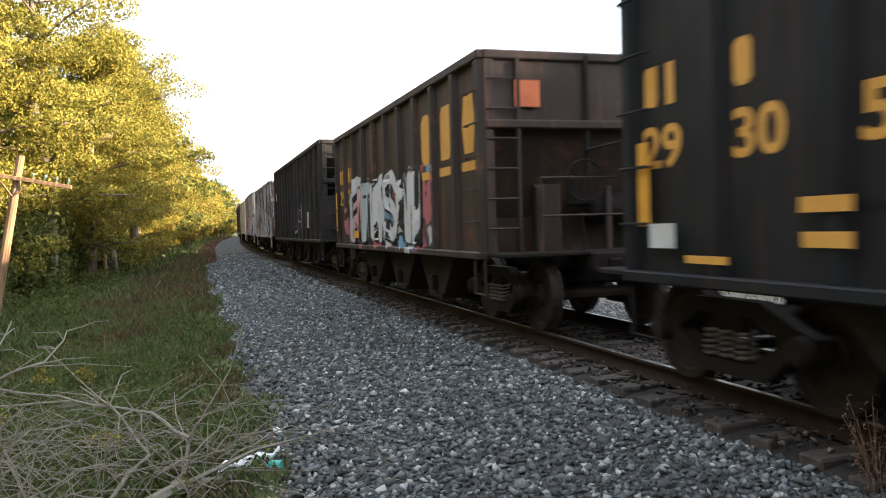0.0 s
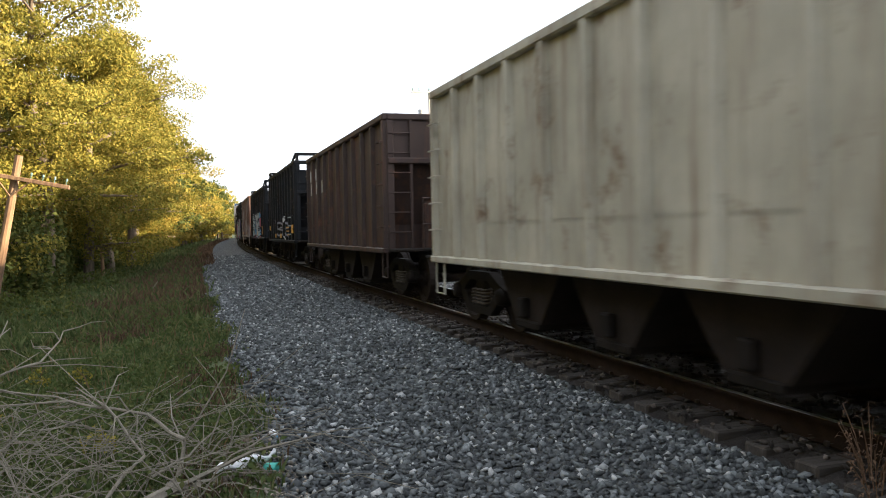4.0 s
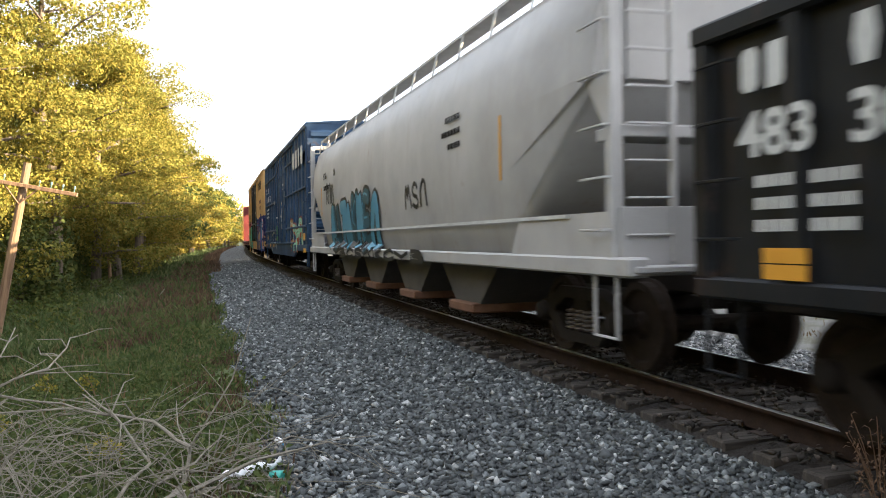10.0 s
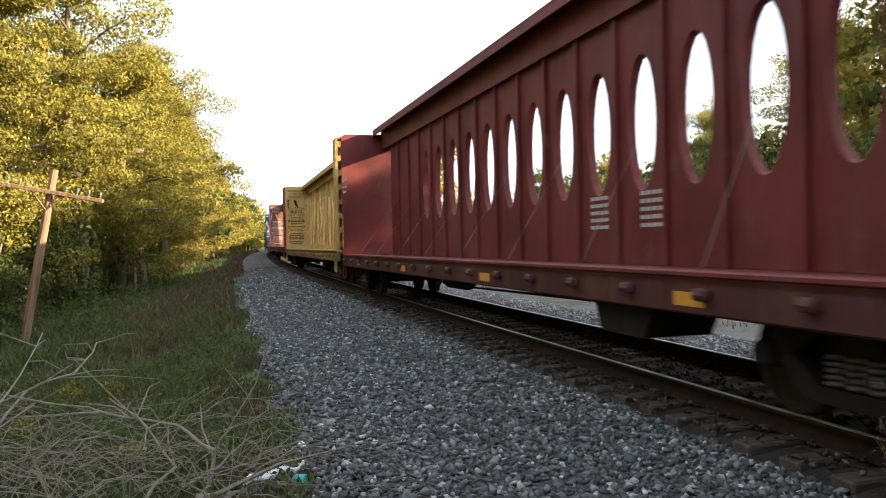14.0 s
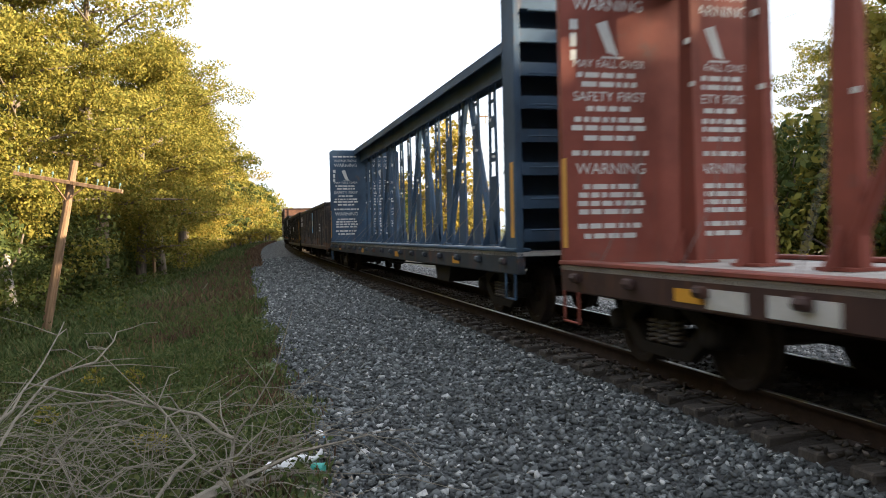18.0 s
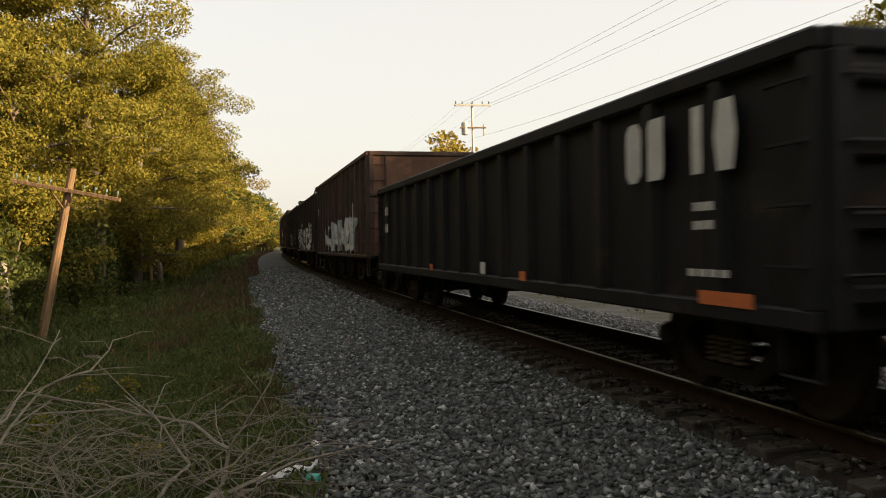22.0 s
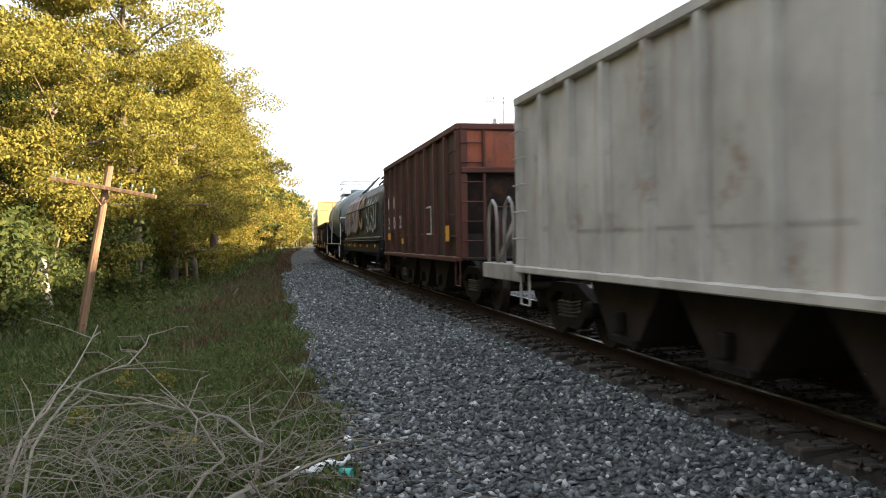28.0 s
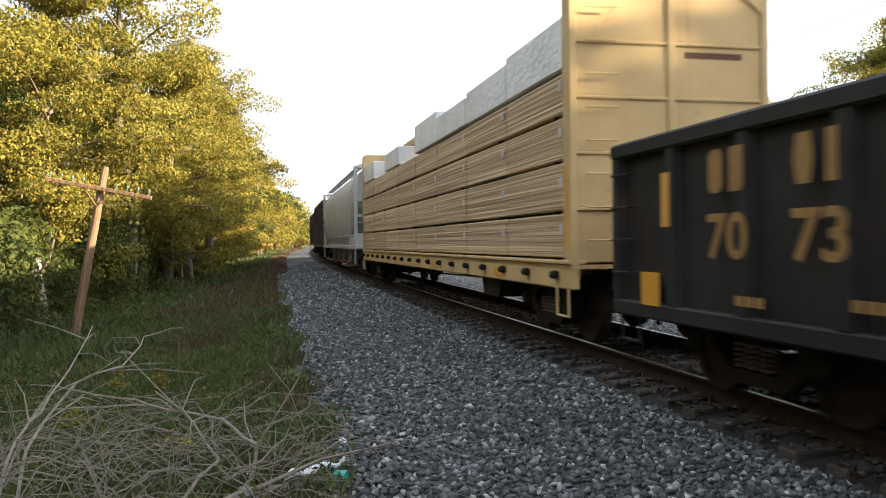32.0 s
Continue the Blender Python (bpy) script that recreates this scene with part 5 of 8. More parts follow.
def covered_hopper(label, lead, trail, mat, bay_mat, plates=(), rows=(), top=4.42, pieces=()):
    car, half = railcar("covered_hopper_car", label, "covered hopper", lead, trail)
    sec = [(1.42, 1.16), (1.5, 1.5), (1.55, 2.2), (1.55, 2.9), (1.5, 3.5), (1.36, 4.0), (1.1, 4.25), (0.55, top - 0.1), (0, top - 0.06)]
    ring2 = [(-a, b) for a, b in sec] + [(a, b) for a, b in sec[::-1][1:]]
    stations = [(-half + 0.35, 2.95), (-half + 2.5, 1.16), (half - 2.5, 1.16), (half - 0.35, 2.95)]
    mb = MB()
    n = len(ring2)
    for y, low in stations:
        mb.v.extend((a, y, max(b, low)) for a, b in ring2)
    for i in range(3):
        for j in range(n):
            mb.f.append((i * n + j, i * n + (j + 1) % n, (i + 1) * n + (j + 1) % n, (i + 1) * n + j))
    mb.f += [tuple(range(n)), tuple(range(4 * n - 1, 3 * n - 1, -1))]
    body = part("body", mb, mat, car, smooth=True)
    body.data.polygons.foreach_set("use_smooth", [len(p.vertices) == 4 for p in body.data.polygons])
    for sg in (-1, 1):
        part("side_sill", MB().box(sg * 1.36, sg * 1.58, -half - 0.3, half + 0.3, 1.02, 1.2, 0.02), mat, car)
        part("sill_stripe", MB().box(sg * 1.555, sg * 1.575, -half + 0.9, half - 0.9, 1.58, 1.62), MARK_WHITE, car)
        part("running_board", MB().box(sg * 1.0, sg * 1.3, -half + 0.5, half - 0.5, top - 0.02, top + 0.02), GREY_STEEL, car)
        for i in range(14):
            y = -half + 0.8 + (2 * half - 1.6) * i / 13
            part("board_bracket", MB().tube([(sg * 1.3, y, top), (sg * 1.4, y, 4.02)], 0.02, 5), GREY_STEEL, car)
    part("hatch_trough", MB().box(-0.45, 0.45, -half + 1.0, half - 1.0, top - 0.08, top + 0.12, 0.04), mat, car)
    for i in range(10):
        y = -half + 1.4 + (2 * half - 2.8) * i / 9
        part("hatch_clamp", MB().box(-0.55, 0.55, y - 0.05, y + 0.05, top + 0.1, top + 0.17, 0.015), GREY_STEEL, car)
    for sg in (-1, 1):
        y = sg * half
        for xx in (-1.5, 1.5):
            part("corner_post", MB().box(xx - 0.07, xx + 0.07, min(y, y - sg * 0.12), max(y, y - sg * 0.12), 1.1, top - 0.1, 0.02), mat, car)
            part("end_strut", MB().tube([(xx * 0.97, y - sg * 0.1, 1.2), (xx * 0.93, y - sg * 2.2, 1.3)], 0.05, 6), mat, car)
            part("end_web", MB().prism([(y - sg * 0.12, 1.16), (y - sg * 2.5, 1.16), (y - sg * 2.2, 1.62), (y - sg * 0.12, 1.62)], "x", xx * 1.03 - 0.01, xx * 1.03 + 0.01), mat, car)
            part("end_gusset", MB().prism([(y - sg * 0.12, 2.9), (y - sg * 0.6, 2.9), (y - sg * 0.12, 2.3)], "x", xx * 1.0 - 0.01, xx * 1.0 + 0.01), mat, car)
        part("end_apron", MB().box(-1.5, 1.5, min(y + sg * 0.01, y + sg * 0.04), max(y + sg * 0.01, y + sg * 0.04), 1.02, 1.66, 0.008), mat, car)
        part("end_shelf", MB().box(-1.45, 1.45, min(y, y - sg * 0.5), max(y, y - sg * 0.5), 2.3, 2.42, 0.01), mat, car)
        part("end_frame", MB().box(-1.5, 1.5, min(y, y - sg * 0.1), max(y, y - sg * 0.1), top - 0.2, top - 0.08, 0.02), mat, car)
        part("end_bulkhead", MB().box(-1.2, 1.2, min(y - sg * 0.3, y - sg * 0.36), max(y - sg * 0.3, y - sg * 0.36), 2.9, top - 0.1), mat, car)
        rungs(car, mat, ((-1.43, y + sg * 0.05), (-0.95, y + sg * 0.05)), 9, 1.4, top - 0.3)
        part("ladder_post", MB().box(-0.97, -0.92, min(y, y + sg * 0.07), max(y, y + sg * 0.07), 1.15, top + 0.1), mat, car)
        for i in range(6):
            a, b = (y + 0.0, y + 0.5) if sg < 0 else (y - 0.5, y)
            grab(car, mat, -1.57, a, b, 1.45 + i * 0.48)
        part("end_platform", MB().box(-1.5, 1.5, min(y, y + sg * 0.35), max(y, y + sg * 0.35), 1.06, 1.12, 0.01), mat, car)
        part("sill_step", MB().tube([(-1.52, y, 1.05), (-1.52, y, 0.45), (-1.52, y - sg * 0.42, 0.45), (-1.52, y - sg * 0.42, 1.05)], 0.022, 5), mat, car)
    b0, b1 = -half + 3.3, half - 3.3
    for i in range(4):
        a, b = b0 + (b1 - b0) * i / 4 + 0.06, b0 + (b1 - b0) * (i + 1) / 4 - 0.06
        q = (b - a) * 0.32
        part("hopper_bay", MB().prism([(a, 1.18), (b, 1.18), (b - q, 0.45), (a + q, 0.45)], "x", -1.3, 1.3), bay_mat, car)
        part("outlet_gate", MB().box(-1.42, 1.42, a + q, b - q, 0.32, 0.46, 0.02), RUST, car)
    running_gear(car, half, 1.7)
    sub("brake_wheel", BRAKE_WHEEL, car, (0.3, -half - 0.15, 2.1))
    for y, z, w, h, pm in plates:
        part("stencil_panel", MB().box(-1.566, -1.558, y, y + w, z, z + h), pm, car)
    for y, z, w, h, k, pm in rows:
        bars(car, y, z, w, h, k, pm, -1.558)
    low = [(1.16, 1.42), (1.5, 1.5), (2.2, 1.55), (2.9, 1.55)]
    for k, (y0, y1, za, zb, cnt, fills, edge, shine, *style) in enumerate(pieces):
        sprayed(car, y0, y1, za, zb, cnt, fills, edge, k + int(lead), lambda y, z: -max(1.585 if z < 1.24 else 0, float(np.interp(z, [q[0] for q in low], [q[1] for q in low]))), shine, **dict(style))
    return car


def tank_car(label, lead, trail, mat, r=1.4, cz=2.6):
    car, half = railcar("tank_car", label, "tank car", lead, trail)
    half += 0.42
    prof = [(0.0, -half), (r * 0.45, -half + 0.07), (r * 0.75, -half + 0.24), (r * 0.93, -half + 0.5), (r, -half + 0.9), (r, half - 0.9), (r * 0.93, half - 0.5), (r * 0.75, half - 0.24), (r * 0.45, half - 0.07), (0.0, half)]
    part("tank", MB().lathe(prof, "y", 48, (0, 0, cz)), mat, car, smooth=True)
    half -= 0.42
    for y in (-half + 1.7, half - 1.7):
        part("tank_band", MB().lathe([(r + 0.002, -0.05), (r + 0.02, -0.05), (r + 0.02, 0.05), (r + 0.002, 0.05)], "y", 40, (0, y, cz)), mat, car)
        part("saddle", MB().prism([(-1.35, 1.0), (1.35, 1.0), (1.2, cz - 0.8), (-1.2, cz - 0.8)], "y", y - 0.25, y + 0.25), STEEL_DARK, car)
    top = cz + r
    part("dome_platform", MB().box(-0.9, 0.9, -1.3, 1.3, top - 0.02, top + 0.04, 0.01), GREY_STEEL, car)
    for xx in (-0.9, 0.9):
        for z in (top + 0.36, top + 0.72):
            part("platform_rail", MB().tube([(xx, -1.3, z), (xx, 1.3, z)], 0.02, 6), GREY_STEEL, car)
        for y in (-1.3, -0.4, 0.4, 1.3):
            part("rail_post", MB().tube([(xx, y, top - 0.3), (xx, y, top + 0.72)], 0.02, 6), GREY_STEEL, car)
    for y in (-1.3, 1.3):
        part("platform_rail", MB().tube([(-0.9, y, top + 0.72), (0.9, y, top + 0.72)], 0.02, 6), GREY_STEEL, car)
    part("valve_dome", MB().lathe([(0.0, 0.36), (0.3, 0.34), (0.34, 0.28), (0.34, -0.05)], "z", 18, (0, 0.2, top)), mat, car, smooth=True)
    part("manway", MB().lathe([(0.0, 0.16), (0.24, 0.15), (0.26, -0.05)], "z", 16, (0, -0.7, top)), mat, car, smooth=True)
    for xx in (-1, 1):
        for yy in (-0.22, 0.22):
            pts = [(xx * (r + 0.12) * math.sin(a), yy, cz + (r + 0.12) * math.cos(a)) for a in np.linspace(0.35, 1.75, 9)] + [(xx * (r + 0.15), yy, 1.1)]
            part("ladder_rail", MB().tube(pts, 0.02, 5), GREY_STEEL, car)
        for k in range(8):
            a = 0.5 + k * 0.2
            p = (xx * (r + 0.12) * math.sin(a), cz + (r + 0.12) * math.cos(a))
            part("ladder_rung", MB().tube([(p[0], -0.22, p[1]), (p[0], 0.22, p[1])], 0.014, 5), GREY_STEEL, car)
        part("side_rail", MB().tube([(xx * 1.5, -half - 0.2, 1.12), (xx * 1.5, half + 0.2, 1.12)], 0.025, 6), GREY_STEEL, car)
    for sg in (-1, 1):
        y = sg * half
        part("end_platform", MB().box(-1.5, 1.5, min(y - sg * 0.7, y + sg * 0.55), max(y - sg * 0.7, y + sg * 0.55), 1.02, 1.09, 0.015), STEEL_DARK, car)
        part("end_rail", MB().tube([(-1.45, y + sg * 0.35, 1.08), (-1.45, y + sg * 0.35, cz - 0.12), (1.45, y + sg * 0.35, cz - 0.12), (1.45, y + sg * 0.35, 1.08)], 0.025, 6), GREY_STEEL, car)
        part("sill_step", MB().tube([(-1.5, y + sg * 0.3, 1.05), (-1.5, y + sg * 0.3, 0.45), (-1.5, y - sg * 0.12, 0.45), (-1.5, y - sg * 0.12, 1.05)], 0.022, 5), GREY_STEEL, car)
        part("stub_sill", MB().box(-0.35, 0.35, min(y - sg * 2.4, y + sg * 0.6), max(y - sg * 2.4, y + sg * 0.6), 0.76, 1.02, 0.02), STEEL_DARK, car)
    part("placard", MB().box(-r + 0.08, -r + 0.1, -half - 0.32, -half - 0.3, 2.0, 2.01), MARK_WHITE, car)
    running_gear(car, half, 1.35)
    part("bottom_outlet", MB().lathe([(0.1, -0.1), (0.16, 0.0), (0.2, 0.35)], "z", 12, (0, 0.4, 0.95)), STEEL_DARK, car)
    for y, z, n2 in ((-half + 2.0, 3.35, 6), (-half + 2.0, 2.95, 8), (-0.2 + 1.8, 3.2, 7), (1.6, 2.95, 7), (1.6, 2.75, 7), (-half + 3.4, 3.1, 5)):
        a = math.asin(min(0.99, (z - cz) / r))
        bars(car, y, z, 0.16 * n2, 0.11, n2, MARK_WHITE, -r * math.cos(a) - 0.004)
    def tank_skin(y, z):
        return -math.sqrt(max(0.05, r * r - (z - cz) ** 2))
    part("paint_stripe", ribbon([(half - 1.9, 2.2), (half - 1.9, 2.7), (half - 1.9, 3.35)], 0.045, tank_skin, 0.006), ORANGE, car)
    part("rust_stain", ribbon([(-half + 0.55, 1.75), (-half + 0.5, 2.1), (-half + 0.56, 2.5), (-half + 0.5, 2.8)], 0.22, tank_skin, 0.004), GRIME, car, "brown rust stain")
    sprayed(car, half - 4.4, half - 2.3, 1.9, 2.6, 3, [SP_BLUE, SP_SKY], SP_TEAL, 61, tank_skin, None, 0.14)
    part("consolidated_stencil", MB().box(-r - 0.012, -r - 0.004, 2.4, 3.1, 2.55, 2.85), MARK_WHITE, car)
    return car


def coil_car(label, lead, trail, mat, deck_mat):
    car, half = railcar("coil_car", label, "steel coil car", lead, trail)
    sec = [(1.38, 1.45), (1.42, 2.2), (1.4, 2.6), (1.28, 3.0), (1.02, 3.35), (0.62, 3.56), (0.0, 3.64)]
    ring2 = [(-a, b) for a, b in sec] + [(a, b) for a, b in sec[::-1][1:]]
    n = len(ring2)
    mb = MB()
    for y, k in ((-half, 0.84), (-half + 0.2, 0.94), (-half + 0.6, 1.0), (half - 0.6, 1.0), (half - 0.2, 0.94), (half, 0.84)):
        mb.v.extend((a * (0.96 + 0.04 * k), y, 1.45 + (b - 1.45) * k) for a, b in ring2)
    for i in range(5):
        for j in range(n):
            mb.f.append((i * n + j, i * n + (j + 1) % n, (i + 1) * n + (j + 1) % n, (i + 1) * n + j))
    mb.f += [tuple(range(n)), tuple(range(6 * n - 1, 5 * n - 1, -1))]
    hood = part("hood", mb, mat, car)
    for y in np.linspace(-half + 1.2, half - 1.2, 9):
        rb = MB()
        o = [(a * 1.012, 1.45 + (b - 1.45) * 1.008) for a, b in ring2]
        rb.v.extend((a, y - 0.03, b) for a, b in o)
        rb.v.extend((a, y + 0.03, b) for a, b in o)
        rb.f.extend((j, j + 1, n + j + 1, n + j) for j in range(n - 1))
        part("hood_seam", rb, mat, hood)
    part("hood_rim", MB().box(-1.46, 1.46, -half, half, 1.38, 1.47, 0.02), mat, hood)
    part("hood_rail", MB().tube([(-1.44, -half + 0.6, 2.6), (-1.44, half - 0.6, 2.6)], 0.03, 6), mat, hood)
    for y in (-half * 0.45, half * 0.42):
        for sx in (-1, 1):
            part("lifting_loop", MB().tube([(sx * 0.9, y - 0.6, 3.45), (sx * 0.2, y, 4.15), (sx * 0.9, y + 0.6, 3.45)], 0.035, 6), mat, hood)
        part("lifting_bar", MB().tube([(0, y - 0.7, 4.15), (0, y + 0.7, 4.15)], 0.05, 6), mat, hood)
    for sg in (-1, 1):
        part("side_sill", MB().box(sg * 1.32, sg * 1.5, -half - 0.1, half + 0.1, 0.9, 1.36, 0.02), deck_mat, car)
        part("walkway", MB().box(sg * 1.3, sg * 1.58, -half - 0.1, half + 0.1, 1.3, 1.35, 0.01), deck_mat, car)
        for i in range(6):
            y = -half + 0.8 + (2 * half - 1.6) * i / 5
            part("reflector", MB().box(sg * 1.501, sg * 1.506, y, y + 0.4, 1.1, 1.2), ORANGE if i % 2 else MARK_YELLOW, car)
        y = sg * half
        part("end_platform", MB().box(-1.45, 1.45, min(y, y + sg * 0.6), max(y, y + sg * 0.6), 1.02, 1.08, 0.015), deck_mat, car)
        part("end_rail", MB().tube([(-1.4, y + sg * 0.55, 1.05), (-1.4, y + sg * 0.55, 2.1), (1.4, y + sg * 0.55, 2.1), (1.4, y + sg * 0.55, 1.05)], 0.025, 6), deck_mat, car)
        part("sill_step", MB().tube([(-1.5, y, 0.95), (-1.5, y, 0.45), (-1.5, y - sg * 0.42, 0.45), (-1.5, y - sg * 0.42, 0.95)], 0.022, 5), deck_mat, car)
    part("trough", MB().prism([(-1.3, 1.3), (1.3, 1.3), (0.8, 0.7), (-0.8, 0.7)], "y", -half + 2.6, half - 2.6), deck_mat, car)
    running_gear(car, half, 1.25)
    dim = simple("dim_yellow_lettering", (0.13, 0.075, 0.02), (0.2, 0.11, 0.03), 3)
    bars(car, 4.1, 1.06, 0.85, 0.22, (0, 1, 2, 3), dim, -1.502)
    bars(car, 2.5, 1.06, 1.35, 0.22, "483073", dim, -1.502)
    for z in (1.08, 1.2):
        bars(car, 0.4, z, 1.3, 0.07, 9, dim, -1.502)
    zs, xs = [q[1] for q in sec], [q[0] for q in sec]
    hood_skin = lambda y, z: -float(np.interp(z, zs, xs)) * 1.015 - 0.01
    sprayed(car, 0.2, 6.1, 1.6, 3.25, 11, [SP_HOOD, SP_HOOD, SP_HOOD, SP_ROSE, SP_HOOD], SP_BLACK, 31, hood_skin, SP_RED, 0.25, 0.35)
    sprayed(car, -1.6, 0.0, 1.7, 3.1, 1, [SP_SAND], SP_BLACK, 36, hood_skin, None, 0.12, kinds=(5,))
    sprayed(car, -5.8, -2.6, 1.6, 2.9, 4, [SP_GREY], SP_BLACK, 32, hood_skin, None, 0.08)
    return car


# ---- loads ----
TARP = simple("pale_plastic_sheet", (0.45, 0.45, 0.44), (0.68, 0.68, 0.67), 2.2, 0.5, 0.0, 0.5, 0.05)
LUMBER = (lambda m: m.finish(m.mix(m.noise(1, 3, 0.5, m.scaled(0.2, 0.1, 26), 0.35, 0.65), m.mix(m.random(), (0.5, 0.36, 0.2), (0.62, 0.47, 0.28)), (0.26, 0.18, 0.1)), 0.85, 0.0,
                             m.noise(1, 2, 0.5, m.scaled(0.2, 0.3, 26)), 0.9, 0.03))(Mat("sawn_lumber"))
WRAP = simple("white_lumber_wrap", (0.5, 0.51, 0.52), (0.75, 0.75, 0.74), 1.4, 0.45, 0.0, 0.5, 0.05)


def lump(cx, cy, cz, rx, ry, rz, seed):
    rg = np.random.default_rng(seed)
    mb = MB()
    n, k = 22, 10
    for i in range(k):
        a = math.pi / 2 * i / (k - 1)
        for j in range(n):
            q = 1 + 0.025 * rg.normal() + 0.06 * math.sin(3 * j * 2 * math.pi / n + seed + i)
            mb.v.append((cx + rx * math.cos(a) * math.cos(2 * math.pi * j / n) * q, cy + ry * math.cos(a) * math.sin(2 * math.pi * j / n) * q, cz + rz * math.sin(a) * q))
    for i in range(k - 1):
        for j in range(n):
            mb.f.append((i * n + j, i * n + (j + 1) % n, (i + 1) * n + (j + 1) % n, (i + 1) * n + j))
    return mb


def heaps(spots):
    def put(car, half, x, top):
        for i, (y, h) in enumerate(spots):
            part("covered_load", lump(0.1, y, top - 0.6, 1.1, 0.85 + 0.2 * i, 0.6 + h, 40 + i), TARP, car, "pale plastic-covered load", True)
    return put


def lumber_load(car, half, x, deck, top):
    n = 8
    w = (2 * half - 0.5) / n
    tiers = [(1.16, 0.57), (1.77, 0.61), (2.42, 0.55), (3.01, 0.52), (3.58, 0.68)]
    for side in (-1, 1):
        for i in range(n):
            for k, (z, h) in enumerate(tiers):
                if k == 4 and side > 0:
                    continue
                y = -half + 0.2 + i * w
                off = random.uniform(-0.02, 0.02)
                if k == 4 and i in (4, 6):
                    continue
                part("lumber_block" if k < 4 else "wrapped_block", MB().box(side * (0.16 + off), side * (1.38 + off), y + 0.02, y + w - 0.02, z, z + h - (0.0 if k < 4 else 0.08 * (i % 3)), 0.02),
                     LUMBER if k < 4 else WRAP, car)
                if k < 4:
                    part("batten", MB().box(side * 0.3, side * 1.36, y + 0.4, y + 0.5, z - 0.04, z), STEEL_DARK, car)
                    part("paper_tag", MB().box(side * 1.392, side * 1.4, y + 0.1, y + 0.2, z + 0.3, z + 0.42), MARK_WHITE, car)


# ---- the train, in running order ----
GRAF_WHITE = [(0.62, 0.62, 0.62), (0.04, 0.04, 0.045), (0.5, 0.5, 0.52), (0.3, 0.32, 0.35), (0.03, 0.03, 0.03)]
GRAF_MIX = [(0.55, 0.55, 0.56), (0.45, 0.14, 0.16), (0.2, 0.35, 0.5), (0.05, 0.05, 0.05), (0.6, 0.55, 0.5), (0.03, 0.03, 0.03)]
GRAF_PINK = [(0.55, 0.25, 0.32), (0.6, 0.5, 0.52), (0.5, 0.06, 0.1), (0.04, 0.18, 0.12), (0.65, 0.62, 0.62), (0.45, 0.2, 0.3), (0.3, 0.03, 0.06)]
def spray(name, c):
    return simple(name, tuple(q * 0.8 for q in c), c, 1.6, 0.55, 0.0, 0.05)


SP_WHITE, SP_GREY = spray("white_spray", (0.55, 0.55, 0.55)), spray("grey_mint_spray", (0.36, 0.42, 0.42))
SP_BLACK, SP_PINK = spray("black_spray", (0.012, 0.012, 0.014)), spray("pink_spray", (0.55, 0.16, 0.3))
SP_ROSE, SP_RED = spray("pale_pink_spray", (0.55, 0.33, 0.36)), spray("red_spray", (0.4, 0.03, 0.05))
SP_SKY, SP_TEAL = spray("sky_blue_spray", (0.07, 0.24, 0.35)), spray("dark_teal_spray", (0.015, 0.07, 0.1))
SP_GREEN, SP_MINT = spray("green_spray", (0.03, 0.2, 0.1)), spray("mint_spray", (0.25, 0.5, 0.36))
SP_NAVY, SP_BLUE = spray("navy_spray", (0.02, 0.03, 0.13)), spray("blue_spray", (0.03, 0.2, 0.42))
SP_LILAC, SP_DUSK = spray("lilac_grey_spray", (0.25, 0.24, 0.27)), spray("dusky_red_spray", (0.3, 0.1, 0.11))
SP_HOOD = spray("dull_white_spray", (0.33, 0.32, 0.34))
SP_DEEP = spray("deep_blue_spray", (0.02, 0.09, 0.17))
SP_STRAW, SP_LIME = spray("faded_straw_spray", (0.17, 0.18, 0.14)), spray("lime_spray", (0.33, 0.42, 0.06))
SP_AQUA, SP_VIOLET = spray("aqua_spray", (0.1, 0.4, 0.36)), spray("violet_spray", (0.12, 0.06, 0.24))
SP_BRICK, SP_SAND = spray("brick_spray", (0.3, 0.07, 0.03)), spray("sand_spray", (0.4, 0.27, 0.12))
BLACKISH, BROWNISH = (0.011, 0.012, 0.014), (0.036, 0.026, 0.022)
MY, MW = MARK_YELLOW, MARK_WHITE
BLACKISH_PAINT = spray("sooty_black_spray", BLACKISH)

hopper("black hopper car with faded yellow lettering", -5.5, 6.4, 3.85, paint("black_hopper_paint", BLACKISH, worn=0.35), n=11, peak=True, nums=(MY, (2.42, 1.92), ((4, 5), (0,)), ("29", "30", "5")),
       plates=[(5.5, 1.43, 0.16, 0.7, YELLOW), (3.35, 1.5, 0.42, 0.1, MY), (3.35, 1.28, 0.4, 0.1, MY), (2.3, 1.52, 0.42, 0.1, MY), (2.3, 1.28, 0.4, 0.1, MY), (4.5, 1.14, 0.5, 0.06, MY), (5.15, 1.25, 0.35, 0.2, MW)])
hopper("dark brown hopper car with white graffiti and yellow marks", 10.0, 20.6, 3.67, paint("brown_hopper_paint", BROWNISH, worn=0.45, graffiti=[(-3.1, 4.0, 1.1, 2.45, GRAF_MIX, 0.5)]), n=11, open_end=True, nums=(MY, (2.5, 2.0), ((0, 1), (2, 3)), ("29", "22", "63")), logo=(MY, 0, 2.4, 0.8), pieces=[(-2.2, 3.9, 1.1, 2.35, 8, [SP_WHITE, SP_WHITE, SP_GREY, SP_ROSE], SP_BLACK, None)],
       plates=[(5.05, 1.35, 0.12, 0.95, YELLOW), (2.5, 1.2, 0.5, 0.16, YELLOW)], extra=lambda car, half, x: [part("orange_panel", MB().box(xx, xx + 0.36, -half - 0.06, -half - 0.052, 2.95, 3.3), ORANGE, car) for xx in (-1.05, 0.75)] and None)
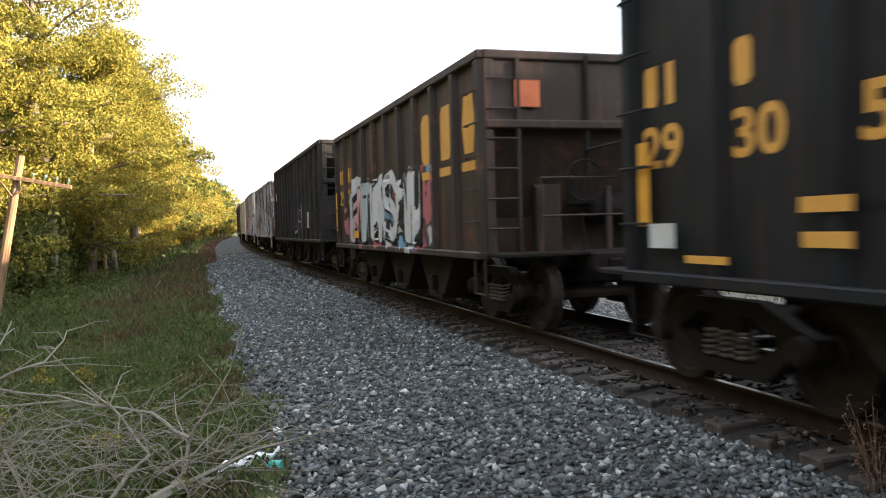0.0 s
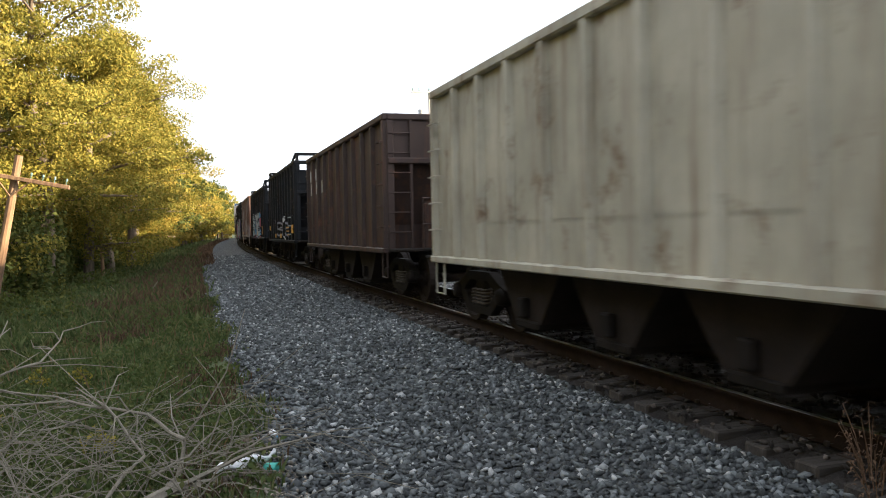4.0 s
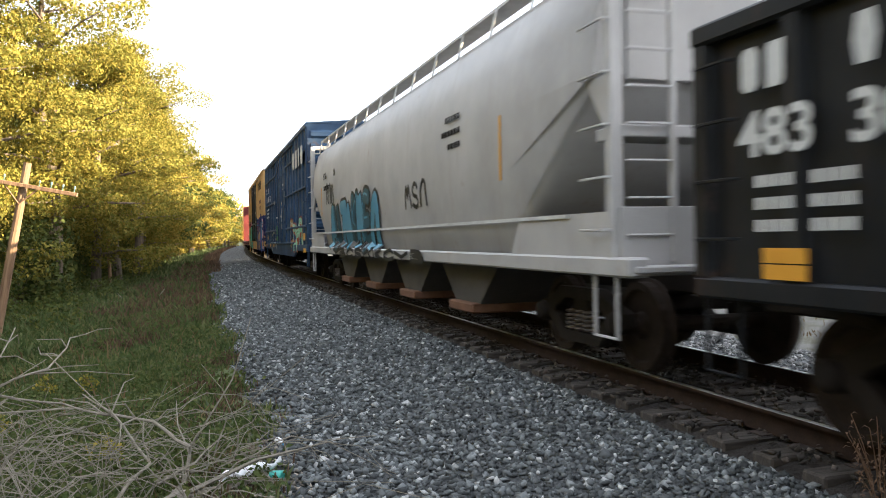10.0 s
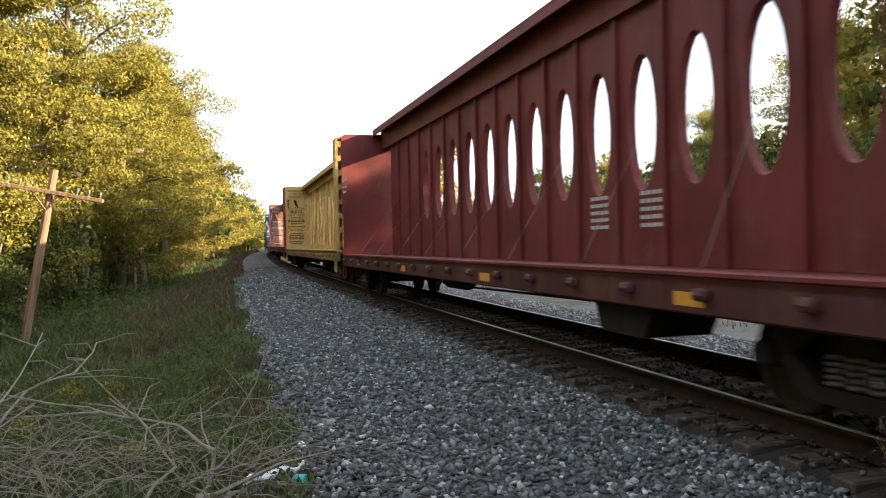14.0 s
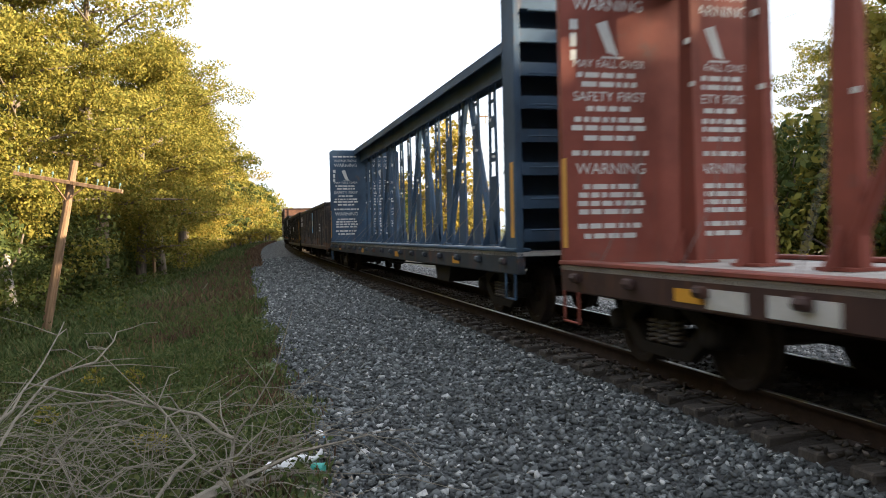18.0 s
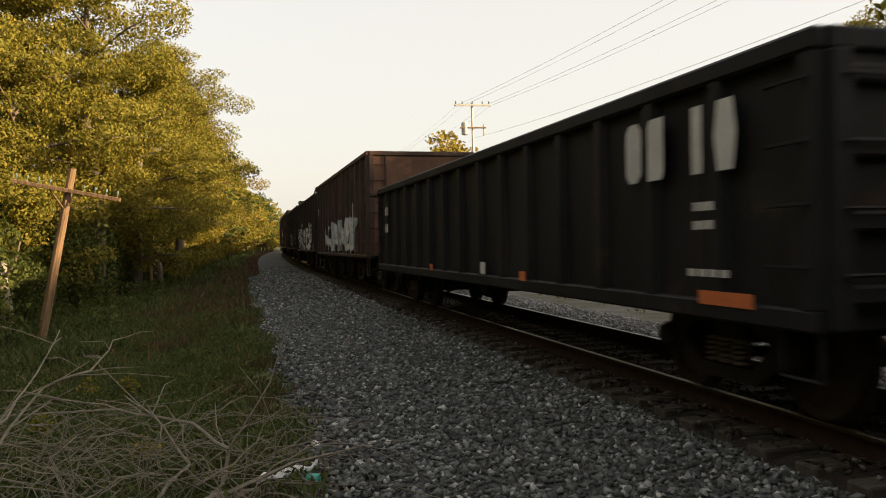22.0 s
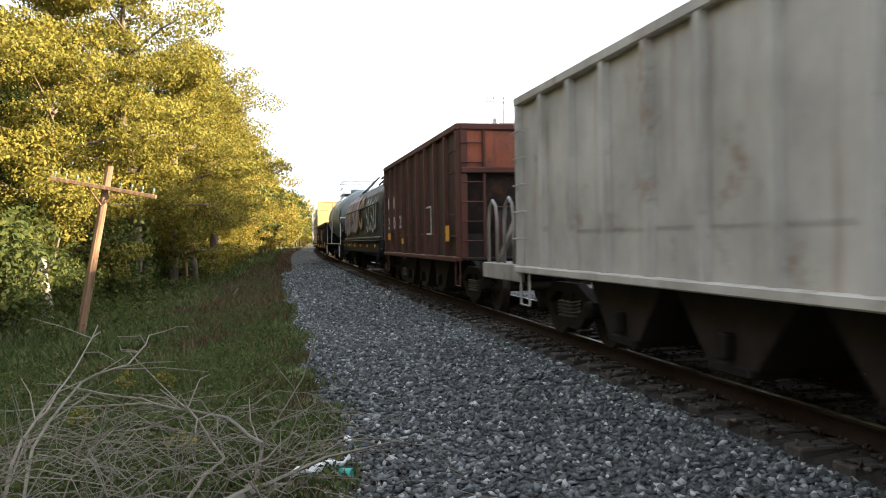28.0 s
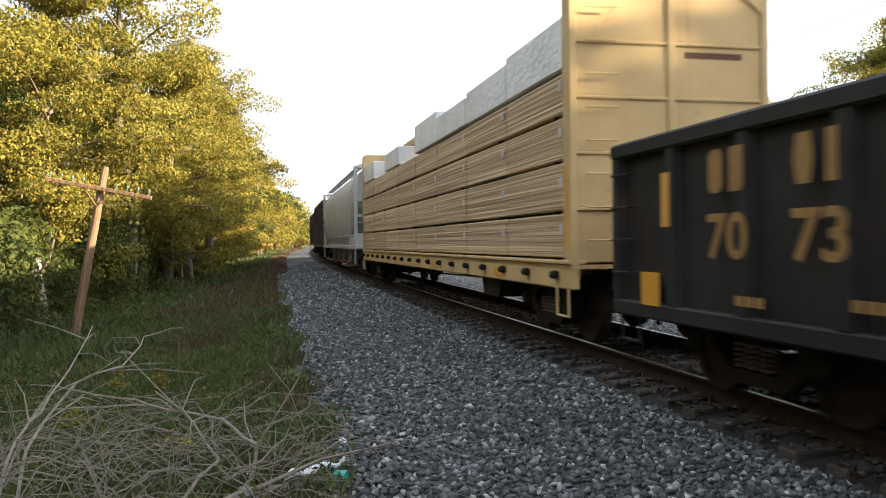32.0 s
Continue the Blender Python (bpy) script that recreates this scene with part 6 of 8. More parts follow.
hopper("long black hopper car with faint tags", 23.1, 36.4, 3.86, paint("sooty_hopper_paint", (0.022, 0.02, 0.02), worn=0.4, graffiti=[(-4.5, 0.5, 1.3, 2.2, [(0.035, 0.03, 0.03), (0.035, 0.03, 0.03), (0.35, 0.35, 0.36), (0.035, 0.03, 0.03)], 0.4)]), n=14, bays=4, cage=True,
       plates=[(-4.2, 1.4, 0.3, 0.5, MW), (5.6, 2.6, 0.14, 0.3, MW)])
hopper("rust-stained white hopper car with yellow marks", 39.3, 49.6, 3.6, paint("rusty_white_paint", (0.38, 0.37, 0.36), (0.045, 0.027, 0.021), 1.25), rib_mat=paint("rusty_white_ribs", (0.34, 0.33, 0.32), (0.045, 0.027, 0.021), 1.1),
       end_mat=paint("rusty_end_paint", (0.12, 0.062, 0.04), (0.035, 0.022, 0.018), 0.9), n=11, open_end=True, nums=(MY, (2.45, 1.95), ((0, 1), (2, 3)), ("29",)), logo=(MY, 0, 2.4, 0.7), plates=[(4.85, 1.2, 0.12, 0.6, YELLOW), (2.9, 1.15, 0.14, 0.4, YELLOW), (-2.2, 1.2, 0.3, 0.3, MW), (-4.4, 1.2, 0.3, 0.25, MW)])
hopper("white hopper car with pink and green graffiti", 52.8, 63.3, 3.66, paint("white_hopper_paint", (0.42, 0.42, 0.41), (0.075, 0.045, 0.033), 0.8, [(-3.6, 1.6, 1.0, 2.05, GRAF_PINK, 0.55)]), rib_mat=paint("white_hopper_ribs", (0.4, 0.39, 0.37), (0.075, 0.045, 0.033), 1.0, [(-3.6, 1.6, 1.0, 2.05, GRAF_PINK, 0.55)]), n=11, open_end=True, nums=(MY, (2.3, 1.85), ((0, 1), (2, 3)), ("29", "17", "84")), logo=(MY, 0, 2.4, 0.7),
       pieces=[(-3.4, 1.9, 1.05, 2.1, 6, [SP_PINK, SP_ROSE, SP_PINK, SP_WHITE], SP_ROSE, SP_WHITE), (-4.7, -3.5, 1.08, 1.6, 2, [SP_GREEN, SP_TEAL], SP_TEAL, None), (-1.6, 0.6, 1.9, 2.2, 3, [SP_GREEN], SP_ROSE, None)], plates=[(4.75, 1.5, 0.3, 0.22, YELLOW), (2.7, 1.1, 0.5, 0.16, YELLOW), (-4.85, 1.6, 0.45, 0.24, YELLOW)])
hopper("cream hopper car with brown stains", 66.1, 76.1, 3.55, paint("cream_hopper_paint", (0.42, 0.39, 0.31), (0.12, 0.08, 0.05), 0.5), n=11, open_end=True)
hopper("dark brown hopper car, plain and sooty", 79.2, 89.4, 3.6, paint("plain_brown_paint", (0.045, 0.03, 0.026), worn=0.5), n=11, open_end=True, nums=(MW, (2.9, 2.5)))
hopper("black hopper car with large yellow marks", 92.6, 102.4, 3.8, paint("black_hopper_paint_two", BLACKISH, worn=0.3, graffiti=[(-2.6, 1.5, 1.2, 1.9, GRAF_WHITE[:1] + [BLACKISH] * 4, 0.35)]), n=11, open_end=True, logo=(MY, 0, 2.4, 0.7), nums=(MY, (2.42, 1.92), ((0, 1), (2, 3)), ("29", "29", "2")), peak=True, pieces=[(-3.6, -2.3, 1.2, 1.95, 1, [SP_GREY], BLACKISH_PAINT, None, ("fat", 0.03), ("kinds", (E_,))), (-2.3, -1.2, 1.1, 1.8, 1, [SP_LILAC], BLACKISH_PAINT, None, ("fat", 0.06), ("kinds", (3,))), (-0.3, 2.6, 1.15, 1.85, 4, [SP_LILAC], BLACKISH_PAINT, None, ("fat", 0.06)), (2.9, 3.6, 1.2, 2.0, 1, [SP_LILAC], BLACKISH_PAINT, None, ("fat", 0.05))],
       plates=[(-4.5, 1.3, 0.55, 0.3, YELLOW), (4.2, 1.44, 0.4, 0.2, YELLOW), (1.6, 1.12, 0.45, 0.16, YELLOW), (-0.5, 1.12, 0.45, 0.16, YELLOW), (-3.2, 1.5, 0.9, 0.04, MY), (-3.2, 1.36, 0.9, 0.04, MY), (-3.2, 1.22, 0.6, 0.04, MY)])
hopper("black hopper car with blue and grey graffiti", 105.4, 116.3, 3.6, paint("black_hopper_paint_three", (0.013, 0.014, 0.016), worn=0.35, graffiti=[(-3.0, 3.1, 1.1, 2.3, GRAF_MIX[:3] + [(0.12, 0.28, 0.5), (0.4, 0.45, 0.5), (0.03, 0.03, 0.04)], 0.5)]), n=11, open_end=True, logo=(MY, 0, 2.4, 0.7), peak=True, nums=(MY, (2.7, 2.2), ((0, 1), (2, 3)), ("29", "24")),
       pieces=[(-1.6, 3.6, 1.1, 2.3, 6, [SP_WHITE, SP_GREY, SP_GREY, SP_BLUE], SP_BLACK, None)], plates=[(-4.4, 1.2, 0.3, 0.42, YELLOW), (-0.9, 1.15, 0.5, 0.2, YELLOW)])
# tan end and slope paint, rust-worn, made paler to carry bounced sunlight
hopper("pinkish-grey hopper car streaked with rust", 119.5, 129.8, 3.64, paint("pink_grey_paint", (0.36, 0.33, 0.31), (0.085, 0.045, 0.033), 1.08), rib_mat=paint("rusty_grey_ribs", (0.3, 0.26, 0.24), (0.085, 0.045, 0.033), 1.2), end_mat=paint("sunlit_rusty_end", (0.46, 0.38, 0.31), (0.17, 0.095, 0.065), 0.6), end_low=paint("sunlit_tan_slope", (0.44, 0.34, 0.25), (0.14, 0.08, 0.055), 0.5), n=11, open_end=True, nums=(MY, (2.3, 1.8), ((0, 1), (2, 3)), ("29", "19", "29")), logo=(MY, 0, 2.4, 0.7),
       plates=[(5.0, 1.2, 0.1, 0.9, YELLOW), (2.3, 1.15, 0.5, 0.16, YELLOW), (-2.9, 1.15, 0.3, 0.12, YELLOW)], extra=lambda car, half, x: [part("orange_panel", MB().box(xx, xx + 0.3, -half - 0.06, -half - 0.052, 3.0, 3.25), ORANGE, car) for xx in (-1.05, 0.85)] and part("painted_band", MB().box(-x + 0.14, x - 0.14, -half - 0.004, -half, 2.8, 3.22), paint("brown_band_paint", (0.17, 0.095, 0.075), (0.06, 0.03, 0.024), 0.5), car) and None)
gondola("black high-sided gondola with purple and grey graffiti", 132.4, 148.0, 0.66, 3.68, paint("purple_graffiti_paint", BLACKISH, worn=0.3, graffiti=[(-7.3, 6.4, 0.6, 2.35, [(0.06, 0.035, 0.2), (0.045, 0.03, 0.15), (0.07, 0.04, 0.22), BLACKISH], 1.2)]), n=16, pieces=[(-2.1, 5.9, 0.74, 2.1, 9, [SP_PINK, SP_PINK, SP_GREY, SP_PINK, SP_GREY, SP_GREY, SP_GREY, SP_GREY, SP_GREY], SP_BLACK, SP_WHITE, ("fat", 0.2), ("kinds", (Y_, E_, 3, 1, A_, A_, 0, K_, N_))),
                (-3.45, -2.2, 0.74, 2.45, 1, [SP_PINK], SP_BLACK, SP_WHITE, ("fat", 0.19), ("kinds", (B_,))), (-6.7, -3.5, 0.74, 2.35, 4, [SP_GREY], SP_BLACK, SP_WHITE, ("fat", 0.2), ("kinds", (2, N_, 5, 1)))], rows=[(5.8, 2.9, 0.9, 0.25, 4, MW), (5.6, 2.5, 1.2, 0.25, 6, MW)])
gondola("black coal gondola with a large white company mark", 149.8, 165.4, 1.05, 3.03, paint("glossy_black_paint", (0.01, 0.011, 0.013), worn=0.2, rough=0.45), n=17, tub=0.35,
        logo=[(-6.2, 1.85, 0.95, 0.95, 2, MW), (-5.3, 1.85, 0.75, 0.95, 1, MW), (-4.55, 1.85, 0.8, 0.95, 0, MW)], plates=[(-7.7, 1.18, 0.42, 0.22, YELLOW), (-5.1, 1.2, 0.2, 0.1, YELLOW), (-6.1, 1.7, 1.2, 0.08, MW), (6.6, 1.18, 0.4, 0.1, YELLOW), (6.6, 1.29, 0.4, 0.1, YELLOW)],
        rows=[(-7.3, 2.0, 0.4, 0.08, 4, MW), (-7.3, 1.85, 0.4, 0.08, 4, MW), (-4.2, 1.5, 0.4, 0.07, 4, MW), (-4.2, 1.38, 0.4, 0.07, 4, MW), (6.75, 2.46, 0.5, 0.3, (0, 1), MW), (5.75, 2.46, 0.5, 0.3, (2, 3), MW), (6.55, 2.02, 0.7, 0.3, "483", MW), (5.75, 2.02, 0.5, 0.3, "30", MW)] + [(yy, zz, 0.38, 0.08, 4, MW) for yy in (6.2, 6.72) for zz in (1.8, 1.65, 1.5)] + [(6.9, 3.2, 0.1, 0.05, 1, MW)])
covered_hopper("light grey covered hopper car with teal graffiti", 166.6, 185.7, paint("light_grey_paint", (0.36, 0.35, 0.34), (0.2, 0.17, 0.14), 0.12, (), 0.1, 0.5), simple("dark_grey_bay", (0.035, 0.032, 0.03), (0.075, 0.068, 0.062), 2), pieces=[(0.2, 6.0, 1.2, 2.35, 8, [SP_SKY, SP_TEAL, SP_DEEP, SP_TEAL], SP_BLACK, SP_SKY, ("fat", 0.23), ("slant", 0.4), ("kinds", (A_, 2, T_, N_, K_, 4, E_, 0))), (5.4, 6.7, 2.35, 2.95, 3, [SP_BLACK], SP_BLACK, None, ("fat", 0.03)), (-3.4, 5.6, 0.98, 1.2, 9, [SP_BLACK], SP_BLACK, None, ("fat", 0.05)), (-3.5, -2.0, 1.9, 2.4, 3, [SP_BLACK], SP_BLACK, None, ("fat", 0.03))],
               rows=[(-5.2, 3.1, 0.7, 0.08, 5, STEEL_DARK), (-5.2, 2.9, 0.9, 0.08, 6, STEEL_DARK), (-5.2, 2.7, 0.6, 0.08, 4, STEEL_DARK), (6.55, 3.1, 0.6, 0.18, (3, 3, 2), STEEL_DARK), (5.2, 3.1, 0.2, 0.18, 1, STEEL_DARK), (6.2, 2.8, 0.9, 0.12, 5, STEEL_DARK)],
               plates=[(-6.8, 2.1, 0.06, 0.8, MARK_YELLOW), (7.4, 2.1, 0.06, 0.8, MARK_YELLOW)])
BLUE_BOX = paint("dark_blue_paint", (0.02, 0.05, 0.105), (0.05, 0.035, 0.03), 0.25, [(2.4, 5.8, 1.0, 1.9, [(0.02, 0.05, 0.105), (0.3, 0.32, 0.3), (0.02, 0.05, 0.105), (0.02, 0.05, 0.105)], 0.4), (1.0, 1.75, 1.3, 1.85, [(0.05, 0.16, 0.06), (0.04, 0.12, 0.07), (0.02, 0.05, 0.105), (0.07, 0.19, 0.08)], 0.22), (1.5, 1.72, 1.85, 2.0, [(0.5, 0.09, 0.03), (0.45, 0.08, 0.03)], 0.3)], 0.3)
boxcar("dark blue box car with white lettering and pale graffiti", 186.9, 204.6, 0.82, 5.15, BLUE_BOX, BLUE_BOX, BLUE_BOX, (-1.9, 1.9), n=19, pieces=[(-7.2, -3.4, 0.95, 2.0, 4, [SP_MINT, SP_SAND, SP_MINT], SP_BRICK, SP_WHITE), (2.5, 6.5, 0.95, 1.85, 4, [SP_STRAW], BLUE_BOX, None, ("fat", 0.07), ("kinds", (2, K_, E_, 1)))], belts=(1.75, 3.05, 4.25), roof_mat=BLUE_BOX,
       plates=[(-8.5, 1.3, 0.5, 0.25, YELLOW), (-8.6, 0.9, 0.6, 0.14, YELLOW), (3.4, 1.0, 0.5, 0.14, YELLOW), (7.7, 1.0, 0.4, 0.14, YELLOW), (6.9, 1.35, 0.3, 0.25, YELLOW), (-0.6, 1.8, 0.2, 1.15, GREY_STEEL), (1.15, 1.92, 0.22, 0.26, MW), (5.3, 1.0, 0.5, 0.14, YELLOW)],
       rows=[(-8.3, 3.9, 3.4, 0.62, (0, 9, 3, 2), MW), (7.1, 3.68, 0.4, 0.27, (7, 2), MW), (6.12, 3.68, 0.4, 0.27, (3, 5), MW), (7.1, 3.25, 0.4, 0.27, "15", MW), (6.12, 3.25, 0.4, 0.27, "76", MW), (5.15, 3.25, 0.4, 0.27, "24", MW), (7.1, 2.82, 0.5, 0.09, 3, MW), (7.1, 2.64, 0.5, 0.09, 3, MW), (7.1, 2.46, 0.5, 0.09, 4, MW), (6.12, 2.82, 0.55, 0.09, 3, MW), (6.12, 2.64, 0.55, 0.09, 3, MW), (6.12, 2.46, 0.45, 0.09, 4, MW), (2.9, 3.0, 0.4, 0.14, 2, MW), (-1.4, 3.6, 0.5, 0.07, 4, MW), (-1.4, 3.4, 0.5, 0.07, 4, MW)])
TAN_BOX = paint("tan_yellow_paint", (0.5, 0.31, 0.12), (0.2, 0.11, 0.05), 0.12, [(-9.4, -2.0, 0.6, 2.7, [(0.02, 0.03, 0.13), (0.03, 0.16, 0.32), (0.05, 0.03, 0.13), (0.02, 0.04, 0.16), (0.015, 0.02, 0.09)], 0.38), (2.6, 8.4, 0.6, 2.55, [(0.4, 0.03, 0.05), (0.5, 0.3, 0.4), (0.36, 0.03, 0.05)], 0.9), (2.9, 8.0, 0.7, 2.15, [(0.03, 0.25, 0.12), (0.1, 0.42, 0.38), (0.3, 0.42, 0.07), (0.04, 0.3, 0.2), (0.02, 0.05, 0.06)], 0.6)], 0.14)
BLACK_DOOR = paint("black_door_paint", (0.02, 0.02, 0.021), worn=0.2, graffiti=[(-0.5, 0.5, 1.4, 2.2, [(0.02, 0.02, 0.022), (0.04, 0.12, 0.15), (0.02, 0.02, 0.022), (0.02, 0.06, 0.08)], 0.35)])
boxcar("tan-yellow box car with black doors and bright graffiti", 206.5, 224.8, 0.8, 5.2, TAN_BOX, TAN_BOX, BLACK_DOOR, (-1.95, 2.75), n=20, pieces=[(-8.9, -3.2, 0.75, 2.45, 5, [SP_BRICK, SP_SAND, SP_VIOLET, SP_BLUE, SP_ROSE], SP_NAVY, SP_SKY, ("fat", 0.2), ("kinds", (3, A_, N_, B_, 1))), (3.0, 7.9, 0.85, 2.2, 6, [SP_GREEN, SP_AQUA, SP_LIME, SP_AQUA, SP_GREEN, SP_AQUA], SP_BLACK, SP_MINT, ("fat", 0.24), ("kinds", (N_, A_, K_, B_, 3, E_)))],
       logo=[(6.1, 4.15, 0.95, 0.5, 7, SP_RED), (6.1, 3.62, 0.95, 0.5, 8, SP_NAVY), (-8.2, 4.2, 0.8, 0.45, 2, STEEL_DARK), (-7.2, 4.2, 0.8, 0.45, 0, STEEL_DARK), (-6.2, 4.2, 0.8, 0.45, 1, STEEL_DARK)],
       rows=[(-7.6, 3.4, 1.6, 0.2, 7, RUST), (-7.4, 3.05, 1.2, 0.2, 5, RUST), (6.75, 2.8, 0.62, 0.34, (3, 1), STEEL_DARK), (5.85, 2.8, 0.62, 0.34, (6, 2), STEEL_DARK), (7.5, 2.33, 0.26, 0.34, "6", STEEL_DARK), (6.75, 2.33, 0.58, 0.34, "65", STEEL_DARK), (5.95, 2.33, 0.58, 0.34, "70", STEEL_DARK), (5.35, 2.33, 0.26, 0.34, "3", STEEL_DARK), (-1.5, 4.3, 0.5, 0.1, 4, MW), (1.6, 4.5, 0.8, 0.1, 5, MW), (1.6, 4.3, 0.8, 0.1, 5, MW), (-1.6, 3.0, 0.4, 0.1, 3, MW), (-2.0, 2.4, 0.4, 0.1, 3, MW), (-2.0, 2.2, 0.4, 0.1, 3, MW)],
       plates=[(-8.6, 0.95, 0.5, 0.2, YELLOW), (7.7, 4.0, 0.18, 1.0, MARK_BLUE), (7.5, 4.3, 0.6, 0.16, ORANGE)])
RED_CB = paint("dark_red_paint", (0.13, 0.022, 0.02), (0.09, 0.05, 0.04), 0.3, (), 0.2)
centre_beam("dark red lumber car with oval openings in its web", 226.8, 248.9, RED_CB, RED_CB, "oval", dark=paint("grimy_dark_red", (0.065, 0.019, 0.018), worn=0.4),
            plates=[(9.95, 3.3, 0.9, 0.08, MW), (10.0, 3.1, 0.8, 0.06, MW), (10.1, 2.95, 0.6, 0.06, MW)])
YEL_CB = paint("dull_yellow_paint", (0.5, 0.33, 0.1), (0.15, 0.1, 0.05), 0.35, (), 0.15)
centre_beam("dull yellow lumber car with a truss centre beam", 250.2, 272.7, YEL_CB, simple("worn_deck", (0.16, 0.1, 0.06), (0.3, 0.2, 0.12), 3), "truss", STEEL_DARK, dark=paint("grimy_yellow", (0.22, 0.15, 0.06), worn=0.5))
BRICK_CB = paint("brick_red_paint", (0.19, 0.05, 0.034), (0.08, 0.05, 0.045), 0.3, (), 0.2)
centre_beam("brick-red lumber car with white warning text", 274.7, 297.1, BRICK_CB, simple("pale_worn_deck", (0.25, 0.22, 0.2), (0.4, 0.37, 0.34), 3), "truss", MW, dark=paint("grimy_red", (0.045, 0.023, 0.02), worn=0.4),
            plates=[(7.6, 0.8, 0.55, 0.17, GREY_STEEL), (6.6, 0.8, 0.75, 0.17, GREY_STEEL), (0.0, 0.62, 0.4, 0.3, GREY_STEEL)])
BLUE_CB = paint("slate_blue_paint", (0.035, 0.065, 0.11), (0.07, 0.05, 0.045), 0.2, (), 0.25)
centre_beam("slate-blue lumber car with white warning text", 298.6, 320.9, BLUE_CB, simple("grey_worn_deck", (0.25, 0.25, 0.25), (0.42, 0.41, 0.4), 3), "laced", MW, dark=paint("grimy_blue", (0.03, 0.038, 0.05), worn=0.4))
gondola("rusty dark gondola with a pale covered load", 321.9, 337.0, 0.72, 2.62, paint("rusty_dark_paint", (0.036, 0.033, 0.033), (0.085, 0.06, 0.046), 0.55, [(-7.5, 7.5, 0.6, 1.2, [(0.04, 0.035, 0.033), (0.1, 0.085, 0.075), (0.03, 0.026, 0.025), (0.09, 0.05, 0.03)], 0.5)]), n=15, load=heaps([(-3.0, 0.85), (5.2, 0.3), (2.0, 0.1)]),
        plates=[(-1.3, 1.41, 0.42, 0.3, MARK_BLUE), (-1.3, 1.72, 0.42, 0.3, MW), (-1.3, 2.03, 0.42, 0.35, MARK_BLUE), (-5.3, 1.46, 0.5, 0.05, MW), (-5.3, 1.6, 0.5, 0.05, MW), (-5.3, 1.75, 0.5, 0.04, MW), (-5.3, 1.46, 0.04, 0.33, MW)], rows=[(6.0, 2.1, 1.0, 0.22, 4, MW), (6.0, 1.8, 1.0, 0.22, 5, MW)])
gondola("dark gondola with patchy yellow paint along the bottom", 338.4, 355.0, 0.6, 2.6, paint("patchy_yellow_paint", (0.014, 0.013, 0.013), (0.06, 0.035, 0.02), 0.3, [(-8.2, 8.2, 0.55, 0.95, [(0.1, 0.06, 0.018), (0.02, 0.018, 0.016), (0.06, 0.038, 0.016), (0.014, 0.013, 0.013), (0.05, 0.034, 0.02)], 0.28), (-8.2, -6.4, 0.9, 2.2, [(0.2, 0.1, 0.012), (0.014, 0.013, 0.013), (0.1, 0.055, 0.012), (0.014, 0.013, 0.013)], 0.4)]), n=15, load=heaps([(0.3, 0.5), (6.5, 0.2)]), end_mat=paint("tan_end_paint", (0.3, 0.2, 0.08), worn=0.5),
        plates=[(-1.0, 1.5, 0.55, 0.3, MW), (-0.3, 0.9, 0.4, 0.12, YELLOW), (5.4, 1.7, 0.3, 0.4, MW), (5.1, 1.35, 0.3, 0.3, MW), (2.8, 0.95, 0.3, 0.12, YELLOW)])
gondola("black gondola with white company lettering", 356.5, 372.4, 0.82, 2.78, paint("black_gondola_paint", BLACKISH, worn=0.25), n=16, load=heaps([(5.4, 0.3)]),
        logo=[(-7.15, 1.95, 0.35, 0.55, 2, MW), (-6.75, 1.95, 0.33, 0.55, 3, MW), (-6.1, 1.95, 0.36, 0.55, 9, MW), (-5.7, 1.95, 0.36, 0.55, 0, MW)], plates=[(-7.3, 0.9, 0.7, 0.11, ORANGE), (-2.6, 0.92, 0.22, 0.12, ORANGE), (2.3, 0.92, 0.2, 0.12, ORANGE), (-0.9, 0.95, 0.22, 0.18, MW)],
        rows=[(-6.8, 1.65, 0.3, 0.07, 3, MW), (-6.8, 1.5, 0.3, 0.07, 3, MW), (6.6, 2.1, 0.4, 0.2, 2, MW), (6.6, 1.7, 0.4, 0.2, 2, MW), (-7.0, 1.12, 0.6, 0.06, 4, MW)])
BROWN = (0.038, 0.024, 0.02)
DULL = simple("dull_white_marks", (0.14, 0.14, 0.14), (0.3, 0.3, 0.3), 4)
hopper("rusty brown hopper car with white graffiti", 374.2, 388.0, 3.88, paint("rust_brown_paint", BROWN, worn=0.5, graffiti=[]), end_mat=paint("brown_end", (0.11, 0.055, 0.035), (0.15, 0.07, 0.04), 0.4), n=14, bays=4, pieces=[(-4.6, 4.4, 1.1, 2.15, 17, [SP_WHITE, SP_GREY, SP_WHITE, SP_LILAC], SP_GREY, None, ("slant", 0.7), ("fat", 0.13))], plates=[(-4.3, 1.7, 0.12, 0.9, MW), (6.2, 2.6, 0.12, 0.3, MW)])
hopper("dark hopper car with yellow marks over white graffiti", 389.4, 401.4, 3.62, paint("dark_brown_paint_two", (0.026, 0.021, 0.02), worn=0.4, graffiti=[(-4.2, 5.8, 1.05, 2.3, [(0.3, 0.28, 0.27), (0.02, 0.02, 0.02), (0.12, 0.06, 0.05), (0.03, 0.03, 0.03)], 0.35)]), n=13, open_end=True, pieces=[(-3.9, 5.7, 1.08, 2.2, 15, [SP_WHITE, SP_WHITE, SP_GREY], SP_BLACK, None, ("slant", 0.5))], logo=(MY, 2, 2.45, 0.8), peak=True, nums=(MY, (2.7, 2.3)), plates=[(-5.2, 1.05, 0.6, 0.28, RUST)])
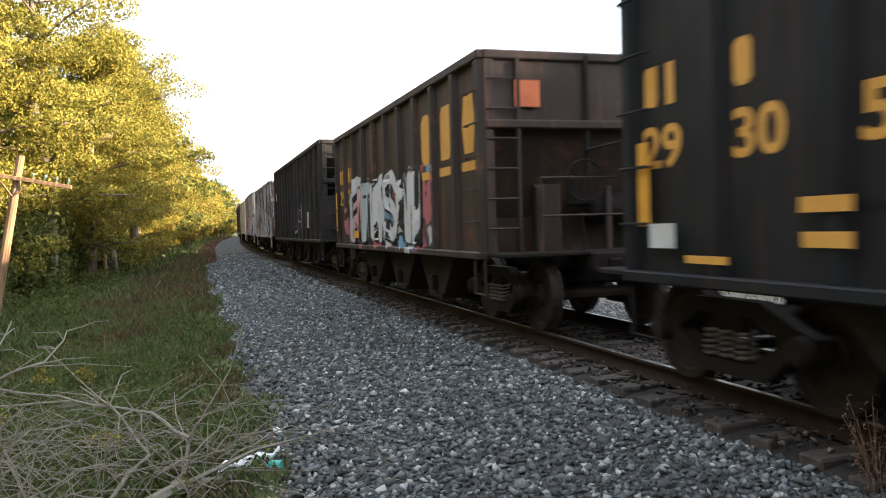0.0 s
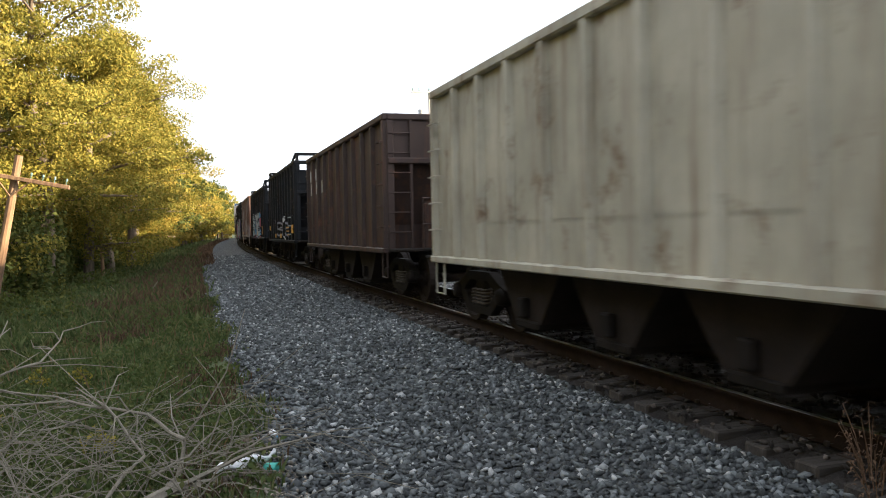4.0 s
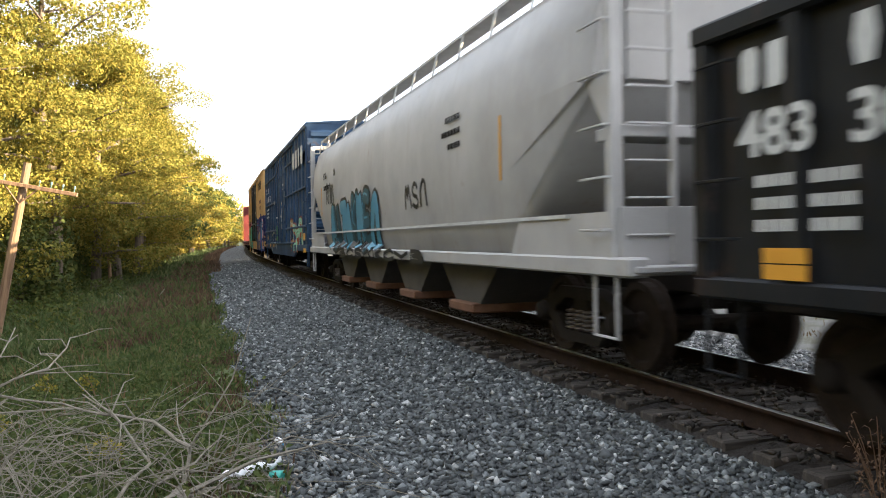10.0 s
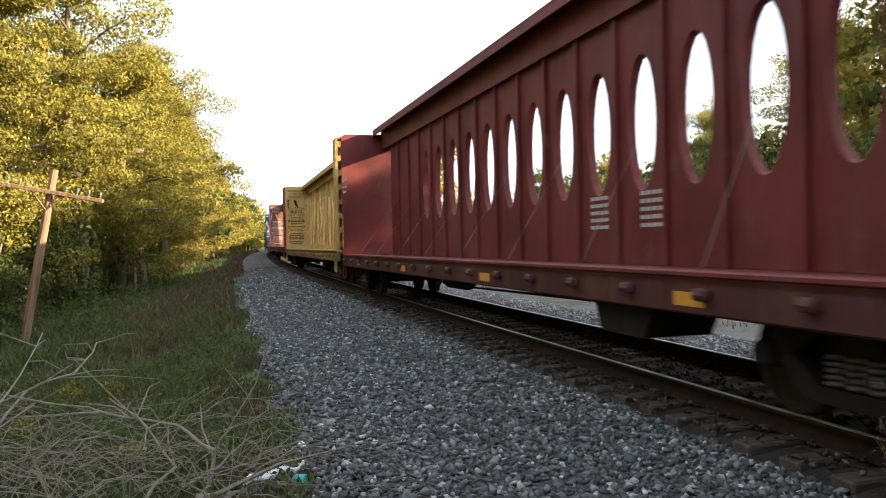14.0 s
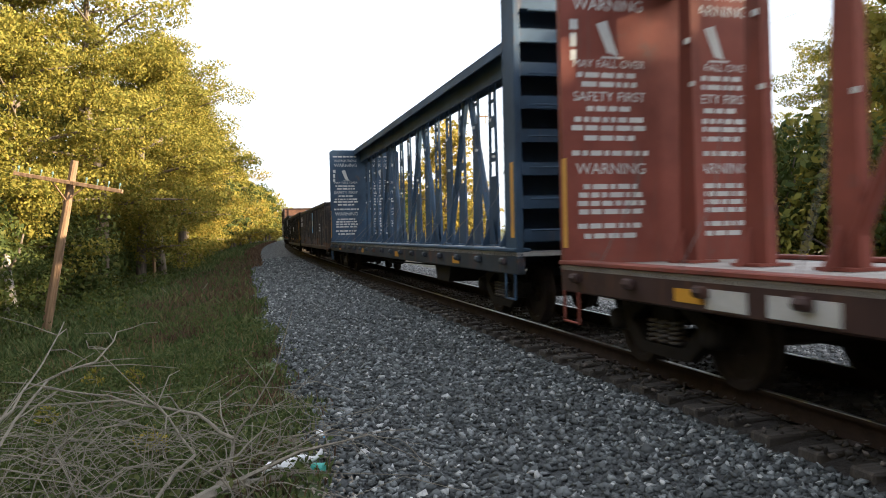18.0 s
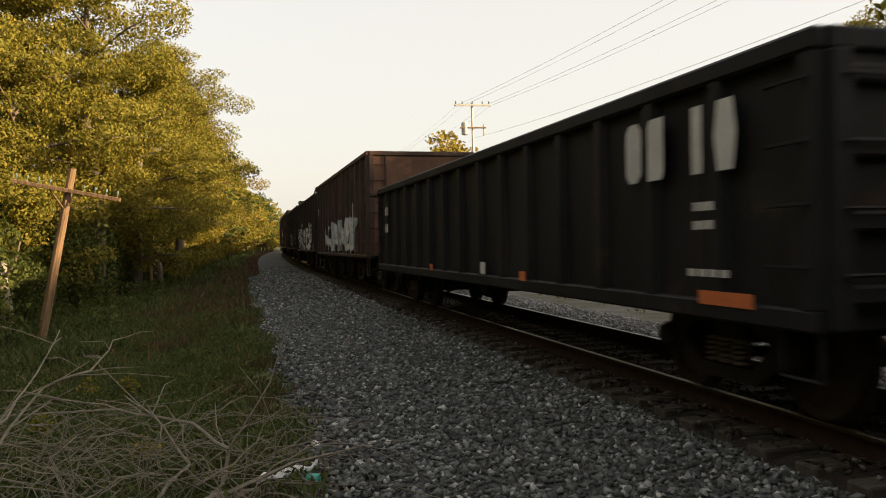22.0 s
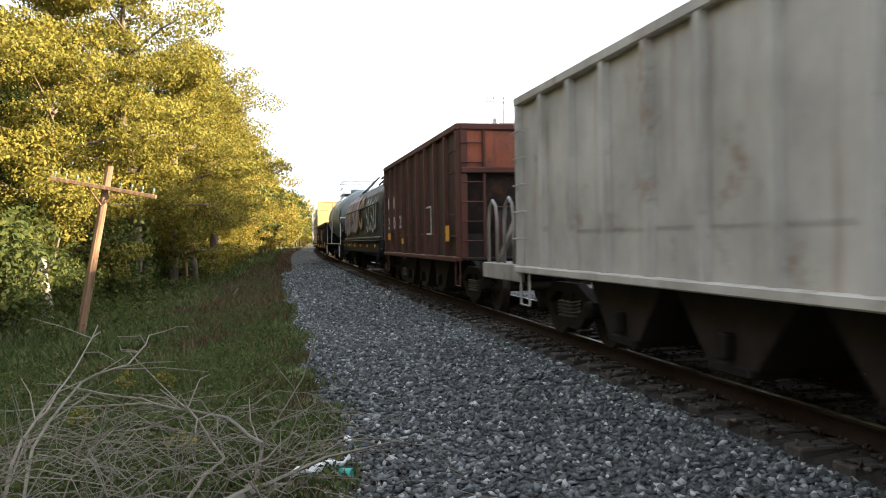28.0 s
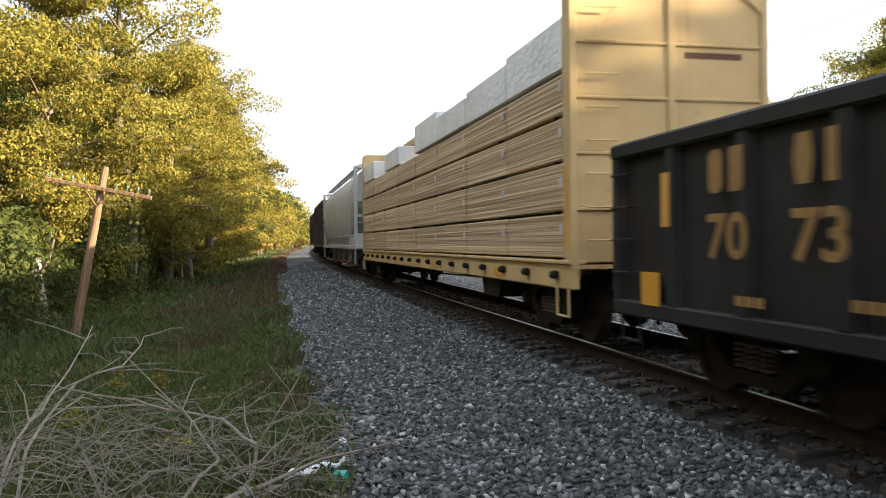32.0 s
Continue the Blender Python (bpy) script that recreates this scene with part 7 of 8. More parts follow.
hopper("black hopper car with yellow marks and thin tags", 402.7, 415.3, 3.63, paint("black_hopper_paint_four", (0.017, 0.016, 0.016), worn=0.35, graffiti=[]), n=12, open_end=True, extra=lambda car, half, x: [sprayed(car, a, b, za, zb, k, [SP_LILAC], SP_BLACK, 44 + int(9 * a), ribbed(half, 12, x, 0.085, 0.17, 0.08), None, 0.035) for a, b, za, zb, k in ((2.6, 3.5, 1.5, 2.1, 2), (1.5, 2.4, 1.2, 2.2, 2), (0.35, 1.2, 1.2, 2.1, 2), (-1.6, -1.0, 1.3, 1.9, 1), (-2.9, -2.2, 1.3, 1.8, 2), (-4.2, -3.3, 1.2, 2.3, 2))] and None, logo=(MY, 2, 2.4, 0.85), nums=(MY, (2.5, 1.95), ((0, 1), (2, 3)), ("29", "29", "62")),
       plates=[(-0.6, 1.2, 0.12, 0.6, YELLOW), (0.9, 1.2, 0.12, 0.5, YELLOW), (-0.95, 1.2, 0.25, 0.3, DULL)])
hopper("long rust-brown hopper car with faded white patches", 416.9, 432.1, 3.87, paint("deep_brown_paint", (0.032, 0.0185, 0.0165), worn=0.4), n=15, bays=4, cage=True,
       plates=[(5.4, 2.4, 0.5, 0.3, MW), (5.4, 2.0, 0.4, 0.3, MW), (4.35, 1.95, 0.6, 0.34, MW), (3.6, 1.97, 0.5, 0.36, MW), (5.95, 1.4, 0.09, 1.1, ORANGE), (-2.7, 1.23, 0.16, 0.45, YELLOW), (-4.2, 2.0, 0.6, 0.025, DULL), (-4.2, 1.66, 0.6, 0.025, DULL), (-4.225, 1.66, 0.025, 0.365, DULL), (-3.6, 1.66, 0.025, 0.365, DULL), (-2.5, 2.9, 0.05, 0.14, DULL), (-1.6, 3.1, 0.05, 0.1, DULL), (-0.4, 2.75, 0.06, 0.12, DULL), (0.7, 2.95, 0.05, 0.12, DULL), (2.1, 2.7, 0.05, 0.1, DULL), (1.4, 2.4, 0.04, 0.08, DULL), (4.8, 1.55, 0.35, 0.08, MW), (4.0, 1.5, 0.35, 0.08, MW), (4.8, 1.42, 0.35, 0.08, MW), (4.0, 1.37, 0.35, 0.08, MW)])
hopper("dark brown hopper car with small tags", 434.1, 447.2, 3.9, paint("umber_paint", (0.042, 0.03, 0.027), worn=0.45, graffiti=[(-3.6, -0.4, 1.2, 2.0, [(0.4, 0.4, 0.42)] + [(0.042, 0.03, 0.027)] * 4, 0.35)]), n=14, bays=4, cage=True, plates=[(-4.4, 1.3, 0.1, 0.9, MARK_YELLOW)])
def hooped_platform(car, half, x):
    white = paint("grimy_white_rails", (0.3, 0.285, 0.26), (0.09, 0.065, 0.05), 0.7)
    part("platform_deck", MB().box(-x, x, half + 0.6, half + 2.0, 0.98, 1.06, 0.015), white, car)
    part("platform_sill", MB().box(-x - 0.04, -x + 0.05, half, half + 2.0, 0.8, 1.06, 0.015), white, car)
    for xx in (-x + 0.05, x - 0.05):
        for y in (half + 1.0, half + 1.9):
            pts = [(xx, y - 0.5, 1.06), (xx, y - 0.5, 1.75), (xx, y - 0.42, 2.0), (xx, y - 0.25, 2.1), (xx, y - 0.08, 2.0), (xx, y, 1.75), (xx, y, 1.06)]
            part("hoop_rail", MB().tube(pts, 0.028, 8), white, car, smooth=True)
    part("slope_brace", MB().prism([(half, 2.3), (half, 2.1), (half + 1.5, 1.06), (half + 1.65, 1.06)], "x", -x + 0.1, -x + 0.16), white, car)
    part("end_tank", MB().lathe([(0.02, -0.7), (0.26, -0.64), (0.28, -0.5), (0.28, 0.5), (0.26, 0.64), (0.02, 0.7)], "x", 14, (0, half + 0.95, 1.4)), STEEL_DARK, car, smooth=True)
    part("draft_sill", MB().box(-0.28, 0.28, half + 0.7, half + 2.2, 0.76, 1.0, 0.02), STEEL_DARK, car)


hopper("off-white hopper car with an end platform", 449.3, 459.6, 3.5, paint("off_white_paint", (0.42, 0.4, 0.36), (0.16, 0.11, 0.08), 0.4), n=11, open_end=True, extra=hooped_platform)
REDBROWN = paint("red_brown_paint", (0.032, 0.0175, 0.015), (0.075, 0.028, 0.018), 0.35)
hopper("red-brown hopper car with white lettering", 463.3, 473.0, 3.6, REDBROWN, rib_mat=paint("red_rib_paint", (0.07, 0.025, 0.017), (0.05, 0.025, 0.018), 0.4), end_mat=paint("orange_rust_end", (0.26, 0.075, 0.035), (0.03, 0.02, 0.018), 0.75), end_low=paint("grimy_grey_end", (0.035, 0.028, 0.026), (0.09, 0.045, 0.03), 0.4), n=10, open_end=True, nums=(MW, (2.32, 1.74), ((0, 1), (2, 3)), ("23", "06", "25")),
       plates=[(-4.2, 1.35, 0.3, 0.32, YELLOW), (3.6, 1.4, 0.45, 0.2, YELLOW), (1.3, 1.3, 0.3, 0.14, YELLOW), (-2.4, 1.5, 0.5, 0.04, MW), (-2.4, 2.1, 0.5, 0.04, MW), (-2.42, 1.5, 0.04, 0.64, MW)])
coil_car("black steel coil car with a graffiti-covered hood", 474.8, 488.1, paint("black_hood_paint", (0.03, 0.033, 0.036), (0.09, 0.09, 0.095), 0.2, (), 0.2, 0.5), paint("black_deck_paint", BLACKISH, worn=0.3))
tank_car("dull grey tank car with a railed top platform", 491.2, 502.5, paint("dull_grey_paint", (0.2, 0.235, 0.24), (0.09, 0.06, 0.045), 0.16, (), 0.15, 0.42))
DIM = simple("worn_yellow_lettering", (0.2, 0.11, 0.03), (0.3, 0.17, 0.045), 3)
gondola("black gondola with yellow lettering", 503.0, 520.05, 0.75, 2.45, paint("black_gondola_paint_two", (0.02, 0.02, 0.02), worn=0.35, graffiti=[(-4.0, -1.5, 1.0, 2.0, [(0.2, 0.21, 0.22)] + [(0.02, 0.02, 0.02)] * 4, 0.5)]), n=16,
        logo=[(-3.5, 1.25, 0.55, 0.8, 2, DIM), (-2.4, 1.25, 0.55, 0.8, 1, DIM), (-1.3, 1.25, 0.55, 0.8, 0, DIM)], plates=[(-7.4, 0.85, 0.4, 0.3, YELLOW), (7.5, 0.85, 0.35, 0.32, YELLOW), (4.0, 0.8, 0.5, 0.2, YELLOW), (-4.5, 0.8, 0.5, 0.2, YELLOW), (0.0, 0.8, 0.5, 0.16, YELLOW), (7.3, 1.6, 0.14, 0.5, MY)],
        rows=[(6.1, 1.86, 0.58, 0.36, (0, 1), DIM), (5.0, 1.86, 0.58, 0.36, (2, 3), DIM), (6.1, 1.33, 0.58, 0.36, "70", DIM), (5.0, 1.33, 0.58, 0.36, "73", DIM), (3.9, 1.33, 0.58, 0.36, "24", MY), (5.9, 0.95, 0.4, 0.08, 3, DIM), (4.5, 1.0, 0.5, 0.08, 4, DIM), (-6.2, 1.8, 0.4, 0.3, 2, DIM)])
centre_beam("yellow lumber car loaded with banded sawn lumber", 521.55, 542.6, paint("pale_yellow_paint", (0.52, 0.37, 0.17), (0.25, 0.15, 0.07), 0.12, (), 0.1), simple("lumber_deck", (0.3, 0.2, 0.08), (0.45, 0.3, 0.12), 3), "truss", top=4.6, load=lumber_load, wing=(0.25, 0.2), flush=True)
covered_hopper("pale grey covered hopper car", 544.1, 563.5, paint("pale_grey_paint", (0.4, 0.4, 0.39), (0.2, 0.17, 0.14), 0.15, (), 0.1, 0.5), simple("grey_bay", (0.14, 0.14, 0.14), (0.24, 0.24, 0.24), 2))
hopper("sooty hopper car at the train's far end", 566.0, 579.0, 4.0, paint("sooty_paint", (0.04, 0.035, 0.033), worn=0.4), n=13, bays=4)
hopper("dark hopper car at the train's far end", 582.0, 594.0, 3.7, paint("sooty_paint_two", (0.045, 0.035, 0.03), worn=0.4), n=12)


# ---- trees ----
BARK = (lambda m: m.finish(m.mix(m.noise(1, 5, 0.7, m.scaled(9, 9, 1.6), 0.3, 0.7), (0.07, 0.05, 0.038), (0.2, 0.16, 0.12)), 0.95, 0.0, m.noise(1, 4, 0.6, m.scaled(14, 14, 3)), 0.8, 0.04))(Mat("bark"))
LEAF_WARM = leaf_material("yellow_green_leaves", (0.1, 0.113, 0.02), (0.205, 0.184, 0.031), (0.32, 0.247, 0.047))
LEAF_GREEN = leaf_material("deep_green_leaves", (0.035, 0.054, 0.015), (0.072, 0.092, 0.022), (0.135, 0.135, 0.032))
LEAF_WEED = leaf_material("weed_leaves", (0.045, 0.068, 0.02), (0.08, 0.105, 0.03), (0.15, 0.15, 0.055))
LEAF_GOLD = leaf_material("golden_leaves", (0.17, 0.148, 0.025), (0.27, 0.21, 0.036), (0.37, 0.262, 0.05))


def leaf_cloud(centres, radii, count, size, rg):
    """Small folded leaves spread over the shells of clumps: arrays of vertices and quads."""
    w = radii[:, 0] * radii[:, 1] * radii[:, 2]
    w = w ** 0.75
    pick = rg.choice(len(centres), count, p=w / w.sum())
    dirs = rg.normal(0, 1, (count, 3))
    dirs /= np.linalg.norm(dirs, axis=1)[:, None]
    rad = rg.uniform(0.35, 1.06, count) ** 0.55
    c = centres[pick] + dirs * radii[pick] * rad[:, None]
    u = rg.normal(0, 1, (count, 3))
    nrm = dirs * 0.8 + np.array([0, 0, 0.12]) + rg.normal(0, 0.55, (count, 3))
    nrm /= np.linalg.norm(nrm, axis=1)[:, None]
    u -= nrm * (u * nrm).sum(1)[:, None]
    u /= np.linalg.norm(u, axis=1)[:, None]
    v = np.cross(nrm, u)
    s = rg.uniform(0.6, 1.25, count)[:, None] * size
    q = np.stack([c - u * s, c + v * s * 0.55 + nrm * s * 0.2, c + u * s, c - v * s * 0.55 + nrm * s * 0.2], 1)
    f = np.arange(count * 4).reshape(-1, 4)
    return q.reshape(-1, 3), f


def tree(label, seed, height, spread, leaves, size, mat, low=0.3, category="tree"):
    """A tapered trunk with forking limbs, and leaf clumps round the limbs' ends."""
    rg = np.random.default_rng(seed)
    t = thing("tree", label, category, "trees beside the track")
    wood = MB()
    pts = [(0, 0, -0.4)]
    x = y = 0.0
    for i in range(1, 7):
        x, y = x + rg.normal(0, height * 0.012), y + rg.normal(0, height * 0.012)
        pts.append((x, y, height * 0.88 * i / 6))
    r0 = height * 0.016 + 0.05
    wood.tube(pts, r0, 8, r0 * 0.2)
    cs, rs = [], []
    k = 22
    for i in range(k):
        f = low + (0.97 - low) * (i + 0.5) / k
        base = Vector(pts[0]).lerp(Vector(pts[-1]), f)
        a = i * 2.4 + rg.uniform(-0.4, 0.4)
        prof = math.sin(math.pi * min(1.0, 0.18 + 0.86 * (f - low) / (1 - low))) ** 0.7
        ln = spread * (0.45 + 0.55 * rg.uniform()) * (0.35 + 0.75 * prof)
        tip = base + Vector((math.cos(a) * ln, math.sin(a) * ln, ln * rg.uniform(0.05, 0.5)))
        mid = base.lerp(tip, 0.5) + Vector((0, 0, 0.05 * ln))
        wood.tube([base, mid, tip], r0 * (1 - f) * 0.45 + 0.025, 5, 0.012)
        for j in range(6):             # boughs: flat sprays that droop at their ends
            e = tip.lerp(base, 0.17 * j) + Vector(tuple(rg.normal(0, 0.36, 3) * (0.4 + ln * 0.25)))
            cs.append(e)
            q = rg.uniform(0.45, 0.95) * (0.42 + 0.2 * spread)
            rs.append((q * rg.uniform(0.8, 1.25), q * rg.uniform(0.8, 1.25), q * rg.uniform(0.3, 0.55)))
    cs.append(Vector(pts[-1]))
    rs.append((spread * 0.3,) * 3)
    part("trunk", wood, BARK, t, smooth=True)
    v, fc = leaf_cloud(np.array([tuple(c) for c in cs]), np.array(rs), leaves, size, rg)
    part("crown", raw("crown", v, fc, mat), None, t)
    return t


def bush(label, seed, r, h, leaves, size, mat):
    rg = np.random.default_rng(seed)
    t = thing("bush", label, "bush", "undergrowth beside the track")
    wood = MB()
    cs, rs = [], []
    for i in range(9):
        a, q = rg.uniform(0, 6.28), r * rg.uniform(0.1, 0.8)
        tip = (math.cos(a) * q, math.sin(a) * q, h * rg.uniform(0.35, 0.85))
        wood.tube([(0, 0, -0.2), (tip[0] * 0.4, tip[1] * 0.4, tip[2] * 0.5), tip], 0.04, 5, 0.01)
        cs.append(tip)
        rs.append((r * 0.42, r * 0.42, h * 0.26))
        cs.append((tip[0] * 1.1, tip[1] * 1.1, tip[2] * 0.45))
        rs.append((r * 0.4, r * 0.4, h * 0.25))
    part("stem", wood, BARK, t)
    v, fc = leaf_cloud(np.array(cs), np.array(rs), leaves, size, rg)
    part("foliage", raw("foliage", v, fc, mat), None, t)
    return t


def plant(proto, s, d, scale, turn):
    p = along(s, d, float(ground_z(s, d)))
    ob = copy_thing(proto, pose(p.x, p.y, p.z, 0, 0, turn))
    ob.scale = (scale, scale, scale * random.uniform(0.92, 1.08))
    return ob


TREES = [tree("tall leafy broadleaf tree, yellow-green in evening sun", 11, 15, 4.8, 44000, 0.082, LEAF_WARM, 0.16),
         tree("tall leafy broadleaf tree with an open crown", 12, 16, 4.4, 38000, 0.08, LEAF_WARM, 0.22),
         tree("broadleaf tree with dense yellow-green foliage", 13, 13, 4.8, 40000, 0.082, LEAF_GOLD, 0.12),
         tree("dark green broadleaf tree at the wood's edge", 14, 12, 4.4, 38000, 0.08, LEAF_GREEN, 0.1)]
FAR_TREES = [tree("distant leafy broadleaf tree in evening light", 15, 14, 4.8, 5200, 0.24, LEAF_WARM, 0.15),
             tree("distant broadleaf tree with a broken crown", 16, 15, 4.4, 4800, 0.24, LEAF_GREEN, 0.18),
             tree("distant golden-green broadleaf tree", 17, 13, 4.8, 5000, 0.24, LEAF_GOLD, 0.12)]
BUSHES = [bush("dense green bush at the wood's edge", 21, 1.9, 2.6, 3000, 0.09, LEAF_GREEN),
          bush("leafy yellow-green bush at the wood's edge", 22, 1.6, 2.2, 2600, 0.09, LEAF_WARM)]
for i, p in enumerate(TREES + FAR_TREES + BUSHES):     # the first of each kind stands in the wood behind
    q = along(40 + i * 9, 33 + (i % 2) * 4, 0)
    p.matrix_world = pose(q.x, q.y, float(ground_z(40 + i * 9, 33)), 0, 0, 30 * i)

# the wood on the left: a front row that leans out over the ditch, and a taller one behind
s = 24.0
while s < 78:
    plant(TREES[random.choice((0, 0, 1, 2, 3))], s + random.uniform(-1.2, 1.2), np.interp(s, (24, 31, 38, 48, 78), (18.0, 16.0, 12.4, 9.6, 8.8)) + random.uniform(-0.6, 0.6), np.interp(s, (24, 40, 55, 78), (1.0, 1.04, 1.0, 0.9)) + random.uniform(-0.06, 0.1), random.uniform(0, 360))
    plant(TREES[random.choice((0, 1, 1, 3))], s + random.uniform(-1.5, 1.5), np.interp(s, (24, 45, 78), (23.5, 17.5, 15)) + random.uniform(-1, 1), np.interp(s, (24, 45, 60), (1.3, 1.12, 1.0)) + random.uniform(-0.08, 0.08), random.uniform(0, 360))
    s += 5.4
while s < 215:
    plant(FAR_TREES[random.choice((0, 0, 1, 2))], s, np.interp(s, (78, 130, 215), (9.6, 9.2, 8.5)) + random.uniform(-0.6, 0.6), random.uniform(0.85, 1.0), random.uniform(0, 360))
    plant(FAR_TREES[random.choice((0, 0, 1))], s + 3, 18 + random.uniform(-1.6, 1.6), random.uniform(0.95, 1.15), random.uniform(0, 360))
    s += 6.5
for s, d, sc, k in ((17, 20, 1.0, 0), (26, 20.5, 0.9, 3), (33, 17.5, 0.8, 3), (11, 21, 1.1, 1), (16, 26, 1.25, 0), (4, 25, 1.1, 3), (21, 24, 1.2, 1)):
    plant(TREES[k], s, d, sc, s * 40)
s = 15.0
while s < 170:
    plant(BUSHES[random.choice((0, 0, 1))], s, np.interp(s, (15, 30, 60), (14.5, 12.6, 11.6)) + random.uniform(-0.7, 1.0), random.uniform(0.75, 1.4), random.uniform(0, 360))
    if s < 70:
        plant(BUSHES[random.choice((0, 0, 1))], s + 0.9, np.interp(s, (15, 30, 60), (16.5, 14.2, 12.4)) + random.uniform(-0.5, 0.8), random.uniform(1.1, 1.7), random.uniform(0, 360))
    s += 2.2 if s < 60 else 5.5

# the right side: open ground, then scattered trees
for s, d, sc, k in ((39, -31, 1.05, 0), (45, -33, 1.08, 1), (63, -37, 1.0, 3), (68, -39, 1.05, 0), (52, -38, 0.95, 2)):
    plant(TREES[k], s, d, sc, s * 33)
for s, d, sc, k in ((94, -17.4, 1.15, 2), (88, -38, 0.8, 1), (98, -42, 0.9, 0), (110, -36, 0.8, 1), (76, -44, 1.0, 0), (128, -30, 0.8, 2)):
    plant(FAR_TREES[k], s, d, sc, s * 33)
for i in range(13):
    plant(FAR_TREES[i % 3], 40 + i * 5.2, -33 - (i * 5) % 7, 0.62 + 0.05 * (i % 3), i * 47)
for i in range(18):
    plant(BUSHES[i % 2], 6 + i * 5.5, -27 - (i * 3) % 5, 1.5 + 0.2 * (i % 3), i * 91)
for i in range(17):        # a belt of trees beyond the open ground
    plant(FAR_TREES[i % 3], -20 + i * 10 + (i % 4), -50 - (i * 7) % 13, 0.55 + 0.05 * (i % 4), i * 61)
for i in range(16):        # a tall hedge added on the far side of the line to block low sun
    plant(BUSHES[i % 2], 2 + i * 4.3, -21.5 - (i * 3) % 4, 2.5 + 0.12 * (i % 3), i * 83)
# unseen woods added on both sides behind the camera: the right one keeps the low sun off the track and the ground
for i in range(26):
    plant(FAR_TREES[i % 3], 33 - i * 3.4, -29.5 - 2.5 * (i % 2), (1.34 if i < 7 else 1.2) + 0.05 * (i % 3), i * 50)
    if i % 2 == 0:
        plant(FAR_TREES[(i + 1) % 3], 31 - i * 3.4, -35.5 - 2.5 * (i % 2), (1.4 if i < 7 else 1.28) + 0.05 * (i % 3), i * 70)
for i in range(14):
    plant(BUSHES[i % 2], 28 - i * 5, -26 - (i % 2) * 2, 2.4, i * 77)
# left wood, out of view, added to cut skylight on the train's near side
for i in range(13):
    plant(FAR_TREES[i % 3], 8 - i * 5.5, 17 + 2.5 * (i % 3), 1.05 + 0.05 * (i % 3), i * 64)
for i in range(12):       # where the line bends out of sight
    plant(FAR_TREES[i % 3], 150 + i * 9, -13 - (i % 3) * 7, 0.8 + 0.06 * (i % 3), i * 70)


# ---- pole lines ----
POLE_WOOD = (lambda m: m.finish(m.mix(m.noise(1, 5, 0.65, m.scaled(12, 12, 0.8), 0.3, 0.7), (0.1, 0.056, 0.031), (0.28, 0.175, 0.098)), 0.9, 0.0, m.noise(1, 4, 0.6, m.scaled(30, 30, 2)), 0.6, 0.02))(Mat("old_pole_wood"))
GLASS = simple("insulator_glass", (0.1, 0.16, 0.15), (0.2, 0.28, 0.26), 6, 0.2)
WIRE = simple("dark_wire", (0.05, 0.05, 0.05), (0.09, 0.09, 0.09), 6, 0.6)


def telegraph_pole(s, d, height, lean, label, r=0.13, arm=2.9):
    """A leaning line-side pole with one crossarm, two braces and a row of insulator pins."""
    p = along(s, d, float(ground_z(s, d)))
    t = thing("telegraph_pole", label, "pole", "old telegraph poles", m=pose(p.x, p.y, p.z, 0, lean, math.degrees(HEAD) * 0.4))
    part("pole_shaft", MB().tube([(0, 0, -0.5), (0, 0, height * 0.5), (0, 0, height)], r, 10, r * 0.78), POLE_WOOD, t)
    za = height - 0.62
    part("crossarm", MB().box(-arm / 2, arm / 2, -r - 0.1, -r + 0.01, za - 0.055, za + 0.055, 0.012), POLE_WOOD, t)
    for sg in (-1, 1):
        part("arm_brace", MB().tube([(sg * 0.42, -r - 0.05, za - 0.05), (0, -r + 0.02, za - 0.5)], 0.022, 5), POLE_WOOD, t)
    for i in range(10):
        x = -arm / 2 + 0.1 + (arm - 0.2) * i / 9
        if abs(x) > 0.15:
            part("insulator_pin", MB().lathe([(0.012, 0.0), (0.012, 0.08), (0.03, 0.09), (0.03, 0.14), (0.015, 0.17)], "z", 8, (x, -r - 0.045, za + 0.055)), GLASS, t)
    return t


telegraph_pole(24.23, 10.25, 4.85, 11.0, "leaning weathered telegraph pole with one crossarm")
telegraph_pole(48.0, 9.75, 4.6, -1.5, "thin grey telegraph pole among bushes", 0.1)
telegraph_pole(112, 10.6, 5.0, 3.0, "distant upright telegraph pole", 0.1)
telegraph_pole(155, 10.6, 5.0, -4.0, "distant telegraph pole at the wood's edge", 0.1)


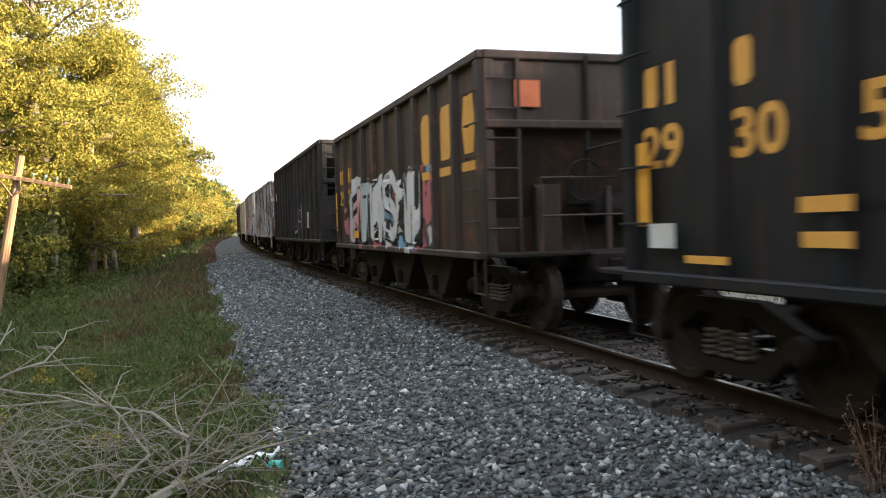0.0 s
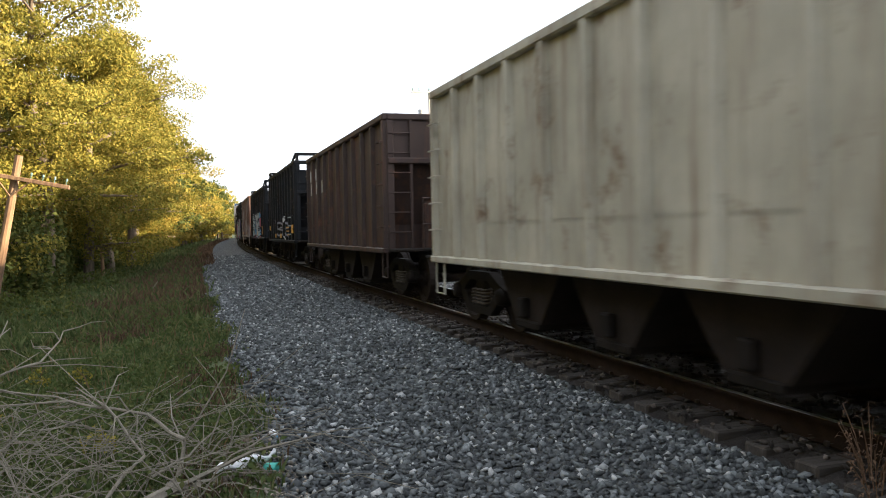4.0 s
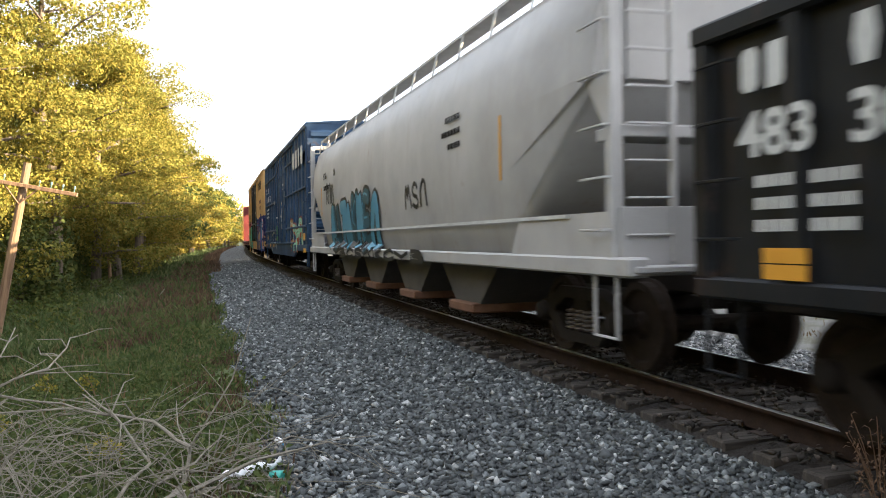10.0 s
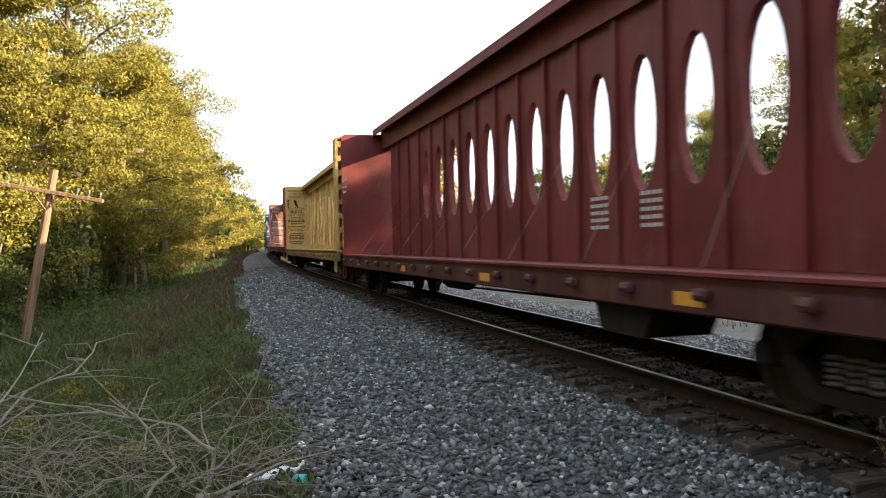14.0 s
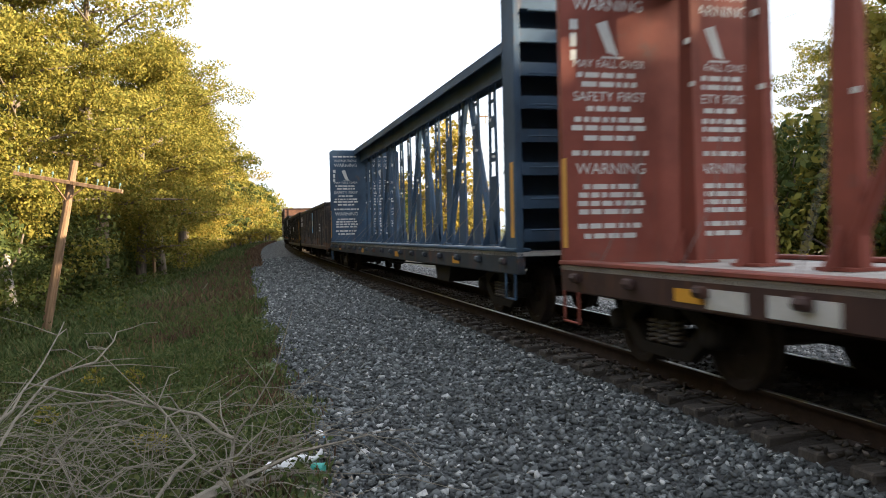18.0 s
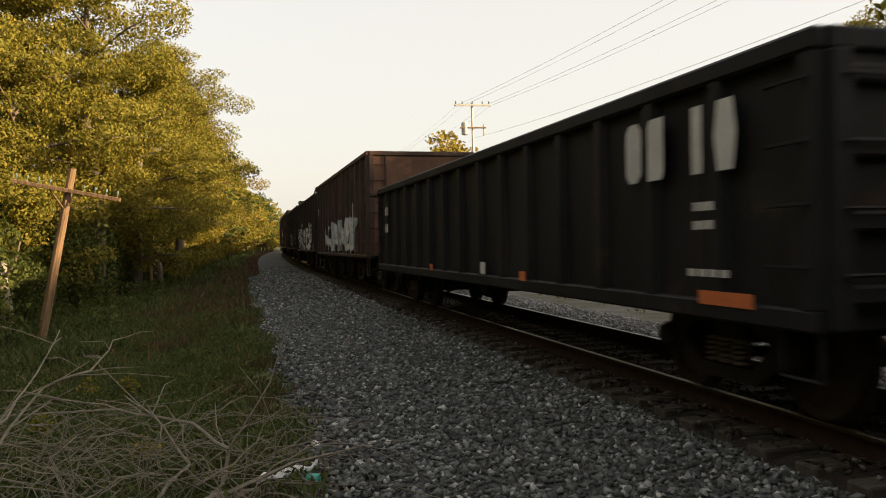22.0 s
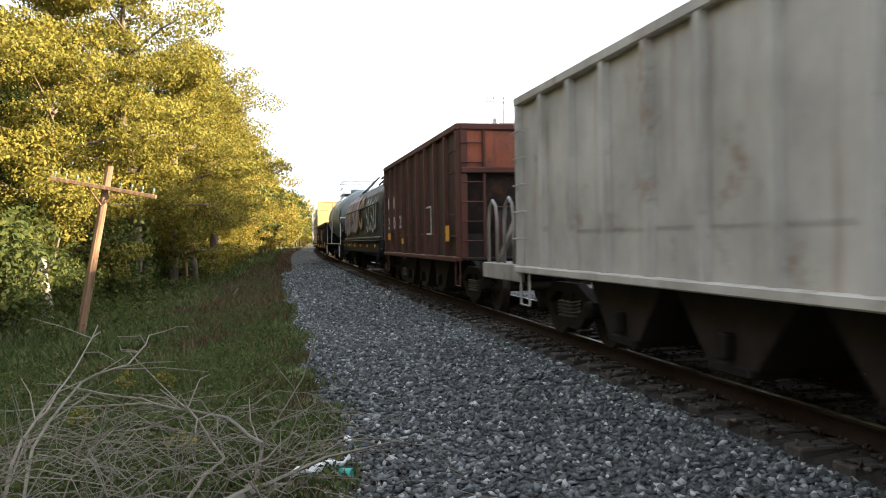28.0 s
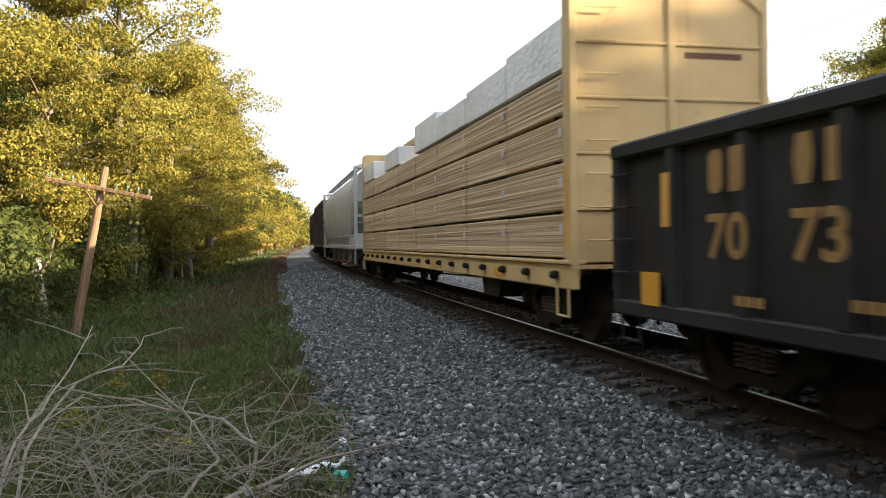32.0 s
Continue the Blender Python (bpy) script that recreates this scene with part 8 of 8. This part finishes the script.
def utility_pole(s, d, height):
    p = along(s, d, float(ground_z(s, d)))
    t = thing("utility_pole", "tall utility pole with a crossarm and a transformer", "pole", "utility poles", m=pose(p.x, p.y, p.z, 0, -1.0, heading(s)))
    part("pole_shaft", MB().tube([(0, 0, -0.8), (0, 0, height)], 0.1, 10, 0.07), GREY_STEEL, t)
    part("crossarm", MB().box(-1.25, 1.25, -0.2, -0.09, height - 0.25, height - 0.13, 0.01), GREY_STEEL, t)
    for x in (-1.15, -0.7, 0.0, 0.7, 1.15):
        part("insulator", MB().lathe([(0.02, 0), (0.06, 0.05), (0.03, 0.1), (0.06, 0.15), (0.02, 0.22)], "z", 8, (x, -0.14, height - 0.13)), GLASS, t)
    part("transformer", MB().lathe([(0.02, 0.9), (0.2, 0.86), (0.22, 0.8), (0.22, 0.05), (0.02, 0.0)], "z", 14, (-0.55, 0, height - 2.2)), GREY_STEEL, t)
    part("cutout_switch", MB().box(0.75, 0.83, -0.05, 0.05, height - 2.2, height - 1.4, 0.01), GREY_STEEL, t)
    part("equipment_arm", MB().box(-0.9, 0.9, -0.18, -0.1, height - 1.75, height - 1.65, 0.01), POLE_WOOD, t)
    return t


UP = (-79, -13, 53, 119)
for s in UP:
    utility_pole(s, -10.5, 11.2)
wires = thing("power_line", "thin overhead wires hung between utility poles", "wire", "overhead wires", m=Matrix.Identity(4))
for k, (off, z) in enumerate(((-1.15, 11.1), (-0.7, 11.1), (0.7, 11.1), (1.15, 11.1), (0.0, 8.9))):
    for a, b in zip(UP, UP[1:]):
        pts = [along(a + (b - a) * u, -10.5 - off, z - 0.6 - 4 * 0.9 * u * (1 - u)) for u in np.linspace(0, 1, 13)]
        part("wire_span", MB().tube(pts, 0.006, 4), WIRE, wires)


# ---- grass and weeds ----
def blades(name, label, n, s0, s1, d0, d1, h0, h1, mat, power=1.0, width=0.012, where=None, patch=0.0):
    s, d = scatter(n, s0, s1, d0, d1, power)
    if patch:
        f = np.sin(1.9 * s + 2.3 * np.sin(1.1 * d)) * np.sin(2.3 * d + 1.7 * np.sin(0.7 * s)) + rng.normal(0, 0.45, n)
        k = f > patch
        s, d = s[k], d[k]
    if where is not None:
        k = where(s, d)
        s, d = s[k], d[k]
    n = len(s)
    c = along_np(s, d, ground_z(s, d) - 0.02)
    h = rng.uniform(h0, h1, n) * (0.6 + 0.5 * rng.uniform(0, 1, n))
    a = rng.uniform(0, 2 * np.pi, n)
    b = rng.uniform(0, 2 * np.pi, n)
    w = width * rng.uniform(0.7, 1.5, n) * (1 + s / 18)
    side = np.stack([np.cos(a), np.sin(a), 0 * a], 1) * w[:, None]
    bend = np.stack([np.cos(b), np.sin(b), 0 * b], 1) * (h * rng.uniform(0.1, 0.75, n))[:, None]
    up = np.stack([0 * h, 0 * h, h], 1)
    m1 = c + bend * 0.3 + up * 0.6
    v = np.stack([c - side, c + side, m1 + side * 0.8, c + bend + up, m1 - side * 0.8], 1)
    i = np.arange(n)[:, None] * 5
    f = np.concatenate([i + np.array([[0, 1, 2]]), i + np.array([[0, 2, 4]]), i + np.array([[4, 2, 3]])], 0)
    return thing(name, label, name.replace("_", " "), kind="stuff", data=raw(name, v.reshape(-1, 3), f, mat))


GRASS_MAT = leaf_material("grass_blades", (0.038, 0.062, 0.018), (0.078, 0.106, 0.034), (0.165, 0.162, 0.07))
DRY_MAT = leaf_material("dry_grass", (0.09, 0.06, 0.03), (0.16, 0.11, 0.055), (0.22, 0.17, 0.09))
DEAD_MAT = leaf_material("dead_brown_weeds", (0.055, 0.034, 0.022), (0.105, 0.066, 0.041), (0.16, 0.11, 0.07))


def near_edge(s, d):
    return d > 4.7 + 0.4 * np.sin(0.9 * s) * np.sin(1.9 * s + 0.5) + rng.normal(0, 0.12, len(s))


def brown_zone(s, d):
    ragged = s > 18.5 + 2.2 * np.sin(1.6 * d) + rng.normal(0, 1.2, len(s))
    return ragged & near_edge(s, d) & (d < np.interp(s, (16, 24, 34), (6.4, 8.0, 8.3)) + 0.5 * np.sin(0.5 * s) + rng.normal(0, 0.3, len(s)))


blades("grass", "short green grass beside the stone shoulder", 60000, 3.5, 20, 4.2, 11.5, 0.05, 0.17, GRASS_MAT, 1.15, 0.008, near_edge)
blades("grass", "rough green grass running down to the trees", 45000, 18, 70, 4.3, 14, 0.15, 0.4, GRASS_MAT, 1.4, 0.014, lambda s, d: near_edge(s, d) & ((d > 7.6 + 0.6 * np.sin(s)) | (rng.uniform(0, 1, len(s)) < 0.25)))
blades("dry_grass", "dry straw-coloured stalks among the grass", 5500, 3.5, 40, 4.4, 13, 0.15, 0.4, DRY_MAT, 1.2, 0.006, near_edge, 0.1)
blades("dead_weeds", "dead reddish-brown weeds along the shoulder", 34000, 17, 48, 4.6, 8.8, 0.08, 0.3, DEAD_MAT, 1.2, 0.008, brown_zone)
blades("dead_weeds", "dark dead weeds at the stones' edge", 8000, 4.5, 14, 4.2, 5.4, 0.08, 0.22, DEAD_MAT, 1.0, 0.006, near_edge, 0.25)


blades("dry_grass", "dry tangled weeds across the open ground", 22000, 6, 80, -16, -5.4, 0.05, 0.22, DRY_MAT, 1.1, 0.008, None, 0.1)
blades("grass", "coarse green grass far along the line", 15000, 66, 175, 4.3, 11, 0.25, 0.6, GRASS_MAT, 1.2, 0.014, lambda s, d: d > 5.6 + 0.4 * np.sin(s))
blades("dead_weeds", "brown weeds far along the shoulder", 9000, 46, 170, 3.9, 6.6, 0.15, 0.4, DEAD_MAT, 1.2, 0.008)


def leafy_weeds(name, label, n, s0, s1, d0, d1, size, h, mat, cover=0.25):
    s, d = scatter(n, s0, s1, d0, d1)
    f = np.sin(1.3 * s + 1.7 * np.sin(0.9 * d)) * np.sin(1.6 * d + 0.9 * np.sin(0.8 * s)) + rng.normal(0, 0.3, n)
    k = (f > cover) & near_edge(s, d)
    s, d = s[k], d[k]
    n = len(s)
    c = along_np(s, d, ground_z(s, d) + rng.uniform(0.02, h, n))
    v, fc = leaf_cloud(c, np.full((n, 3), 0.03), n, size, rng)
    return thing(name, label, "weeds", kind="stuff", data=raw(name, v, fc, mat))


leafy_weeds("leafy_weeds", "low broad-leaved weeds in the grass", 90000, 3.5, 24, 4.3, 11, 0.034, 0.2, LEAF_WEED, -0.05)
leafy_weeds("leafy_weeds", "tall leafy weeds in front of the trees", 30000, 22, 75, 8.0, 13.5, 0.07, 0.75, LEAF_GREEN)

# ---- brush pile, litter and a dry weed near the camera ----
TWIG = simple("grey_dead_branch", (0.11, 0.096, 0.076), (0.26, 0.23, 0.18), 14, 0.9, 0.0, 0.4)
pile = thing("brush_pile", "tangled pile of bare dead branches on grass", "branches", m=Matrix.Identity(4))
tw = random.Random(5)


def branch(pts, r, r1, forks=3):
    """A crooked branch with thinner forks along it."""
    pts = [Vector(p) for p in pts]
    fine = [pts[0]]
    for a, b in zip(pts, pts[1:]):
        for u in (0.33, 0.67, 1.0):
            fine.append(a.lerp(b, u) + Vector((tw.gauss(0, 0.012), tw.gauss(0, 0.012), tw.gauss(0, 0.012))))
    part("branch", MB().tube(fine, r, 6, r1), TWIG, pile)
    for i in range(forks):
        j = tw.randrange(1, len(fine) - 1)
        a = fine[j]
        d = (fine[j] - fine[j - 1]).normalized()
        e = d + Vector((tw.uniform(-0.9, 0.9), tw.uniform(-0.9, 0.9), tw.uniform(-0.4, 0.35)))
        ln = tw.uniform(0.25, 0.75)
        mid = a + e * ln * 0.5 + Vector((0, 0, tw.uniform(-0.05, 0.06)))
        end = a + e * ln + Vector((tw.gauss(0, 0.08), tw.gauss(0, 0.08), tw.uniform(-0.15, 0.05)))
        part("twig", MB().tube([a, mid, end], r * 0.45, 5, 0.003), TWIG, pile)


branch([(-2.4, 5.2, -0.42), (-2.0, 5.98, -0.4), (-1.69, 6.38, -0.43), (-1.5, 6.63, -0.46)], 0.055, 0.03, 2)
branch([(-2.07, 6.06, -0.40), (-1.99, 6.19, -0.3), (-2.02, 6.28, -0.1), (-2.33, 6.39, 0.08), (-2.69, 6.35, 0.15), (-3.02, 6.32, 0.25), (-3.5, 6.2, 0.33)], 0.019, 0.006, 9)
branch([(-3.5, 5.2, -0.35), (-3.54, 5.57, 0.1), (-3.51, 5.82, 0.26), (-3.63, 6.45, 0.47), (-3.75, 7.1, 0.76)], 0.014, 0.005, 7)
branch([(-3.3, 5.1, -0.4), (-3.45, 5.6, 0.03), (-3.54, 6.38, 0.38), (-3.35, 6.82, 0.45), (-3.43, 7.45, 0.64), (-3.2, 7.8, 0.68)], 0.014, 0.004, 9)
branch([(-2.35, 5.4, -0.4), (-2.23, 6.0, -0.15), (-2.61, 6.3, 0.18), (-3.1, 6.9, 0.2)], 0.015, 0.005, 7)
branch([(-2.16, 6.0, -0.3), (-1.95, 6.2, -0.2), (-1.8, 6.56, -0.06)], 0.012, 0.004, 2)
for i in range(150):
    x, y = tw.uniform(-4.9, -1.7), tw.uniform(4.4, 7.3)
    a = tw.uniform(-0.5, 1.2) + (math.pi if tw.random() < 0.4 else 0)
    ln = tw.uniform(0.5, 1.5)
    z = -0.5 + tw.uniform(0.0, 0.34) * max(0.0, 1 - abs(x + 3.2) / 2)
    hgt = tw.uniform(0.05, 0.5)
    p0 = (x, y, z)
    p1 = (x + math.cos(a) * ln * 0.5, y + math.sin(a) * ln * 0.4, z + hgt)
    p2 = (x + math.cos(a) * ln, y + math.sin(a) * ln * 0.8, z + hgt * tw.uniform(-0.2, 0.7))
    q1 = (x + math.cos(a) * ln * 0.22, y + math.sin(a) * ln * 0.15, z + hgt * 0.72)
    q2 = (x + math.cos(a) * ln * 0.8, y + math.sin(a) * ln * 0.64, z + hgt * 0.8)
    branch([p0, q1, p1, q2, p2], tw.uniform(0.003, 0.008), 0.002, 2)
for s, d in ((12.84, 7.27), (12.33, 6.65), (10.46, 7.42), (7.93, 6.03)):
    sprig = thing("leafy_sprig", "yellow-green leafy sprig growing through dead branches", "plant", "leafy sprigs", m=at(s, d, float(ground_z(s, d))))
    part("stem", MB().tube([(0, 0, -0.05), (0.02, 0.01, 0.18), (0.05, 0.0, 0.36)], 0.006, 5, 0.002), BARK, sprig)
    v, fc = leaf_cloud(np.array([(0.03, 0.0, 0.3), (-0.06, 0.05, 0.22), (0.09, -0.04, 0.2)]), np.full((3, 3), 0.1), 90, 0.034, rng)
    tagged(part("leaves", raw("leaves", v, fc, LEAF_WARM), None, sprig), kind="stuff")
fallen = thing("fallen_branch", "bleached broken branch lying in brown weeds", "branch", m=Matrix.Identity(4))
q = along(30.5, 6.95, -0.72)
part("branch", MB().tube([q + Vector((-1.2, -0.4, 0)), q, q + Vector((0.5, 0.1, 0.06)), q + Vector((0.75, 0.2, 0.42))], 0.04, 6, 0.02), TWIG, fallen)
part("twig", MB().tube([q + Vector((-0.5, -0.2, 0.02)), q + Vector((-0.9, 0.1, 0.3))], 0.02, 5, 0.008), TWIG, fallen)
snag = thing("dead_tree", "pale bare dead tree at the wood's edge", "tree", m=Matrix.Identity(4))
q = along(29.4, 12.35, -1.3)
part("trunk", MB().tube([q, q + Vector((-0.05, 0, 0.9)), q + Vector((-0.16, 0, 1.7)), q + Vector((-0.22, 0.1, 2.4))], 0.24, 9, 0.15), simple("pale_bark", (0.14, 0.12, 0.1), (0.34, 0.3, 0.26), 5, 0.95, 0.0, 0.6, 0.03), snag)
part("limb", MB().tube([q + Vector((-0.16, 0, 1.6)), q + Vector((0.4, -0.2, 2.2)), q + Vector((0.6, -0.2, 2.9))], 0.06, 6, 0.03), BARK, snag)

# litter
PLASTIC_W = simple("white_plastic", (0.6, 0.62, 0.64), (0.8, 0.8, 0.8), 9, 0.5)
TEAL = simple("teal_plastic", (0.05, 0.38, 0.32), (0.12, 0.5, 0.42), 9, 0.35)
p = along(6.75, 4.62, float(bed_z(6.75, 4.62)) + 0.035)
cup = thing("plastic_cup", "crushed teal plastic cup lying on stones", "litter", m=pose(p.x, p.y, p.z, 90, 20, 65))
part("cup_wall", MB().lathe([(0.032, -0.06), (0.035, -0.055), (0.047, 0.06), (0.044, 0.06), (0.032, -0.05)], "z", 14), TEAL, cup, smooth=True)
part("rim", MB().lathe([(0.046, 0.058), (0.051, 0.06), (0.051, 0.067), (0.046, 0.067)], "z", 14), TEAL, cup)
rag = MB()
for i in range(15):
    u = i / 14
    w = 0.05 * math.sin(math.pi * min(1, 0.15 + u)) + 0.012
    c = Vector((-1.78, 6.3, -0.36)).lerp(Vector((-1.42, 6.78, -0.36)), u) + Vector((0.02 * math.sin(9 * u), 0, 0.02 * math.sin(14 * u)))
    rag.v += [tuple(c + Vector((-w, w * 0.4, 0.0))), tuple(c + Vector((0, 0, 0.035 + 0.015 * math.sin(20 * u)))), tuple(c + Vector((w, -w * 0.4, 0.0))), tuple(c + Vector((0, 0, -0.02)))]
for i in range(14):
    for j in range(4):
        rag.f.append((i * 4 + j, i * 4 + (j + 1) % 4, i * 4 + 4 + (j + 1) % 4, i * 4 + 4 + j))
thing("plastic_bag", "crumpled strip of white plastic bag on the dirt", "litter", data=rag.mesh("plastic_bag", PLASTIC_W, True))
p = along(7.7, 4.49, float(bed_z(7.7, 4.49)) + 0.035)
bottle = thing("plastic_bottle", "small clear plastic bottle among the stones", "litter", m=pose(p.x, p.y, p.z, 90, 0, 30))
part("bottle_body", MB().lathe([(0.02, -0.08), (0.03, -0.075), (0.03, 0.03), (0.012, 0.07), (0.012, 0.085)], "z", 12), PLASTIC_W, bottle, smooth=True)
part("cap", MB().lathe([(0.014, 0.083), (0.014, 0.1), (0.002, 0.101)], "z", 10), MARK_BLUE, bottle)

# dirt and gravel at the camera's feet
s_, d_ = scatter(2600, 3.6, 7.6, 4.4, 6.3)
thing("dirt_clods", "pale gravelly dirt strewn at the grass edge", "dirt", kind="stuff",
      data=stones("dirt_clods", s_, d_, ground_z(s_, d_) + 0.015, rng.uniform(0.008, 0.028, len(s_)), stone_material("pale_dirt", (0.1, 0.085, 0.068), (0.25, 0.215, 0.175), (0.42, 0.38, 0.33))))

# dry weed and a wooden block by the rail
dry = thing("dry_weed", "dry brown weed with curled leaves", "weed", "dry weeds", m=at(4.0, 1.2, -0.32))
DRYLEAF = simple("dry_curled_leaf", (0.07, 0.038, 0.02), (0.15, 0.088, 0.048), 20, 0.9)
for i in range(7):
    a, ln = i * 0.9, tw.uniform(0.35, 0.62)
    lean = Vector((math.cos(a) * 0.16, math.sin(a) * 0.16, 0))
    pts = [Vector((math.cos(a) * 0.04, math.sin(a) * 0.04, 0)) + lean * u * u + Vector((0, 0, ln * u)) for u in (0, 0.35, 0.7, 1.0)]
    st = part("stem", MB().tube(pts, 0.006, 5, 0.003), DRYLEAF, dry)
    mb = MB()
    for k in range(11):
        u = 0.25 + 0.75 * k / 10
        c = pts[0].lerp(pts[-1], u)
        b = k * 2.3 + i
        out = Vector((math.cos(b), math.sin(b), 0.3)) * 0.055
        sd = Vector((-math.sin(b), math.cos(b), 0)) * 0.009
        mb.add([c, c + out * 0.6 + sd, c + out + Vector((0, 0, -0.03)), c + out * 0.6 - sd], [(0, 1, 2, 3)])
    tagged(part("leaves", mb, DRYLEAF, st), kind="stuff")
for s, d in ((4.2, 1.02), (3.85, 1.32)):
    c = copy_thing(dry, at(s, d, -0.34, 70 * s))
    c.scale = (0.85, 0.85, 0.8)
p = along(3.75, 1.12, -0.29)
thing("wood_block", "short weathered block of sawn wood beside the ties", "wood block", m=pose(p.x, p.y, p.z, 0, 0, 30),
      data=MB().box(-0.2, 0.2, -0.14, 0.14, -0.06, 0.09, 0.012).mesh("wood_block", TIE_MAT))

# ---- far woods ----
far_v, far_f, k = [], [], 0
for i in range(70):
    if i < 26:
        s, d = 175 + i * 9, 12 + (i % 4) * 9
    elif i < 46:
        s, d = 190 + (i - 26) * 10, -12 - (i % 4) * 10
    else:
        s, d = 20 + (i - 46) * 9, -95 - (i % 5) * 14
    h = 9 + 5 * random.random()
    base = np.array(along(s, d, float(ground_z(s, d))))
    cs = base + np.stack([rng.normal(0, 2.4, 14), rng.normal(0, 2.4, 14), rng.uniform(0.15, 0.95, 14) * h], 1)
    v, f = leaf_cloud(cs, np.full((14, 3), 2.3) * np.array([1, 1, 0.8]), 1500, 0.5, rng)
    far_v.append(v)
    far_f.append(f + k)
    k += len(v)
thing("far_woods", "distant woods closing the bend and the far side", "woods", kind="stuff", data=raw("far_woods", np.concatenate(far_v), np.concatenate(far_f), LEAF_WARM))


# ---- the train's run ----
def motions():
    for car, centre in CARS:
        rows = []
        for k in range(17):
            t = 2.0 * k
            rows.append((t, at(centre - SPEED * t)))
        walk(car, rows)


motions()
